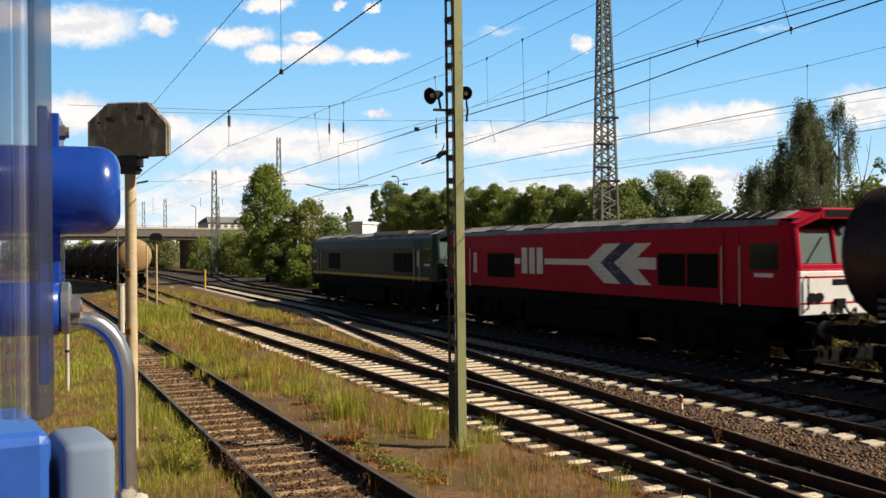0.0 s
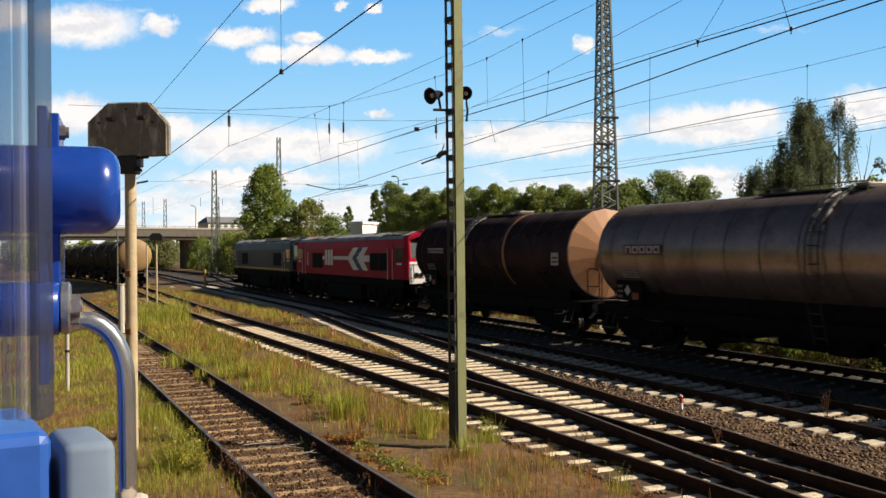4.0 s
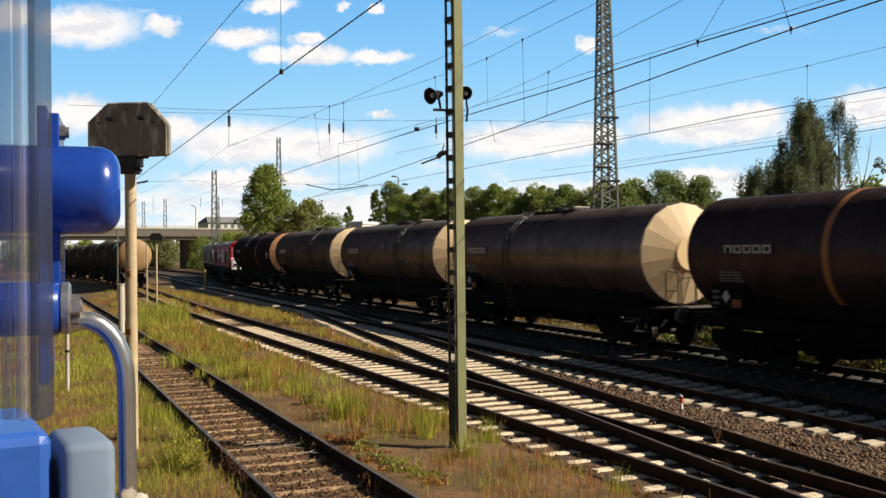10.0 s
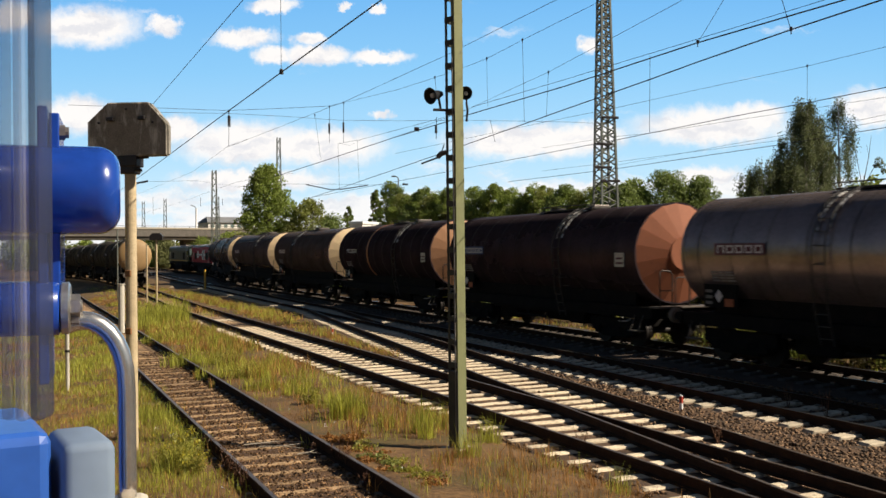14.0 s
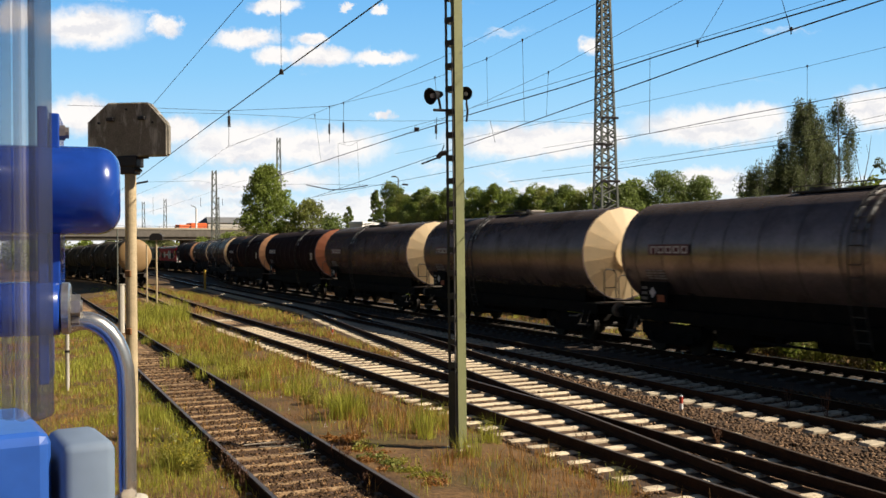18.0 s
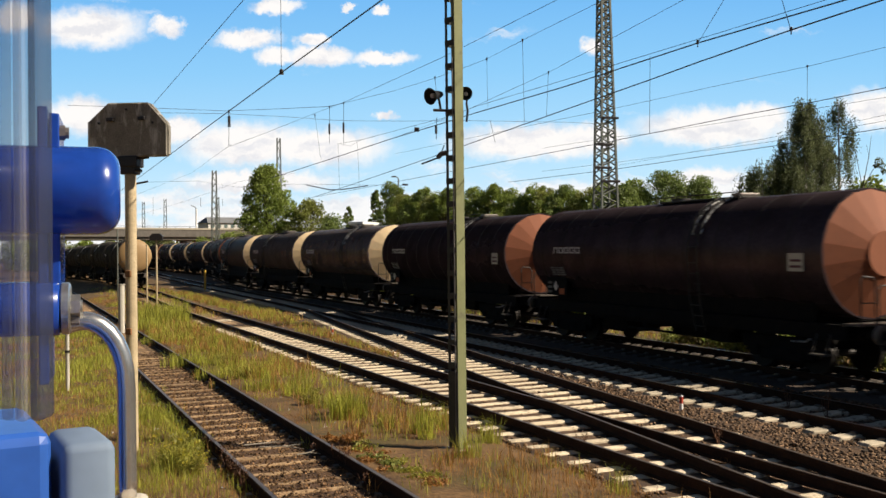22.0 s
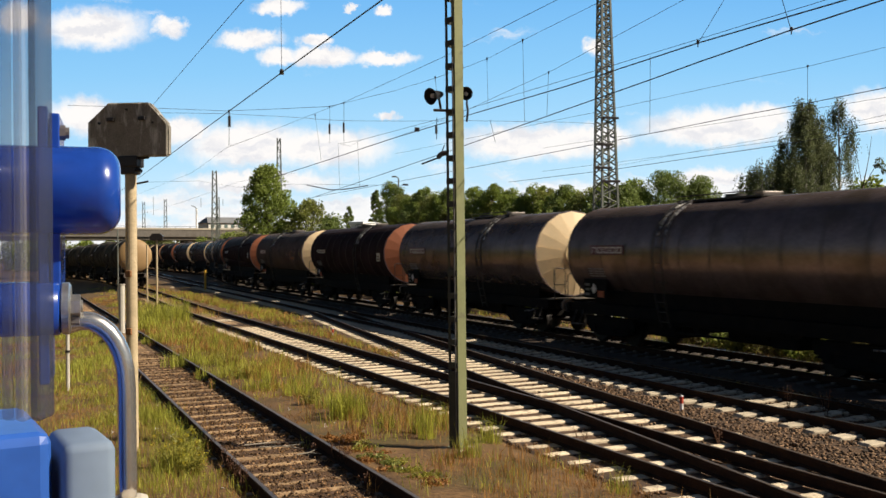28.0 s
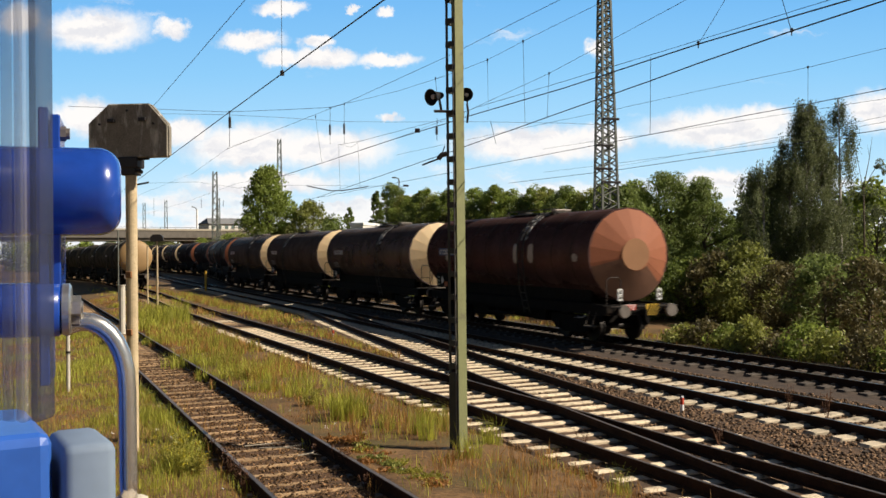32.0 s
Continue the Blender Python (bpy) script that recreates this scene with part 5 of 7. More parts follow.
wire("catenary_wire", [(-31.32, 97.92, 7.20), (-19.15, 71.77, 7.20), (-11.54, 54.03, 7.20), (-7.49, 48.43, 7.20)], 0.008)
wire("span_wire", [(-22.07, 69.07, 8.30), (-20.73, 67.60, 8.30), (-17.08, 67.02, 8.30), (-15.70, 73.50, 8.30), (-11.83, 71.03, 8.30), (-9.36, 71.36, 8.30), (-2.72, 73.47, 8.30)], 0.012, label="distant cross-span wire over the yard")
wire("stay_wire", [(-2.34, 27.91, 6.40), (-2.82, 29.49, 6.40), (-3.10, 28.86, 6.40)], 0.005, label="short slack jumper between the wires")

for a, b, r in (
    ((-2.51, 15.05, 7.60), (-2.51, 15.05, 5.91), 0.006),
    ((-3.87, 17.46, 5.70), (-3.88, 17.46, 5.06), 0.007),
    ((-2.90, 24.81, 6.90), (-2.91, 24.81, 5.94), 0.007),
    ((-2.47, 24.19, 6.90), (-2.48, 24.19, 5.87), 0.007),
    ((-3.58, 33.01, 6.90), (-3.54, 33.01, 5.31), 0.006),
    ((-2.85, 32.25, 6.90), (-2.79, 32.25, 5.32), 0.006),
    ((-0.14, 20.89, 6.90), (-0.11, 20.89, 6.55), 0.006),
    ((-0.11, 20.00, 5.90), (-0.12, 20.00, 5.45), 0.01),
    ((0.90, 18.94, 6.90), (0.91, 18.94, 5.94), 0.004),
    ((1.47, 17.31, 6.90), (1.49, 17.31, 5.42), 0.005),
    ((2.28, 20.43, 6.90), (2.23, 20.43, 5.95), 0.006),
    ((3.03, 13.91, 5.90), (3.01, 13.91, 4.78), 0.005),
    ((7.64, 20.02, 6.90), (7.63, 20.02, 6.13), 0.006),
    ((1.28, 25.47, 6.60), (1.41, 25.47, 6.00), 0.009),
    ((4.64, 15.61, 7.20), (4.18, 15.61, 6.45), 0.006),
    ((5.20, 14.69, 7.00), (5.36, 14.69, 6.44), 0.008),
    ((-3.49, 26.40, 6.90), (-3.33, 26.40, 5.64), 0.005),
    ((-28.83, 95.62, 9.00), (-28.84, 95.62, 7.20), 0.02),
    ((-24.76, 98.26, 9.00), (-24.77, 98.26, 8.07), 0.03),
    ((-23.04, 100.59, 9.00), (-23.05, 100.59, 8.29), 0.03)):
    wire("dropper", [a, b], r, label="thin dropper between overhead wires")
insulator((-3.87, 17.46, 5.51), 0.2)
insulator((-2.91, 24.81, 6.32), 0.26)
insulator((-2.48, 24.19, 6.26), 0.26)
insulator((-0.12, 20.00, 5.65), 0.16)
insulator((-2.32, 13.92, 5.73), 0.06)
for p in ((-2.91, 24.90, 6.90), (-2.48, 24.28, 6.90), (-3.89, 17.53, 5.70), (0.90, 18.94, 6.90), (1.47, 17.31, 6.90), (2.28, 20.43, 6.90), (3.24, 12.11, 5.70), (4.18, 11.45, 5.70), (7.64, 20.02, 6.90), (-0.14, 20.89, 6.90), (-3.49, 26.40, 6.90)):
    clamp(p)
steady_arm([(-0.54, 25.00, 5.40), (-0.33, 25.00, 5.48), (-0.11, 25.00, 5.56)], 0.022)
steady_arm([(-0.12, 25.00, 5.56), (-0.03, 25.00, 5.66), (0.11, 25.00, 5.69)], 0.07)
steady_arm([(-0.02, 25.00, 5.69), (0.06, 25.00, 5.90)], 0.014)
steady_arm([(-0.63, 22.00, 5.92), (-0.52, 22.00, 5.91)], 0.05)
steady_arm([(-5.67, 40.00, 5.98), (-4.64, 40.00, 5.76), (-4.31, 40.00, 5.78)], 0.02)
steady_arm([(-4.29, 40.00, 5.76), (-3.84, 40.00, 5.82), (-3.11, 40.00, 5.93)], 0.02)
steady_arm([(-2.29, 55.00, 7.05), (-1.97, 55.00, 7.02)], 0.05)
steady_arm([(-9.59, 30.00, 5.34), (-9.20, 30.00, 5.41)], 0.03)


# ---------------------------------------------------------------- road bridge, house and lorries in the distance
# the bridge's local x runs along the road, its front face is y = 0
BRIDGE = pose(-53.5, 181.5, 0, 0, 0, 38.4)
bridge = thing("road_bridge", "long concrete road bridge across the tracks", "bridge", BRIDGE)
part("deck", box(-345, 345, 0.02, 12, 7.0, 7.3), M["concrete"], bridge)
part("girder", box(-345, 345, 0.35, 1.2, 6.2, 7.0), M["bridge_dark"], bridge)
part("girder", box(-345, 345, 10.8, 11.6, 6.2, 7.0), M["bridge_dark"], bridge)
for y0, y1 in ((-0.05, 0.25), (11.75, 12.05)):
    part("fascia", box(-345, 345, y0, y1, 6.75, 8.1), M["bridge_face"], bridge)
    part("coping", box(-345, 345, y0 - 0.12, y1 + 0.05, 8.1, 8.46, 0.03), M["concrete"], bridge)
    part("guard_rail", box(-345, 345, (y0 + y1) / 2 - 0.04, (y0 + y1) / 2 + 0.04, 8.70, 8.76), M["walk"], bridge)
    for k in range(46):
        part("guard_post", box(-60.04 + 3 * k, -59.96 + 3 * k, (y0 + y1) / 2 - 0.03, (y0 + y1) / 2 + 0.03, 8.46, 8.70), M["walk"], bridge)
for x in (-320, -270, -230, -195, -160, -125, -90, -58, -32, 9.4, 33, 62, 95, 130, 170, 215, 260, 305):
    part("pier", box(x - 1.0, x + 1.0, 2.0, 3.8, -2, 6.8, 0.1), M["bridge_dark"], bridge)
    part("pier", box(x - 1.0, x + 1.0, 8.6, 10.6, -2, 6.8, 0.1), M["bridge_dark"], bridge)
    part("cross_head", box(x - 1.4, x + 1.4, 0.5, 11.5, 6.1, 6.75, 0.1), M["concrete"], bridge)

house = thing("house", "long white building with a dark pitched roof behind the bridge", "building", pose(-57.4, 235, 0, 0, 0, 32))
part("wall", box(0, 12.6, 0, 8, 0, 11.2), M["plaster"], house)
bm = bmesh.new()
v = [bm.verts.new(p) for p in ((-0.3, -0.4, 11.15), (12.9, -0.4, 11.15), (12.9, 8.4, 11.15), (-0.3, 8.4, 11.15), (0.8, 4, 12.7), (11.8, 4, 12.7))]
for f in ((0, 1, 5, 4), (1, 2, 5), (2, 3, 4, 5), (3, 0, 4), (3, 2, 1, 0)):
    bm.faces.new([v[q] for q in f])
bmesh.ops.recalc_face_normals(bm, faces=bm.faces)
part("roof", bm, M["slate"], house)
for k in range(7):
    part("window", box(0.6 + 1.7 * k, 1.45 + 1.7 * k, -0.04, 0.02, 9.9, 10.7), M["glass"], house)
shed = thing("shed", "small white flat-roofed shed in front of the hedge", "building", pose(-7.04, 88, 0, 0, 0, -20))
part("wall", box(-0.65, 0.55, -2, 2, 0, 5.75), M["plaster"], shed)
part("roof", box(-0.75, 0.65, -2.1, 2.1, 5.75, 6.0, 0.03), M["white"], shed)
lamp = thing("street_lamp", "grey street lamp on the road bridge", "lamp", BRIDGE @ pose(7.6, 0.6, 7.3))
part("pole", rod((0, 0, 0), (0, 0, 4.9), 0.19, 8), M["white"], lamp)
part("head", tube([(0, 0, 4.9), (-0.3, 0, 5.3), (-1.1, 0, 5.55)], 0.08, 6), M["lattice"], lamp)


tall = thing("street_lamp", "tall grey street lamp behind the hedge row", "lamp", pose(-4.77, 104, 0))
part("pole", rod((0, 0, 0), (0, 0, 11.2), 0.07, 8), M["lattice"], tall)
part("arm", tube([(0, 0, 11.2), (-0.08, 0, 11.35), (-0.28, 0, 11.42)], 0.05, 6), M["lattice"], tall)
part("head", box(-0.75, -0.22, -0.12, 0.12, 11.37, 11.52, 0.03), M["lattice"], tall)


def lorry(name, label, load, cab, length, low, high, lead=0.0):
    """A lorry: local +x is forwards and its front end lies at x = 0."""
    t = thing(name, label, "lorry")
    back = -2.7 - lead
    part("trailer", box(back - length, back, -1.25, 1.25, low, high, 0.05), load, t)
    part("chassis", box(back - length, -0.4, -1.0, 1.0, 0.6, min(low, 1.1)), M["black"], t)
    c = part("cab", box(-2.4, 0, -1.2, 1.2, 0.5, high - 0.15, 0.15), cab, t)
    part("windscreen", box(-0.04, 0.03, -1.05, 1.05, 1.5, high - 0.6, 0.02), M["glass"], c)
    for y in (-1.2, 1.2):
        part("side_window", box(-1.3, -0.3, y - 0.02, y + 0.02, 1.5, high - 0.7, 0.01), M["glass"], c)
    for x in (-1.2, back - 0.9, back - length * 0.7, back - length * 0.7 - 1.3, back - length * 0.7 - 2.6):
        part("wheel", rod((x, -1.2, 0.5), (x, 1.2, 0.5), 0.5, 16), M["grille"], t)
    return t


blue_lorry = lorry("lorry", "white-cabbed lorry with a dark blue box trailer", M["container"], M["white"], 13.2, 1.15, 4.0)
for k in range(3):
    part("trailer_bar", box(-10.4 + 1.35 * k, -9.4 + 1.35 * k, -1.27, -1.24, 2.35, 3.1), M["tilt_grey"], blue_lorry, "pale slanted name bars")
orange_lorry = lorry("lorry", "low orange lorry with a pale flat trailer", M["tilt_grey"], M["orange"], 8.5, 1.0, 2.2, 3.4)
part("load_box", box(-5.9, -2.5, -1.22, 1.22, 0.9, 2.4, 0.05), M["orange"], orange_lorry)


def van(label):
    """A small van: local +x is forwards."""
    t = thing("van", label, "van", group="white vans on the bridge")
    prof = [(-4.4, 0.45), (0, 0.45), (0, 1.0), (-0.25, 1.15), (-1.1, 1.25), (-1.75, 1.95), (-4.25, 2.0), (-4.4, 1.85)]
    bm = prism(prof, -0.88, 0.88)
    bmesh.ops.bevel(bm, geom=list(bm.edges), offset=0.05, segments=1, affect="EDGES")
    body = part("body", bm, M["white"], t)
    for y in (-0.885, 0.885):
        part("side_window", box(-2.7, -1.6, y - 0.01, y + 0.01, 1.28, 1.78), M["glass"], body)
        part("rear_window", box(-4.1, -2.85, y - 0.01, y + 0.01, 1.28, 1.78), M["glass"], body)
        part("headlight", box(-0.06, 0.01, y * 0.78 - 0.12, y * 0.78 + 0.12, 0.78, 0.94), M["glass"], body)
    for x in (-0.85, -3.55):
        for y in (-0.8, 0.8):
            part("wheel", rod((x, y - 0.1, 0.32), (x, y + 0.1, 0.32), 0.32, 16), M["grille"], t)
    return t


vans = [van("white delivery van driving over the bridge"), van("white delivery van driving over the bridge")]


# ---------------------------------------------------------------- trees and bushes
def leaves_mesh(name, clumps, per, size, material, seed, droop=0.0):
    """Many small leaf blades scattered in clumps (x, y, z, radius)."""
    g = np.random.default_rng(seed)
    c = np.repeat(np.array(clumps, dtype=float), per, axis=0)
    k = len(c)
    d = g.normal(size=(k, 3))
    d /= np.linalg.norm(d, axis=1)[:, None]
    rad = c[:, 3:4] * g.uniform(0.25, 1.0, (k, 1)) ** 0.5
    p = c[:, :3] + d * rad * np.array([1, 1, 0.85])
    a = g.normal(size=(k, 3))
    a[:, 2] -= droop * 3
    a /= np.linalg.norm(a, axis=1)[:, None]
    b = np.cross(a, g.normal(size=(k, 3)))
    b /= np.linalg.norm(b, axis=1)[:, None]
    s = size * g.uniform(0.6, 1.4, (k, 1))
    v = np.stack([p - a * s, p + b * s * 0.55, p + a * s * (1 + droop), p - b * s * 0.55], 1).reshape(-1, 3)
    me = bpy.data.meshes.new(name)
    me.vertices.add(len(v))
    me.vertices.foreach_set("co", v.ravel())
    me.loops.add(4 * k)
    me.loops.foreach_set("vertex_index", np.arange(4 * k, dtype=np.int32))
    me.polygons.add(k)
    me.polygons.foreach_set("loop_start", np.arange(0, 4 * k, 4, dtype=np.int32))
    me.update(calc_edges=True)
    me.materials.append(material)
    return me


def limb_mesh(limbs, material, name="trunk"):
    bm = bmesh.new()
    for a, b, r0, r1 in limbs:
        rod(a, b, r0, 7, bm, r2=r1)
    return finish(bm, name, material, True)


def tree(x, y, height, width, seed, leaf="leaf", bark="bark", label="leafy green tree behind the tracks", low=0.12, clump=None, per=34, size=0.17, count=70, top=0.6, name="tree", category="tree", droop=0.0, hang=0, slim=1.0):
    """Tapered trunk, limbs, and a crown of leaf clumps with an uneven outline."""
    r = random.Random(seed)
    count, per, size = int(count * 1.35), int(per * 1.75), size * 0.80
    t = thing(name, label, category, pose(x, y, ground_z(x, y) - 0.1, 0, 0, r.uniform(0, 360)), group="bushes behind the tracks" if name == "bush" else "trees behind the tracks")
    limbs = [((0, 0, 0), (r.uniform(-.2, .2), r.uniform(-.2, .2), height * 0.55), height * 0.022 * slim, height * 0.012 * slim),
             ((0, 0, height * 0.5), (r.uniform(-.4, .4), r.uniform(-.4, .4), height * 0.92), height * 0.013 * slim, height * 0.003)]
    clumps = []
    cr = clump or width * 0.15
    for k in range(count):
        h = low + (1 - low) * (k + r.random()) / count
        prof = math.sin(min(1.0, (h - low + 0.10) / (top - low + 0.10)) * math.pi / 2) if h < top else math.cos((h - top) / (1 - top + 0.05) * math.pi / 2)
        a = r.uniform(0, math.tau)
        rr = width / 2 * max(0.12, prof) * r.uniform(0.45, 1.0) * r.choice((1, 1, 1, 0.8, 1.12))
        p = Vector((rr * math.cos(a), rr * math.sin(a), h * height))
        clumps.append((*p, cr * r.uniform(0.55, 1.25)))
        if k % 5 == 0:
            limbs.append(((0, 0, h * height * 0.72), tuple(p * 0.9), height * 0.008 * slim, height * 0.002 * slim))
    # twigs that hang down in strings
    for k in range(hang):
        x0, y0, z0, q = r.choice(clumps)
        if z0 < height * 0.3:
            continue
        f = 1.0 + r.uniform(0.0, 0.25)
        for j in range(r.randint(2, 5)):
            clumps.append((x0 * f + r.uniform(-.06, .06), y0 * f + r.uniform(-.06, .06), z0 - 0.24 * j, 0.17 - 0.02 * j))
    part("trunk", limb_mesh(limbs, M[bark]), None, t)
    part("crown", leaves_mesh("crown", clumps, per, size, M[leaf], seed, droop), None, t)
    return t


r = random.Random(11)
# tree and bushes by the bridge
tree(-18.3, 100, 11.8, 6.0, 21, "leaf", low=0.10, top=0.52, count=150, size=0.16, per=70, label="tall round green tree above the bushes")
tree(-13.6, 99, 8.2, 5.8, 22, "leaf_olive", low=0.05, count=80, size=0.16, per=60, label="olive green bushy tree beside the tall one")
for k, (x, y, h, w) in enumerate(((-29, 132, 5.4, 7), (-24, 120, 4.9, 6), (-16.3, 98, 4.3, 5), (-22, 116, 5.0, 6), (-27, 130, 5.4, 5.5), (-10.5, 92, 6.2, 5), (-12.2, 84, 3.4, 4), (-30.5, 140, 5.3, 6), (-36.8, 158, 5.3, 7),
                                  (-43.2, 172, 5.6, 6), (-38, 168, 6.0, 7), (-33.9, 150, 5.2, 6))):
    tree(x, y, h, w, 40 + k, ("leaf", "leaf_olive", "leaf_dark")[k % 3], low=0.0, count=50, size=0.15, per=60, label="dense green bush beside the tracks", name="bush", category="bush", top=0.45)
for k, (x, y, h, w) in enumerate(((-66, 223, 7.0, 8), (-80, 260, 9.0, 13), (-60, 232, 8.0, 10), (-92, 296, 10.0, 15), (-50, 222, 7.5, 9), (-98, 242, 7.2, 13), (-111, 262, 8.5, 16), (-88, 236, 6.5, 9), (-128, 290, 9.0, 18), (-76, 218, 5.8, 7))):
    tree(x, y, h, w, 600 + k, ("leaf_dark", "leaf", "leaf_olive")[k % 3], low=0.0, count=50, size=0.4, per=30, label="dense green tree beyond the road bridge", top=0.5)
tree(-59.6, 205, 6.5, 6.4, 57, "leaf_willow", low=0.0, count=90, size=0.16, per=60, label="pale green willow bush in front of the bridge", name="bush", category="bush", top=0.5, droop=0.6)
# unseen trees added across the yard, to darken what the tank wagons reflect
for k in range(6, 16):
    x, y = place(-30 + 14.5 * k + r.uniform(-2, 2), -17 + r.uniform(-2, 2))
    tree(x, y, 9.5 + r.uniform(-1.5, 1.5), 11.0, 300 + k, ("leaf", "leaf_dark")[k % 2], low=0.0, count=36, clump=1.7, per=26, size=0.55, label="unseen green tree added to darken wagon reflections", top=0.5)
for k in range(12):
    x, y = place(190 + 25 * k, -28 - 0.035 * 25 * k)
    tree(x, y, 14.0, 22.0, 330 + k, ("leaf", "leaf_dark")[k % 2], low=0.0, count=30, clump=3.4, per=22, size=1.1, label="unseen green tree added to darken wagon reflections", top=0.5)
# the long hedge row of trees
for k in range(27):
    f = k / 26
    x, y = -5.4 + 17.6 * f + r.uniform(-.4, .4), 98 - 35 * f + r.uniform(-2.5, 2.5)
    h = (9.9 if k in (0, 1) else 8.9) - 1.8 * f + r.choice((-0.4, -0.1, 0.1, 0.3)) + r.uniform(-.15, .15)
    tree(x, y, h, 4.0 + r.uniform(-.5, 1.0), 60 + k, ("leaf", "leaf_dark", "leaf", "leaf_olive")[k % 4], low=0.04, count=120, size=0.078, per=82, top=0.66, clump=0.40, label="green tree in the hedge row along the line")
tree(-7.3, 104, 9.7, 1.6, 91, "leaf_dark", low=0.2, count=40, label="narrow dark cypress-shaped tree", size=0.2)
tree(-11.0, 112, 8.2, 1.8, 92, "leaf_dark", low=0.2, count=30, label="narrow dark conifer behind the bushes", size=0.2)
tree(12.6, 54, 7.3, 4.6, 93, "leaf_dark", low=0.0, count=150, size=0.065, per=130, clump=0.62, top=0.6, label="broad green tree behind the freight track")
tree(14.5, 53.6, 7.0, 3.8, 88, "leaf_dark", low=0.0, count=120, size=0.065, per=120, clump=0.42, top=0.55, label="broad green tree behind the freight track")
tree(11.0, 54.5, 6.9, 3.4, 89, "leaf", low=0.0, count=80, size=0.10, per=70, top=0.6, label="broad green tree behind the freight track")
tree(9.6, 52, 6.4, 4.0, 94, "leaf_dark", low=0.05, size=0.11, per=70, count=80, label="dark green small tree behind the freight track")
tree(17.0, 52, 6.6, 3.2, 95, "leaf_dark", low=0.1, count=40, label="dark thin tree behind the freight track", per=22)
for k, (x, y, h) in enumerate(((20, 58, 6.4), (25, 57, 6.8), (30, 55, 6.6), (35, 52, 6.2), (28, 50, 5.6), (18.2, 56, 6.0))):
    tree(x, y, h, 6.0, 250 + k, ("leaf_dark", "leaf", "leaf_birch")[k % 3], low=0.0, count=60, clump=0.8, per=40, size=0.18, top=0.5, label="dense green tree behind the thicket")
for k, (x, y, h) in enumerate(((16, 62, 6.2), (21.5, 63, 6.4), (12.6, 66, 6.6), (25.5, 61, 6.2))):
    tree(x, y, h, 7.0, 270 + k, ("leaf_dark", "leaf_birch")[k % 2], low=0.0, count=60, clump=1.0, per=44, size=0.2, top=0.5, label="dense green tree behind the thicket")


def birch(x, y, profile, seed, strands, label, drop=(0.5, 1.5), leaf="leaf_birch", bark="birch", lean=0.0):
    """A birch: upright limbs, and leaves on thin twigs that hang from them. profile: (height, radius) rows."""
    g = np.random.default_rng(seed)
    t = thing("birch", label, "tree", pose(x, y, ground_z(x, y) - 0.1, 0, lean), group="birches behind the freight track")
    zs, rs = np.array([p[0] for p in profile]), np.array([p[1] for p in profile])
    top = zs[-1]
    limbs = [((0, 0, 0), (0.05, 0.05, top * 0.6), top * 0.011, top * 0.006), ((0.05, 0.05, top * 0.6), (0, 0, top - 0.2), top * 0.006, 0.006)]
    tips = []
    for k in range(max(9, strands // 26)):
        h = zs[0] + (top - zs[0]) * g.uniform(0.04, 0.99)
        a, q = g.uniform(0, math.tau), float(np.interp(h, zs, rs)) * g.uniform(0.35, 1.0) ** 0.6
        tip = np.array([q * math.cos(a), q * math.sin(a), h])
        root = np.array([0.03, 0.03, max(0.4, h - 0.5 - q * 1.1)])
        limbs.append((tuple(root), tuple(tip), 0.022, 0.005))
        tips.append((root, tip))
    p, d = [], []
    for k in range(strands):
        root, tip = tips[int(g.integers(len(tips)))]
        f = g.uniform(0.3, 1.0) ** 0.5
        start = root + (tip - root) * f + g.normal(0, 0.10, 3)
        n = int(g.integers(14, 34))
        length = g.uniform(*drop) * (0.55 + 0.45 * f)
        u = np.linspace(0, 1, n) + g.uniform(-0.02, 0.02, n)
        out = np.array([start[0], start[1], 0.0]) * 0.16
        line = start[None] + out[None] * np.sqrt(np.abs(u))[:, None] - np.array([0, 0, 1.0])[None] * (u * length)[:, None]
        p.append(line + g.normal(0, 0.045, (n, 3)))
    p = np.concatenate(p)
    p = p[p[:, 2] > 0.3]
    k = len(p)
    a = g.normal(size=(k, 3)) * 0.75 - np.array([0, 0, 1.0])
    a /= np.linalg.norm(a, axis=1)[:, None]
    b = np.cross(a, g.normal(size=(k, 3)))
    b /= np.linalg.norm(b, axis=1)[:, None]
    w = g.uniform(0.022, 0.048, (k, 1))
    v = np.stack([p - a * w, p + b * w * 0.6, p + a * w * 1.3, p - b * w * 0.6], 1).reshape(-1, 3)
    me = bpy.data.meshes.new("crown")
    me.vertices.add(len(v))
    me.vertices.foreach_set("co", v.ravel())
    me.loops.add(4 * k)
    me.loops.foreach_set("vertex_index", np.arange(4 * k, dtype=np.int32))
    me.polygons.add(k)
    me.polygons.foreach_set("loop_start", np.arange(0, 4 * k, 4, dtype=np.int32))
    me.update(calc_edges=True)
    me.materials.append(M[leaf])
    part("trunk", limb_mesh(limbs, M[bark]), None, t)
    part("crown", me, None, t)
    return t


# birches with hanging twigs, and a half-dead tree beside them
birch(17.0, 45, [(2.2, 2.1), (4.5, 2.2), (6.2, 2.0), (8.2, 1.45), (9.4, 0.75), (10.3, 0.3)], 96, 2500, "tall leafy birch with hanging twigs", (0.4, 1.3))
birch(17.7, 46.2, [(1.0, 1.8), (3.5, 1.9), (5.6, 1.7), (7.0, 1.4), (8.6, 0.7)], 110, 1800, "leafy birch grown together with its neighbours")
birch(19.0, 46, [(4.6, 0.7), (6.6, 1.1), (8.0, 1.15), (9.4, 0.70), (10.6, 0.3)], 97, 560, "slender see-through birch with hanging twigs", (0.7, 2.0))
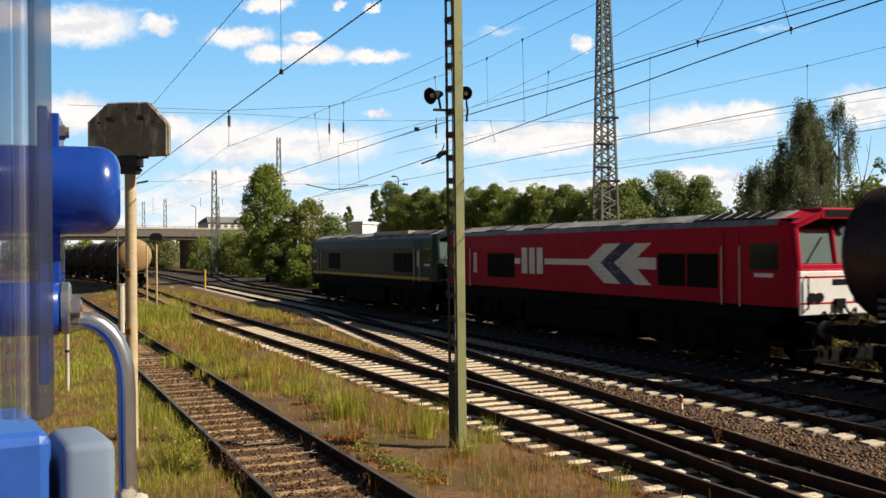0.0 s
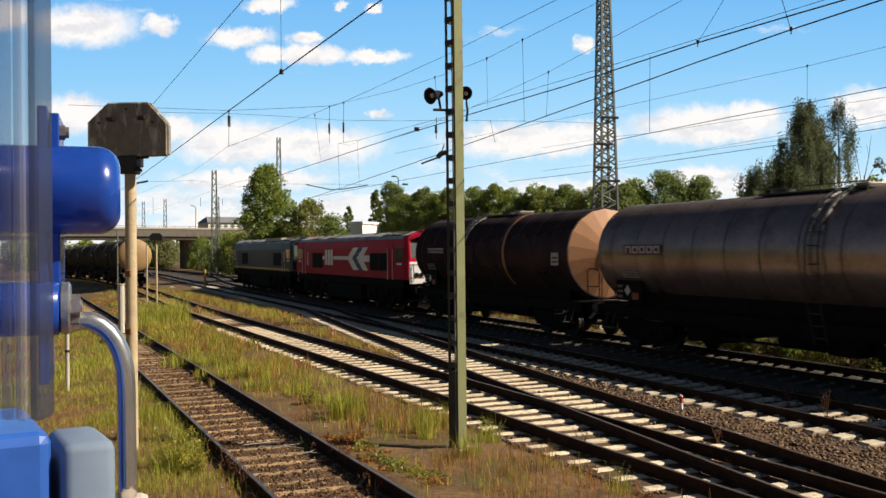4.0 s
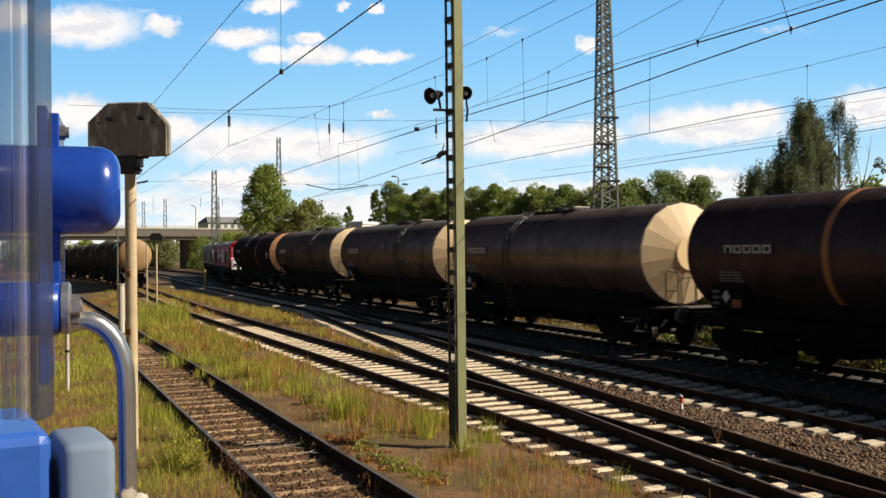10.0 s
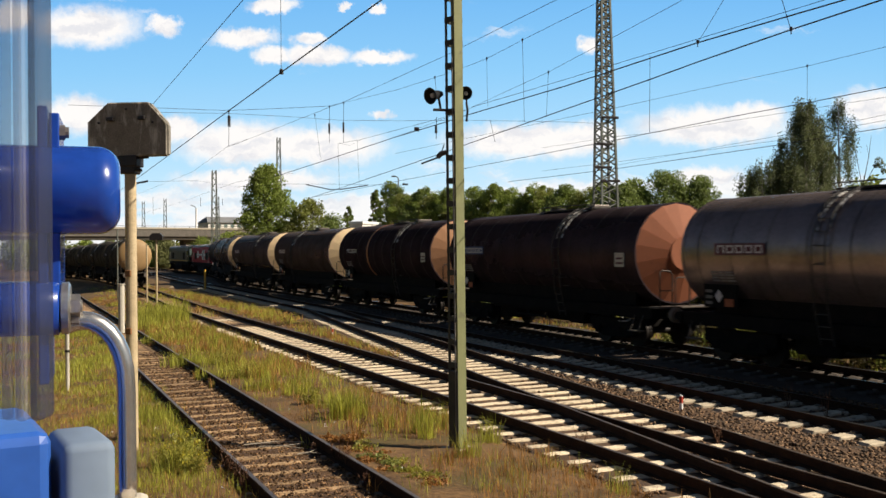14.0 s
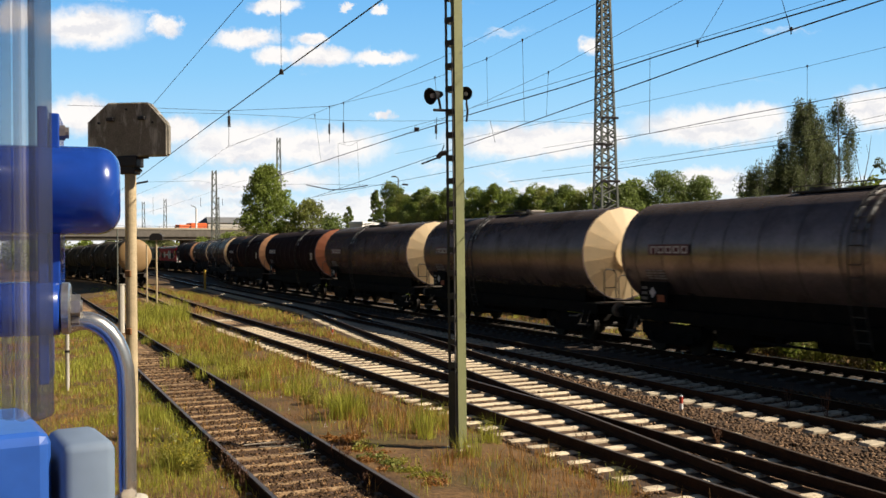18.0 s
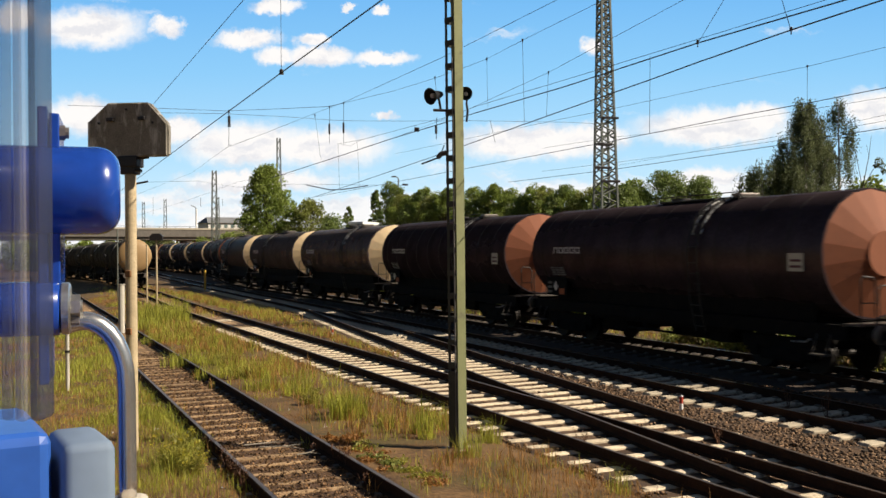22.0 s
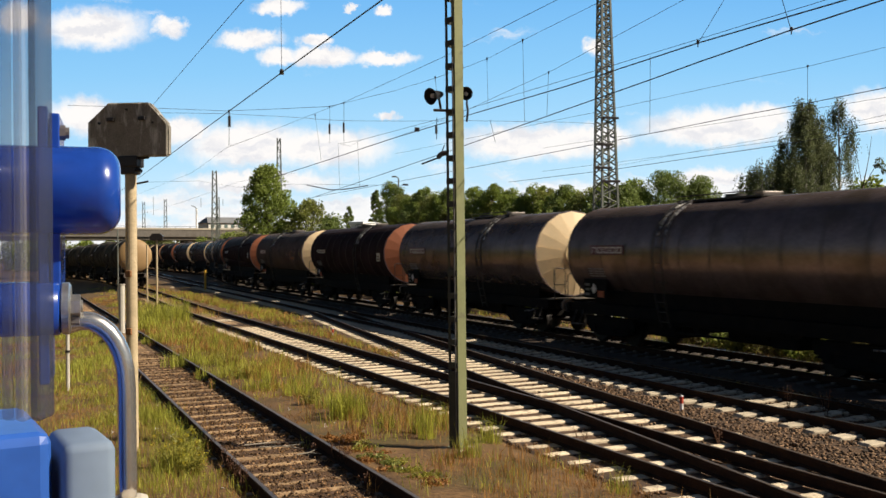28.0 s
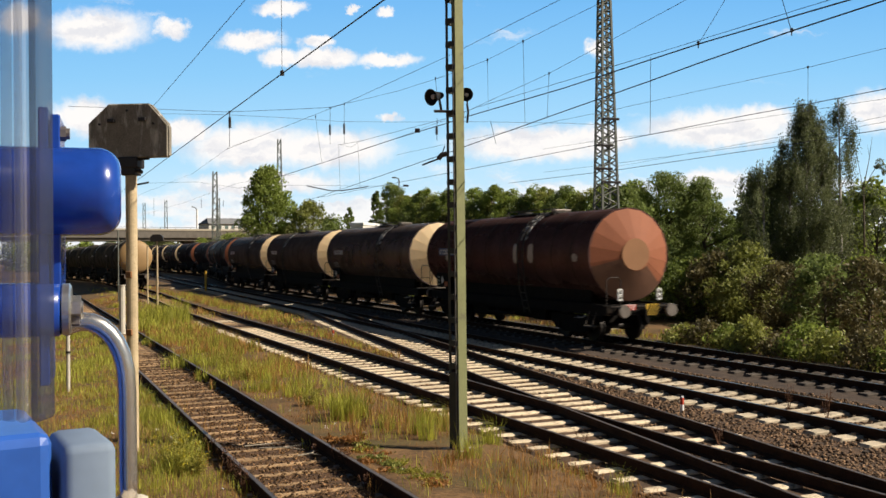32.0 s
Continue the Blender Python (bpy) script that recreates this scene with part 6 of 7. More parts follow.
birch(16.0, 44.4, [(1.8, 1.2), (5.5, 1.2), (7.4, 0.85), (8.6, 0.35)], 104, 1250, "dark leafy birch beside the tall one")
birch(14.65, 44, [(1.6, 1.3), (5.0, 1.35), (6.4, 1.1), (7.6, 0.45)], 98, 1050, "low birch with a loose feathery crown", (0.5, 1.2))
tree(21.6, 48, 5.2, 3.6, 99, "leaf_birch", "bark", "sparse tree at the edge of the thicket", low=0.1, count=60, clump=0.4, per=44, size=0.07)
bare = thing("bare_tree", "thin half-dead tree with bare branches", "tree", pose(20.15, 46, 0))
part("trunk", limb_mesh([((0, 0, -0.1), (0, 0, 6.1), 0.06, 0.03)], M["bark"]), None, bare)
for a, b, r0, r1 in (((0, 0, 6.1), (0.28, 0, 7.4), 0.024, 0.015), ((0.28, 0, 7.4), (0.46, 0.05, 8.5), 0.015, 0.006), ((-0.02, 0, 6.0), (-0.16, 0.05, 6.9), 0.018, 0.012), ((-0.16, 0.05, 6.9), (-0.33, 0.05, 7.95), 0.012, 0.005),
                     ((0.02, 0, 6.0), (0.45, 0.1, 6.75), 0.020, 0.014), ((0.45, 0.1, 6.75), (0.85, 0.1, 7.35), 0.014, 0.006), ((0.31, 0, 7.5), (0.20, 0, 8.1), 0.008, 0.004)):
    part("branch", limb_mesh([(a, b, r0, r1)], M["bark"], "branch"), None, bare)
part("crown", leaves_mesh("crown", [(0.85, 0.1, 7.3, 0.22), (0.98, 0.1, 7.05, 0.2), (0.72, 0.1, 7.1, 0.16), (1.05, 0.1, 6.8, 0.15), (0.3, 0, 5.9, 0.4), (-0.3, 0, 5.8, 0.4), (0.9, 0, 5.8, 0.4)], 60, 0.05, M["leaf_birch"], 77, 0.5), None, bare)
tree(24.2, 47, 6.6, 3.4, 100, "leaf_dark", "bark", "dark green tree at the edge of the thicket", low=0.05, count=70, clump=0.42, per=60, size=0.075)
for k in range(16):
    f = k / 15
    x, y = 6.5 + 22 * f + r.uniform(-.8, .8), 47 - 17 * f + r.uniform(-2, 2)
    tree(x, y, 2.7 + r.uniform(-.4, .6), 4.2, 120 + k, ("leaf_brown", "leaf_olive", "leaf_dark", "leaf")[k % 4], low=0.0, count=50, clump=0.5, per=60, size=0.09, top=0.4, label="overgrown bush behind the freight track", name="bush", category="bush")
for k in range(13):
    s, o = 1 + 2.6 * k + r.uniform(-.6, .6), 27.2 + r.uniform(-.3, .6)
    x, y = place(s, o)
    tree(x, y, 2.5 + r.uniform(-.4, .5), 3.2, 140 + k, ("leaf_olive", "leaf_brown", "leaf_dark", "leaf_brown")[k % 4], low=0.0, count=44, clump=0.46, per=56, size=0.08, top=0.45, label="tall overgrown bramble bush beside the freight track", name="bush", category="bush")
for k in range(36):
    s = 1 + 0.74 * k + r.uniform(-.35, .35)
    o = 20.75 + r.uniform(-.35, .8)
    x, y = place(s, o)
    tree(x, y, 0.72 + r.uniform(-.3, .35), 1.3 + r.uniform(-.3, .5), 160 + k, ("bramble", "bramble", "leaf_olive", "leaf", "leaf_brown")[k % 5], low=0.0, count=24, clump=0.34, per=22, size=0.075, top=0.45, label="bright green bramble bush at the ballast edge", name="bush", category="bush")
for k in range(30):
    s, o = 36 + 2.4 * k + r.uniform(-.5, .5), 23.6 + r.uniform(-.4, .8)
    x, y = place(s, o + slew(s))
    tree(x, y, 2.4 + r.uniform(-.5, .9), 3.2, 200 + k, ("leaf_olive", "leaf", "leaf_dark")[k % 3], low=0.0, count=28, clump=0.45, per=30, size=0.12, top=0.35, label="green bush along the freight track", name="bush", category="bush")


# ---------------------------------------------------------------- the blue locomotive beside the camera
own = thing("shunting_locomotive", "blue shunting locomotive side with fittings and a chrome hand rail", "locomotive", pose(0, 0, 0, 0, 0, 18.5))
V = 1.37
part("side_wall", box(-0.34, -0.24, -8.0, V + 0.1, 1.1, 3.9, 0.01), M["blue"], own)
part("body", box(-2.90, -0.345, -8.0, V + 0.1, 1.1, 3.88, 0.05), M["blue"], own)
part("roof", box(-2.75, -0.40, -7.9, V, 3.885, 4.02, 0.05), M["roof_grey"], own)
part("underframe", box(-2.85, -0.36, -8.0, V, 0.72, 1.09, 0.02), M["black"], own)
for yy in (-6.4, -4.2, -1.4, 0.6):
    part("wheelset", rod((-2.38, yy, 0.40), (-0.86, yy, 0.40), 0.46, 24), M["wheel"], own)


def spin_x(rows, cy, cz, n=40):
    """A body of revolution round an axis along x, from rows of (x, radius)."""
    bm = bmesh.new()
    rings = [[bm.verts.new((x, cy + r * math.sin(k * math.tau / n), cz + r * math.cos(k * math.tau / n))) for k in range(n)] for x, r in rows]
    for a, b in zip(rings, rings[1:]):
        for k in range(n):
            bm.faces.new((a[k], a[(k + 1) % n], b[(k + 1) % n], b[k]))
    bm.faces.new(rings[0])
    bm.faces.new(rings[-1][::-1])
    bmesh.ops.recalc_face_normals(bm, faces=bm.faces)
    return bm


R0, CAP = 0.0588, 0.029
dome = [(-0.25, R0), (-0.0300, R0)] + [(-0.0300 + CAP * math.sin(a), R0 - CAP + CAP * math.cos(a)) for a in np.linspace(0.15, math.pi / 2, 9)] + [(-0.002, 0.012)]
part("lamp_housing", spin_x(dome, V, 3.1555, 56), M["blue"], own, "glossy blue domed cylinder", smooth=True)
flange = part("flange_plate", box(-0.0895, -0.0770, V - 0.01, V + 0.10, 2.966, 3.257, 0.002), M["blue"], own)
part("stud", rod((-0.079, V, 3.2324), (-0.070, V, 3.2324), 0.0100, 6), M["stud"], flange)
part("stud_end", rod((-0.071, V, 3.2324), (-0.0655, V, 3.2324), 0.0075, 12), M["stud"], flange)
part("rear_plate", box(-0.104, -0.0915, V - 0.012, V + 0.10, 2.90, 3.266, 0.002), M["blue"], own)
boss = part("boss", spin_x([(-0.20, 0.036), (-0.080, 0.036), (-0.0775, 0.033)], V, 2.999), M["blue"], own, smooth=True)
part("washer", spin_x([(-0.0775, 0.031), (-0.0755, 0.0345), (-0.067, 0.0345), (-0.0645, 0.031)], V, 2.999), M["zinc"], boss, "zinc-plated washer")
part("nut", rod((-0.0645, V - 0.012, 3.002), (-0.0525, V - 0.012, 3.002), 0.0158, 6), M["zinc"], boss, "zinc-plated hexagon nut")
part("bolt_end", rod((-0.0525, V - 0.012, 3.002), (-0.0500, V - 0.012, 3.002), 0.0080, 14), M["zinc"], boss)
part("lower_nut", rod((-0.0645, V - 0.008, 2.985), (-0.0545, V - 0.008, 2.985), 0.010, 6), M["stud"], boss)
ctrl = [(-0.076, 2.9745), (-0.064, 2.9790), (-0.052, 2.9820), (-0.040, 2.9805), (-0.028, 2.9745), (-0.0175, 2.9650), (-0.0090, 2.9525), (-0.0020, 2.9360), (0.0025, 2.915), (0.0042, 2.885), (0.0046, 2.80), (0.0046, 2.735)]
pts = []
for i in range(len(ctrl) - 1):
    for f in (0.0, 0.5):
        pts.append((ctrl[i][0] + (ctrl[i + 1][0] - ctrl[i][0]) * f, V, ctrl[i][1] + (ctrl[i + 1][1] - ctrl[i][1]) * f))
part("hand_rail", tube(pts + [(ctrl[-1][0], V, ctrl[-1][1])], 0.0124, 24), M["chrome"], own, "chrome bent hand rail", smooth=True)
part("rail_foot", box(-0.020, 0.034, V - 0.03, V + 0.03, 2.69, 2.7415, 0.012), M["foot_cream"], own, "pale cream rail foot")
turn = pose(-0.079, 1.035, 0, 0, 0, 12)
part("ledge", box(-0.30, 0.012, 0.0, 0.20, 2.30, 2.892, 0.012, None, turn), M["blue_lit"], own, "blue painted ledge")
part("ledge_cover", box(0.020, 0.072, -0.01, 0.10, 2.30, 2.8790, 0.010, None, turn), M["blue_pale"], own, "pale blue-grey cover", smooth=True)
screen = thing("wind_screen", "clear acrylic wind screen with a grey edge strip", "wind screen", pose(0, 0, 0))
part("pane", box(-0.60, -0.272, 0.60, 0.606, 2.966, 3.62), M["acrylic"], screen)
part("edge_strip", box(-0.274, -0.2645, 0.592, 0.607, 2.966, 3.62, 0.003), M["acrylic"], screen)
part("edge_bead", box(-0.2640, -0.2560, 0.588, 0.607, 2.966, 3.62, 0.003), M["acrylic_edge"], screen)
part("edge_trim", box(-0.2555, -0.2475, 0.590, 0.612, 2.966, 3.62, 0.003), M["trim_dark"], screen)


# ---------------------------------------------------------------- small things on the ground
def field_stone(x, y, w, d, h, seed, material, label, name="stone", category="stone"):
    bm = bmesh.new()
    bmesh.ops.create_icosphere(bm, subdivisions=2, radius=1.0)
    for v in bm.verts:
        k = 1 + 0.28 * noise.noise(v.co * 1.6 + Vector((seed, 0, 0)))
        v.co = Vector((v.co.x * w * k, v.co.y * d * k, max(-0.3, v.co.z) * h * k))
    ob = new(name, finish(bm, name, material))
    ob.matrix_basis = pose(x, y, ground_z(x, y) - 0.07, 0, 0, seed * 47)
    return tagged(ob, label, category, group="loose stones in the grass")


for k, (x, y, w) in enumerate(((-11.05, 43.2, 0.30), (-10.55, 42.5, 0.28), (-7.15, 22.45, 0.06), (-3.81, 15.0, 0.07), (-6.9, 21.0, 0.05), (-2.2, 17.0, 0.05), (-25.8, 91.3, 0.30))):
    field_stone(x, y, w, w * 0.7, w * 0.5, k + 1, M["pale"], "pale rounded stone lying in the grass")
stick_bits = ((-2.75, 15.35, 0.9, 12), (-2.55, 15.0, 0.75, -12), (-2.05, 14.5, 0.35, 5))
for k, (x, y, ln, yaw) in enumerate(stick_bits):
    t = thing("dry_branch", "dry grey branch lying across the siding", "branch", pose(x, y, ground_z(x, y) + 0.03, 0, 0, yaw), group="dry branches on the siding")
    bm = rod((-ln / 2, 0, 0), (0, 0.03, 0.02), 0.010, 6, r2=0.008)
    rod((0, 0.03, 0.02), (ln / 2, -0.04, 0.01), 0.008, 6, bm, r2=0.004)
    part("stick", bm, M["dry_wood"], t)
    bm = rod((0, 0.03, 0.02), (ln * 0.3, 0.22, 0.03), 0.005, 5, r2=0.003)
    rod((-ln * 0.2, 0.01, 0.01), (ln * 0.02, -0.2, 0.03), 0.004, 5, bm, r2=0.002)
    part("twig", bm, M["dry_wood"], t)


def herb(x, y, h, w, seed, leaf, label, flowers=0):
    """A single weed: thin stems, narrow leaves and small flower heads."""
    g = random.Random(seed)
    t = thing("weed", label, "weed", pose(x, y, ground_z(x, y) - 0.09), group="weeds beside the siding")
    stems, clumps, tops = [], [], []
    for k in range(22):
        a, q = g.uniform(0, math.tau), w * g.uniform(0.2, 1.0)
        tip = (q * math.cos(a), q * math.sin(a), h * g.uniform(0.55, 1.0))
        stems.append(((q * 0.2 * math.cos(a), q * 0.2 * math.sin(a), 0), tip, 0.005, 0.002))
        for f in (0.35, 0.6, 0.85, 1.0):
            clumps.append((tip[0] * f, tip[1] * f, tip[2] * f, 0.07))
        tops.append((*tip, 0.035))
    tagged(part("stem", limb_mesh(stems, M[leaf], "stem"), None, t), kind="stuff")
    part("foliage", leaves_mesh("foliage", clumps, 9, 0.022, M[leaf], seed), None, t)
    if flowers:
        for k, p in enumerate(tops):
            part("flower", leaves_mesh("flower", [p], flowers, 0.012, M["flower"], seed + k), None, t, "small yellow flower head")


herb(-3.85, 13.75, 0.62, 0.34, 1, "herb", "bushy yellow-flowering weed beside the siding", 14)
herb(-3.55, 13.35, 0.42, 0.25, 2, "herb", "bushy yellow-flowering weed beside the siding", 8)
herb(-2.05, 18.4, 0.40, 0.2, 3, "herb", "leafy green weed beside the siding rail")
for k, (x, y, h, w) in enumerate(((-2.75, 19.6, 0.4, 0.25), (-6.2, 27.0, 0.5, 0.4), (-5.0, 24.0, 0.45, 0.35), (-1.02, 17.0, 0.28, 0.16))):
    herb(x, y, h, w, 70 + k, "herb", "upright leafy bright green weed in the grass strip")


def dry_weed(x, y, h, seed):
    """A dead weed: a few thin brown stems with hardly a leaf."""
    g = random.Random(seed)
    t = thing("dry_weed", "thin dead brown weed growing out of the ballast", "weed", pose(x, y, ground_z(x, y) - 0.08), group="dead weeds in the ballast")
    for k in range(7):
        a, q = g.uniform(0, math.tau), h * g.uniform(0.05, 0.35)
        tip = (q * math.cos(a), q * math.sin(a), h * g.uniform(0.6, 1.0))
        part("stem", rod((0, 0, 0), tip, 0.006, 5, r2=0.003), M["dry_stalk"], t)
    tagged(part("seed_heads", leaves_mesh("seed_heads", [(0, 0, h * f, h * 0.16) for f in (0.5, 0.65, 0.8)], 12, 0.016, M["dry_stalk"], seed), None, t), kind="stuff")


for k, (x, y, h) in enumerate(((6.71, 18.76, 0.60), (6.86, 17.27, 0.72), (4.38, 15.36, 0.40), (2.12, 15.05, 0.46), (-1.43, 16.8, 0.35), (-1.50, 13.95, 0.42), (-1.62, 14.2, 0.35), (-1.38, 13.7, 0.38), (-2.02, 14.8, 0.25), (-1.05, 12.6, 0.30), (-2.92, 13.2, 0.36), (-2.80, 12.85, 0.40), (-3.05, 13.5, 0.34), (-3.22, 14.0, 0.36), (-3.38, 14.4, 0.30), (-3.6, 14.9, 0.33), (-3.8, 15.3, 0.30), (-2.62, 12.4, 0.38))):
    dry_weed(x, y, h, 110 + k)
g = random.Random(66)
for k in range(30):
    f = k / 29
    x, y = -1.86 + 1.65 * f + g.uniform(-.14, .26), 15.9 - 3.4 * f + g.uniform(-.25, .25)
    leaf = g.choice(("weed_red", "weed_red", "herb")) if f < 0.35 else g.choice(("herb", "leaf_olive", "weed_red", "herb"))
    herb(x, y, g.uniform(0.07, 0.15), g.uniform(0.14, 0.26), 20 + k, leaf, "low rusty orange weed along the siding rail" if leaf == "weed_red" else "low yellow-green weed along the siding rail")



# ---------------------------------------------------------------- grass, weeds and loose stones
def blades(name, spots, material, label, category):
    """Grass: spots of (x, y, radius, count, height)."""
    g = np.random.default_rng(len(spots) + 5)
    xs, ys, hs = [], [], []
    for x, y, rad, k, h in spots:
        a, q = g.uniform(0, math.tau, k), rad * np.sqrt(g.uniform(0, 1, k))
        xs.append(x + q * np.cos(a))
        ys.append(y + q * np.sin(a))
        hs.append(h * g.uniform(0.35, 1.15, k))
    x, y, h = np.concatenate(xs), np.concatenate(ys), np.concatenate(hs)
    k = len(x)
    z = np.array([ground_z(a, b) for a, b in zip(x, y)]) - 0.09
    yaw, lean = g.uniform(0, math.tau, k), g.uniform(0.0, 0.45, k)
    wid = g.uniform(0.0025, 0.006, k) * np.clip(y / 14, 1, 3)
    la = g.uniform(0, math.tau, k)
    base = np.stack([x, y, z], 1)
    side = np.stack([np.cos(yaw) * wid, np.sin(yaw) * wid, np.zeros(k)], 1)
    mid = base + np.stack([np.cos(la) * lean * h * 0.25, np.sin(la) * lean * h * 0.25, h * 0.55], 1)
    tip = base + np.stack([np.cos(la) * lean * h, np.sin(la) * lean * h, h * (1 - lean * 0.3)], 1)
    v = np.stack([base - side, base + side, mid + side * 0.8, mid - side * 0.8, tip], 1).reshape(-1, 3)
    i = np.arange(k)[:, None] * 5
    quads, tris = i + np.array([[0, 1, 2, 3]]), i + np.array([[3, 2, 4]])
    loops = np.concatenate([quads, tris], 1).ravel()
    me = bpy.data.meshes.new(name)
    me.vertices.add(len(v))
    me.vertices.foreach_set("co", v.ravel())
    me.loops.add(len(loops))
    me.loops.foreach_set("vertex_index", loops.astype(np.int32))
    me.polygons.add(2 * k)
    starts = (np.arange(k)[:, None] * 7 + np.array([[0, 4]])).ravel()
    me.polygons.foreach_set("loop_start", starts.astype(np.int32))
    me.update(calc_edges=True)
    me.materials.append(material)
    return tagged(new(name, me), label, category, kind="stuff")


g = random.Random(31)
green, dry, red = [], [], []
for k in range(900):
    s, o = g.uniform(-12, 7), g.choice((g.uniform(-9, 2.3), g.uniform(4.4, 7.0)))
    x, y = place(s, o)
    if math.hypot(x, y) > 3.0:
        (green if g.random() < 0.5 else dry).append((x, y, 0.35, 14, 0.25))
for k in range(15000):
    s = 7 + 75 * g.random() ** 1.6
    o = g.choice((g.uniform(-9, 2.5), g.uniform(-4, 2.5), g.uniform(4.3, 7.1)))
    x, y = place(s, o)
    f = noise.noise(Vector((x * 0.45, y * 0.45, 4.0)))
    near_b = 0.35 if 6.4 < o else 1.0
    bare = 4.3 < o and s < 20
    if 4.3 < o and noise.noise(Vector((x * 0.7, y * 0.7, 12.0))) + g.uniform(-0.15, 0.15) > 0.10:
        continue
    h = 0.16 + 0.22 * max(0.0, f + 0.25) + 0.05 * g.random()
    if bare:
        h *= 0.7
        if g.random() < 0.45:
            continue
    if f + g.uniform(-0.25, 0.25) > (0.36 if 4.3 < o else 0.0) and g.random() < near_b:
        green.append((x, y, 0.24, 16, h * 1.15))
    elif g.random() < near_b * 0.8:
        dry.append((x, y, 0.30, 12, h))
for x, y, rad, k, h in ((0.35, 14.4, 0.2, 120, 0.6), (0.7, 15.6, 0.22, 120, 0.55), (-2.3, 19.2, 0.3, 200, 0.5), (-3.2, 21.0, 0.35, 240, 0.5), (-0.1, 17.6, 0.3, 160, 0.4), (2.2, 12.2, 0.15, 60, 0.5)):
    green.append((x, y, rad, k, h))
for x, y, rad, k, h in ((-1.88, 17.8, 0.26, 330, 0.78), (-1.62, 18.0, 0.22, 200, 0.66), (-0.42, 16.4, 0.20, 120, 0.72), (-0.30, 15.9, 0.16, 80, 0.62), (-0.02, 16.7, 0.16, 70, 0.66), (-1.02, 17.0, 0.14, 70, 0.36), (-3.83, 13.6, 0.34, 320, 0.45), (-3.95, 14.3, 0.3, 160, 0.4),
                        (-12.9, 44.5, 1.2, 900, 0.95), (-12.6, 41.5, 0.8, 400, 0.7), (-14.6, 50, 1.4, 700, 0.95), (-10.2, 35.0, 0.8, 300, 0.45), (-7.2, 27.5, 0.9, 420, 0.55), (-5.6, 24.5, 0.8, 360, 0.5), (-4.2, 22.0, 0.5, 260, 0.5)):
    green.append((x, y, rad, k, h))
for k in range(260):
    s, o = g.uniform(44, 80), g.uniform(10.4, 11.9)
    x, y = place(s, o)
    (green if g.random() < 0.6 else dry).append((x, y, 0.3, 14, 0.42))
for k in range(520):
    s, o = g.uniform(44, 100), g.choice((g.uniform(5.6, 7.3), g.uniform(9.9, 11.6), g.uniform(8.0, 9.2)))
    x, y = place(s, o)
    if noise.noise(Vector((x * 0.3, y * 0.3, 41.0))) > -0.1:
        (green if g.random() < 0.5 else dry).append((x, y, 0.35, 12, g.uniform(0.15, 0.5)))
for k in range(520):
    s, o = g.uniform(0, 48), g.choice((g.uniform(19.5, 21.2), g.uniform(20.3, 22.5)))
    x, y = place(s, o)
    (green if g.random() < 0.7 else dry).append((x, y, 0.25, 8, g.uniform(0.10, 0.26)))
for k in range(420):
    s = g.uniform(27, 52)
    x, y = place(s, g.uniform(10.1, max(10.2, 7.97 + 0.128 * s - 1.7)))
    (dry if g.random() < 0.65 else green).append((x, y, 0.28, 12, g.uniform(0.12, 0.34)))
for k in range(70):
    s, o = g.uniform(10, 60), g.choice((g.uniform(2.9, 4.0), g.uniform(2.4, 2.65), g.uniform(4.2, 4.45)))
    x, y = place(s, o)
    dry.append((x, y, 0.12, 12, 0.22))
for k in range(5200):
    s, o = g.uniform(6, 24), g.choice((g.uniform(-6, 2.5), g.uniform(4.35, 7.0), g.uniform(-3, 2.5)))
    x, y = place(s, o)
    f = noise.noise(Vector((x * 0.8, y * 0.8, 9.0)))
    if 4.3 < o and (f < 0.02 or noise.noise(Vector((x * 0.7, y * 0.7, 12.0))) > 0.05):
        continue
    (green if f > 0.05 else dry).append((x, y, 0.22, 10, 0.13 + 0.20 * max(0.0, f + 0.3)))
for k in range(5200):
    s, o = 6 + 40 * g.random() ** 1.5, g.choice((g.uniform(4.35, 7.1), g.uniform(4.5, 6.9), g.uniform(-5, 2.5)))
    x, y = place(s, o)
    f = noise.noise(Vector((x * 0.55, y * 0.55, 2.0)))
    if f + g.uniform(-0.25, 0.25) > (0.08 if 4.3 < o else -0.15):
        (dry if g.random() < 0.7 else green).append((x, y, 0.16, 7, 0.22 + 0.32 * max(0.0, f + 0.3)))
for k in range(7000):
    s, o = 6 + 20 * g.random() ** 1.3, g.uniform(-4.5, 2.5)
    x, y = place(s, o)
    f = noise.noise(Vector((x * 0.6, y * 0.6, 7.0)))
    (green if g.random() < 0.62 + f else dry).append((x, y, 0.2, 9, 0.15 + 0.20 * max(0.0, f + 0.3)))
for k in range(420):
    s, o = g.uniform(5, 13), g.uniform(5.2, 7.3)
    x, y = place(s, o)
    (red if g.random() < 0.35 else dry).append((x, y, 0.10, 8, g.uniform(0.1, 0.42)))
for x, y in ((-1.75, 15.7), (-1.65, 15.5), (-1.85, 15.9), (-1.5, 15.3), (-2.6, 17.4), (-2.9, 18.1), (-1.2, 15.1), (1.8, 12.6), (4.1, 13.9), (2.9, 17.0), (-7.1, 20.5), (-6.9, 20.7), (-6.7, 20.4), (-7.0, 20.9)):
    red.append((x, y, 0.2, 120, 0.16))
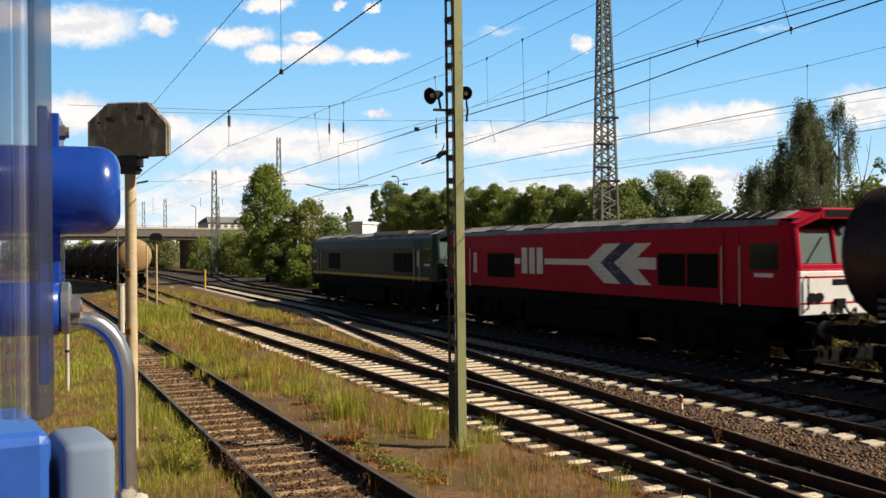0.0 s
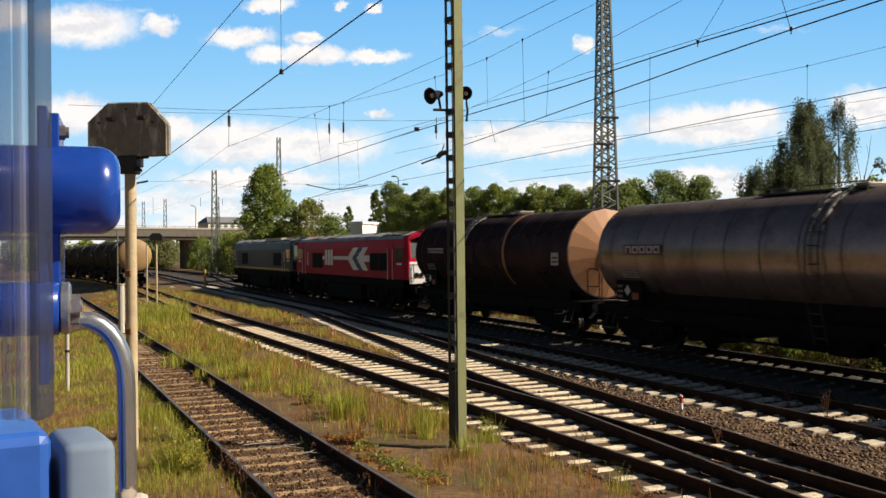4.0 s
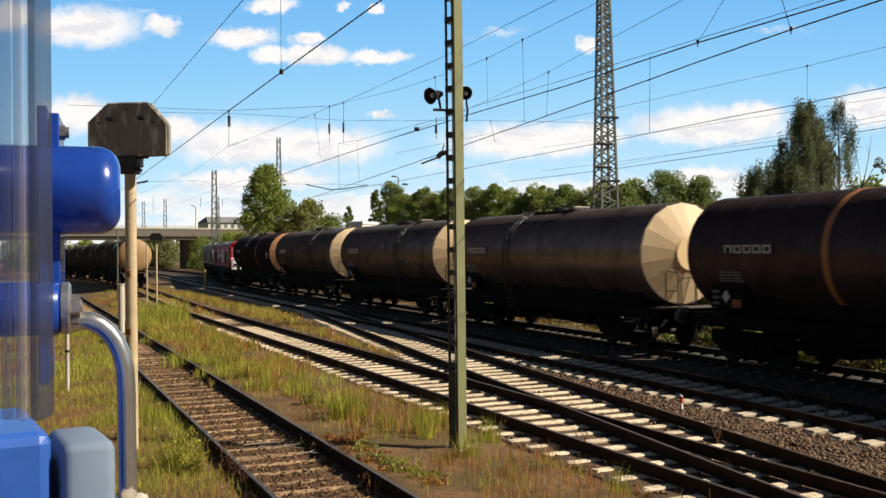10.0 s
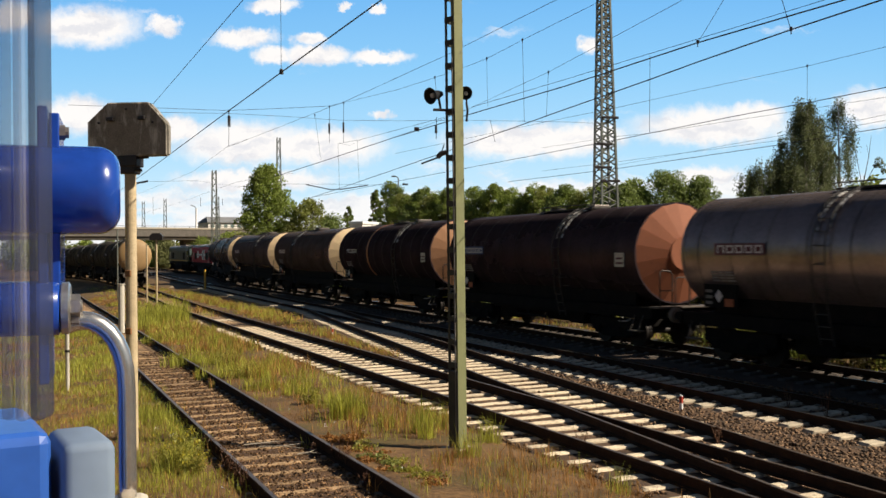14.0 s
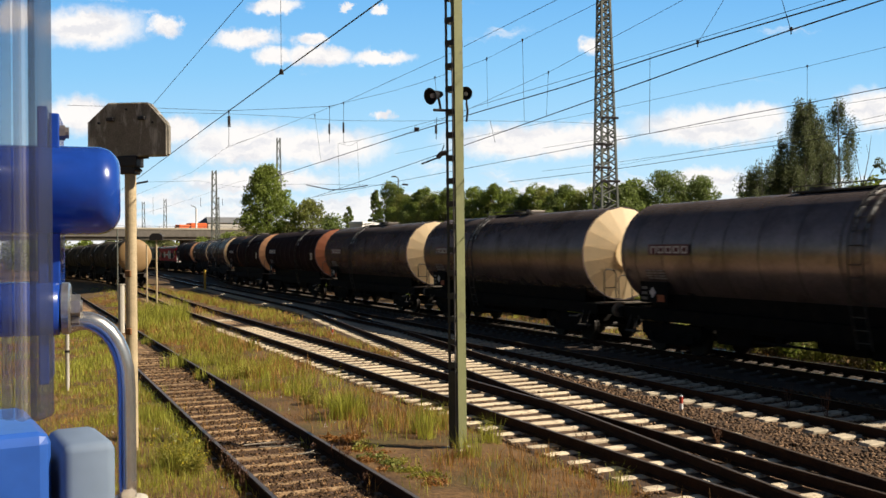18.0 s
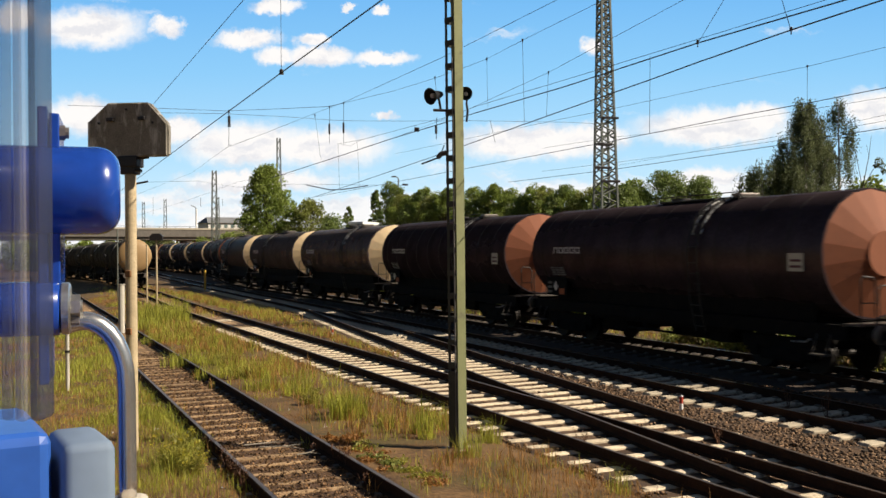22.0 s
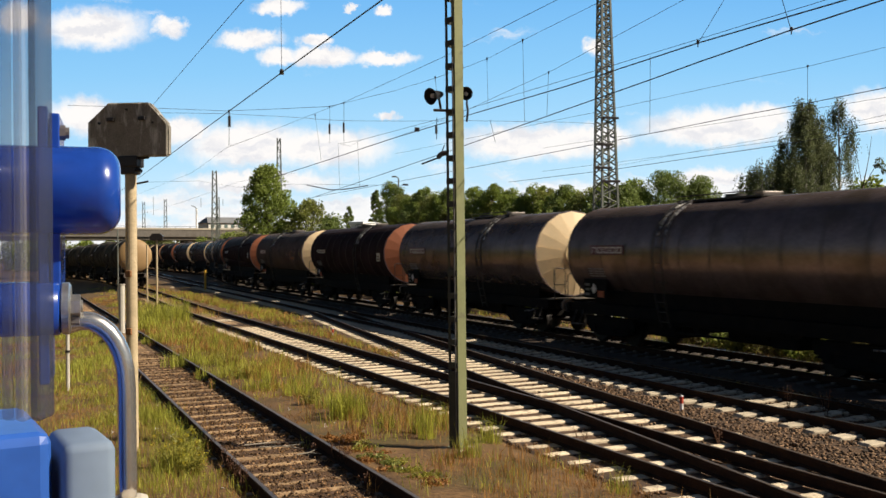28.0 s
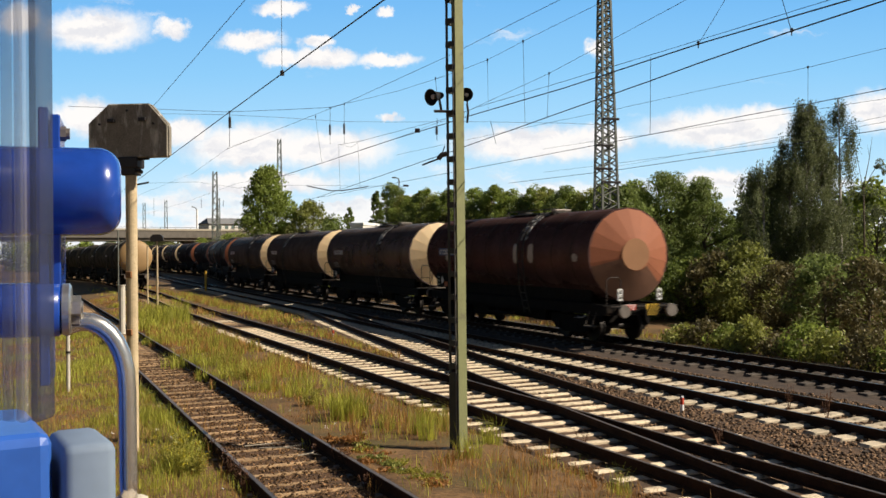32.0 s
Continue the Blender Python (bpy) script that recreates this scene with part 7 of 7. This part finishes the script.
for k in range(420):
    s = 7 + 40 * g.random() ** 1.5
    o = g.choice((2.42, 2.50, 2.86, 4.02, 4.36, 4.44)) + g.uniform(-0.07, 0.07)
    x, y = place(s, o)
    if noise.noise(Vector((x * 0.9, y * 0.9, 33.0))) > -0.05:
        (dry if g.random() < 0.65 else green).append((x, y, 0.09, 9, g.uniform(0.12, 0.34)))
g = random.Random(77)
for k in range(1500):
    s, o = 15 + 30 * g.random(), g.uniform(4.45, 6.7)
    x, y = place(s, o)
    f = noise.noise(Vector((x * 0.5, y * 0.5, 21.0)))
    if f + g.uniform(-0.12, 0.12) > 0.02:
        (green if g.random() < 0.22 + f else dry).append((x, y, 0.12, 7, g.uniform(0.38, 0.62)))


def worn(spots, keep_share, seed):
    """Leaves the trodden margin beside the siding and beside the yard track almost bare."""
    h = random.Random(seed)
    out = []
    for q in spots:
        s, o = along(q[0], q[1])
        edge = 4.95 + 0.35 * noise.noise(Vector((s * 0.5, 0, 55.0)))
        if q[3] < 60 and 4.3 < o < 7.2 and s < 30 and h.random() > (0.16 if o < edge else keep_share):
            continue
        out.append(q)
    return out


g = random.Random(83)
straw = []
for k in range(6500):
    s, o = 6 + 24 * g.random() ** 1.2, g.uniform(4.35, 7.3)
    x, y = place(s, o)
    if noise.noise(Vector((x * 1.1, y * 1.1, 71.0))) + g.uniform(-.2, .2) > -0.12:
        straw.append((x, y, 0.2, 9, g.uniform(0.03, 0.14)))
tufts = []
for k in range(420):
    s, o = 21 + 26 * g.random(), g.uniform(4.7, 6.7)
    x, y = place(s, o)
    if noise.noise(Vector((x * 0.5, y * 0.5, 21.0))) + g.uniform(-.15, .15) > -0.05:
        tufts.append((x, y, 0.16, 12, g.uniform(0.3, 0.55)))
green, dry = worn(green, 0.5, 1) + tufts, worn(dry, 0.72, 2) + straw
blades("grass", green, M["grass"], "yellow-green grass tufts between the tracks", "grass")
blades("dry_grass", dry, M["grass_dry"], "dry straw-coloured grass and stalks", "grass")
blades("low_weeds", red, M["weed_red"], "low rusty red weeds beside the rails", "weeds")


def litter(k, seed):
    """Dead leaves and crumbs of bark that lie on the soil and between the old sleepers."""
    g = np.random.default_rng(seed)
    s = 6 + 22 * g.uniform(0, 1, k) ** 1.4
    o = np.where(g.uniform(0, 1, k) < 0.10, g.uniform(2.7, 4.15, k), np.where(g.uniform(0, 1, k) < 0.6, g.uniform(4.3, 7.4, k), g.uniform(-4, 2.5, k)))
    x, y = np.cos(TH) * o - np.sin(TH) * s, np.sin(TH) * o + np.cos(TH) * s
    z = np.array([ground_z(a, b) for a, b in zip(x, y)]) + np.where((o > 2.6) & (o < 4.2), -0.012, -0.075) + g.uniform(-0.01, 0.03, k)
    p = np.stack([x, y, z], 1)
    a = g.normal(size=(k, 3)) * np.array([1, 1, 0.45])
    a /= np.linalg.norm(a, axis=1)[:, None]
    b = np.cross(a, g.normal(size=(k, 3)) * 0.5 + np.array([0, 0, 1.0]))
    b /= np.linalg.norm(b, axis=1)[:, None]
    w = g.uniform(0.008, 0.026, (k, 1))
    v = np.stack([p - a * w, p + b * w * 0.6, p + a * w, p - b * w * 0.6], 1).reshape(-1, 3)
    me = bpy.data.meshes.new("leaf_litter")
    me.vertices.add(len(v))
    me.vertices.foreach_set("co", v.ravel())
    me.loops.add(4 * k)
    me.loops.foreach_set("vertex_index", np.arange(4 * k, dtype=np.int32))
    me.polygons.add(k)
    me.polygons.foreach_set("loop_start", np.arange(0, 4 * k, 4, dtype=np.int32))
    me.update(calc_edges=True)
    me.materials.append(M["litter"])
    return tagged(new("leaf_litter", me), "dead brown leaves and crumbs on the soil", "leaf litter", kind="stuff")


litter(80000, 8)
g = random.Random(91)
dots = []
for k in range(34):
    s, o = 7 + 16 * g.random(), g.choice((g.uniform(-4, 2.4), g.uniform(4.3, 5.2), g.uniform(1.2, 2.4)))
    x, y = place(s, o)
    dots.append((x, y, ground_z(x, y) + g.uniform(-0.02, 0.16), 0.035))
tagged(new("wild_flowers", leaves_mesh("wild_flowers", dots, 7, 0.010, M["white"], 92)), "tiny white wild flowers among the grass", "flowers", kind="stuff")


def loose_stones(k, seed, name="ballast_stones", material="stone", label="loose brown crushed ballast stones", category="ballast", clods=False):
    """Crushed stone lying between and beside the sleepers, or clods of earth on the soil."""
    g = np.random.default_rng(seed)
    s = 3 + 30 * g.uniform(0, 1, k) ** 1.5
    o = np.where(g.uniform(0, 1, k) < 0.75, g.uniform(10.0, 15.6, k), g.uniform(7.2, 10.2, k))
    if clods:
        o = np.where(g.uniform(0, 1, k) < 0.10, g.uniform(2.7, 4.15, k), 4.3 + 3.2 * g.uniform(0, 1, k) ** 1.5)
    x, y = np.cos(TH) * o - np.sin(TH) * s, np.sin(TH) * o + np.cos(TH) * s
    keep = np.ones(k, bool)
    for th, oo in ((B_TH, B_O), (D_TH, D_O), (C_TH, C_O)):
        a = radians(th)
        so = np.cos(a) * x + np.sin(a) * y - oo
        ss = -np.sin(a) * x + np.cos(a) * y
        on = (np.abs(so) < 1.33) & (np.abs((ss - 2.0 + 0.3) % 0.6 - 0.3) < 0.15)
        keep &= ~on if th == D_TH else ~((np.abs(so) < 1.33) & (on | (g.uniform(0, 1, k) < 0.7)))
    x, y = x[keep], y[keep]
    k = len(x)
    z = np.array([ground_z(a, b) for a, b in zip(x, y)]) + (np.where(o[keep] < 4.2, -0.026, -0.088) if clods else -0.038) + g.uniform(-0.012, 0.018, k)
    size = g.uniform(0.006, 0.020, k) if clods else g.uniform(0.010, 0.028, k)
    corner = np.array([(i, j, l) for l in (-1, 1) for j in (-1, 1) for i in (-1, 1)], float)
    v = corner[None] * (1 + g.uniform(-0.5, 0.3, (k, 8, 3))) * size[:, None, None]
    a = g.uniform(0, math.tau, k)
    ca, sa = np.cos(a)[:, None], np.sin(a)[:, None]
    vx, vy = v[..., 0] * ca - v[..., 1] * sa, v[..., 0] * sa + v[..., 1] * ca
    v = np.stack([vx + x[:, None], vy + y[:, None], v[..., 2] * 0.8 + z[:, None]], -1).reshape(-1, 3)
    faces = np.array([[0, 2, 3, 1], [4, 5, 7, 6], [0, 1, 5, 4], [2, 6, 7, 3], [0, 4, 6, 2], [1, 3, 7, 5]])
    loops = (np.arange(k)[:, None, None] * 8 + faces[None]).ravel()
    me = bpy.data.meshes.new(name)
    me.vertices.add(len(v))
    me.vertices.foreach_set("co", v.ravel())
    me.loops.add(len(loops))
    me.loops.foreach_set("vertex_index", loops.astype(np.int32))
    me.polygons.add(6 * k)
    me.polygons.foreach_set("loop_start", np.arange(0, 24 * k, 4, dtype=np.int32))
    me.update(calc_edges=True)
    me.materials.append(M[material])
    return tagged(new(name, me), label, category, kind="stuff")


loose_stones(60000, 5)
loose_stones(60000, 6, "soil_clods", "clod", "small dark clods of dry earth", "soil", True)


# ---------------------------------------------------------------- sky: a far glowing sheet, blue with cumulus that drifts slowly
def cloud_sheet():
    m = bpy.data.materials.new("cloud_layer")
    m.use_nodes = True
    n, l = m.node_tree.nodes, m.node_tree.links
    n.remove(n["Principled BSDF"])
    tc = n.new("ShaderNodeTexCoord")

    def noise_at(vec, scale, detail, rough=0.6):
        t = n.new("ShaderNodeTexNoise")
        t.inputs["Scale"].default_value, t.inputs["Detail"].default_value, t.inputs["Roughness"].default_value = scale, detail, rough
        l.new(vec, t.inputs["Vector"])
        return t

    def vec(kind, a, b, c=None):
        v = n.new("ShaderNodeVectorMath")
        v.operation = kind
        for k, x in enumerate((a, b, c)):
            if x is None:
                continue
            if isinstance(x, tuple):
                v.inputs[k].default_value = x
            else:
                l.new(x, v.inputs[k])
        return v

    def rng(value, a, b, lo=0.0, hi=1.0, smooth=True):
        r = n.new("ShaderNodeMapRange")
        if smooth:
            r.interpolation_type = "SMOOTHSTEP"
        r.inputs["From Min"].default_value, r.inputs["From Max"].default_value = a, b
        r.inputs["To Min"].default_value, r.inputs["To Max"].default_value = lo, hi
        l.new(value, r.inputs["Value"])
        return r.outputs[0]

    def op(kind, a, b):
        q = n.new("ShaderNodeMath")
        q.operation = kind
        for k, x in enumerate((a, b)):
            if isinstance(x, float):
                q.inputs[k].default_value = x
            else:
                l.new(x, q.inputs[k])
        return q.outputs[0]

    obj = tc.outputs["Object"]
    warp = noise_at(obj, 0.020, 8, 0.64)
    at = vec("ADD", obj, vec("MULTIPLY_ADD", warp.outputs["Color"], (110, 0, 72), (-55, 0, -36)).outputs[0]).outputs[0]
    total, lit = None, None
    for cx, cz, rx, rz in CLOUDS:
        d = vec("MULTIPLY", vec("SUBTRACT", at, (cx, 0, cz)).outputs[0], (1 / rx, 0, 1 / rz)).outputs[0]
        ln = vec("LENGTH", d, None).outputs["Value"]
        cover = rng(ln, 1.32, 0.55)
        total = cover if total is None else op("MAXIMUM", total, cover)
    sep = n.new("ShaderNodeSeparateXYZ")
    l.new(at, sep.inputs[0])
    bank = noise_at(vec("MULTIPLY", at, (0.0024, 0, 0.0125)).outputs[0], 1.0, 7, 0.58).outputs["Fac"]
    cover = rng(op("ADD", bank, rng(sep.outputs["Z"], 340.0, 40.0, -0.17, 0.24, False)), 0.44, 0.64, 0.0, 0.88)
    total = op("MAXIMUM", total, cover)
    belly = noise_at(vec("MULTIPLY", at, (0.007, 0, 0.019)).outputs[0], 1.0, 6).outputs["Fac"]
    ramp = n.new("ShaderNodeMix")
    ramp.data_type = "RGBA"
    ramp.inputs["A"].default_value, ramp.inputs["B"].default_value = (0.775, 0.775, 0.81, 1), (0.955, 0.925, 0.905, 1)
    l.new(rng(belly, 0.36, 0.54), ramp.inputs["Factor"])
    # clear sky: paler towards the horizon
    z = n.new("ShaderNodeSeparateXYZ")
    l.new(obj, z.inputs[0])
    blue = n.new("ShaderNodeValToRGB")
    e = blue.color_ramp.elements
    e[0].position, e[0].color = 0.0, (0.695, 0.865, 0.95, 1)
    e[1].position, e[1].color = 1.0, (0.180, 0.485, 0.875, 1)
    k = e.new(0.35)
    k.color = (0.440, 0.725, 0.945, 1)
    k = e.new(0.7)
    k.color = (0.267, 0.59, 0.915, 1)
    l.new(rng(z.outputs["Z"], 60.0, 800.0, 0.0, 1.0, False), blue.inputs["Fac"])
    both = n.new("ShaderNodeMix")
    both.data_type = "RGBA"
    l.new(total, both.inputs["Factor"])
    l.new(blue.outputs["Color"], both.inputs["A"])
    l.new(ramp.outputs["Result"], both.inputs["B"])
    em = n.new("ShaderNodeEmission")
    em.inputs["Strength"].default_value = 0.70
    l.new(both.outputs["Result"], em.inputs["Color"])
    l.new(em.outputs[0], n["Material Output"].inputs["Surface"])
    bm = bmesh.new()
    bm.faces.new([bm.verts.new(v) for v in ((-2400, 0, -60), (2400, 0, -60), (2400, 0, 1300), (-2400, 0, 1300))])
    ob = new("sky_backdrop", finish(bm, "sky_backdrop", m))
    ob.location = (0, 3000, 0)
    return tagged(ob, "blue sky with white cumulus clouds drifting", "sky", kind="structure")


# clouds: centre, height, half width, half height in metres on the sheet
CLOUDS = [
    (-1119, 726, 165, 64),
    (-1357, 755, 70, 49),
    (-886, 724, 52, 35),
    (-633, 684, 105, 30),
    (-540, 789, 77, 24),
    (-413, 629, 116, 31),
    (-545, 630, 63, 28),
    (-430, 678, 52, 22),
    (-210, 620, 95, 21),
    (-218, 775, 30, 15),
    (-316, 783, 22, 12),
    (446, 654, 35, 26),
    (-204, 438, 35, 14),
    (-1154, 452, 109, 60),
    (-642, 356, 211, 70),
    (-395, 343, 203, 60),
    (-836, 400, 84, 42),
    (257, 354, 264, 56),
    (452, 366, 123, 45),
    (822, 394, 247, 60),
    (964, 423, 105, 45),
    (1326, 446, 109, 63),
    (805, 236, 123, 35),
    (-607, 239, 247, 35),
]
clouds = cloud_sheet()


# ---------------------------------------------------------------- everything that moves
def motions():
    times = range(33)
    for ob, start in wagons + [(red_loco, RED_START), (green_loco, GREEN_START)]:
        walk(ob, [(t, train_pose(start, t)) for t in times])
    walk(blue_lorry, [(t, BRIDGE @ pose(10.0 + 13.8 * (t - 8.0), 2.6, 7.3)) for t in (0, 8, 16, 24, 32)])
    walk(orange_lorry, [(t, BRIDGE @ pose(1.1 - 11.8 * (t - 18.5), 8.6, 7.3, 0, 0, 180)) for t in (0, 8, 16, 24, 32)])
    for ob, u, when in ((vans[0], 2.4, 12.5), (vans[1], -2.6, 6.5)):
        walk(ob, [(t, BRIDGE @ pose(u - 12.5 * (t - when), 8.6, 7.3, 0, 0, 180)) for t in (0, 8, 16, 24, 32)])
    walk(clouds, [(0, pose(0, 3000, 0)), (32, pose(39, 3000, -8))])


motions()
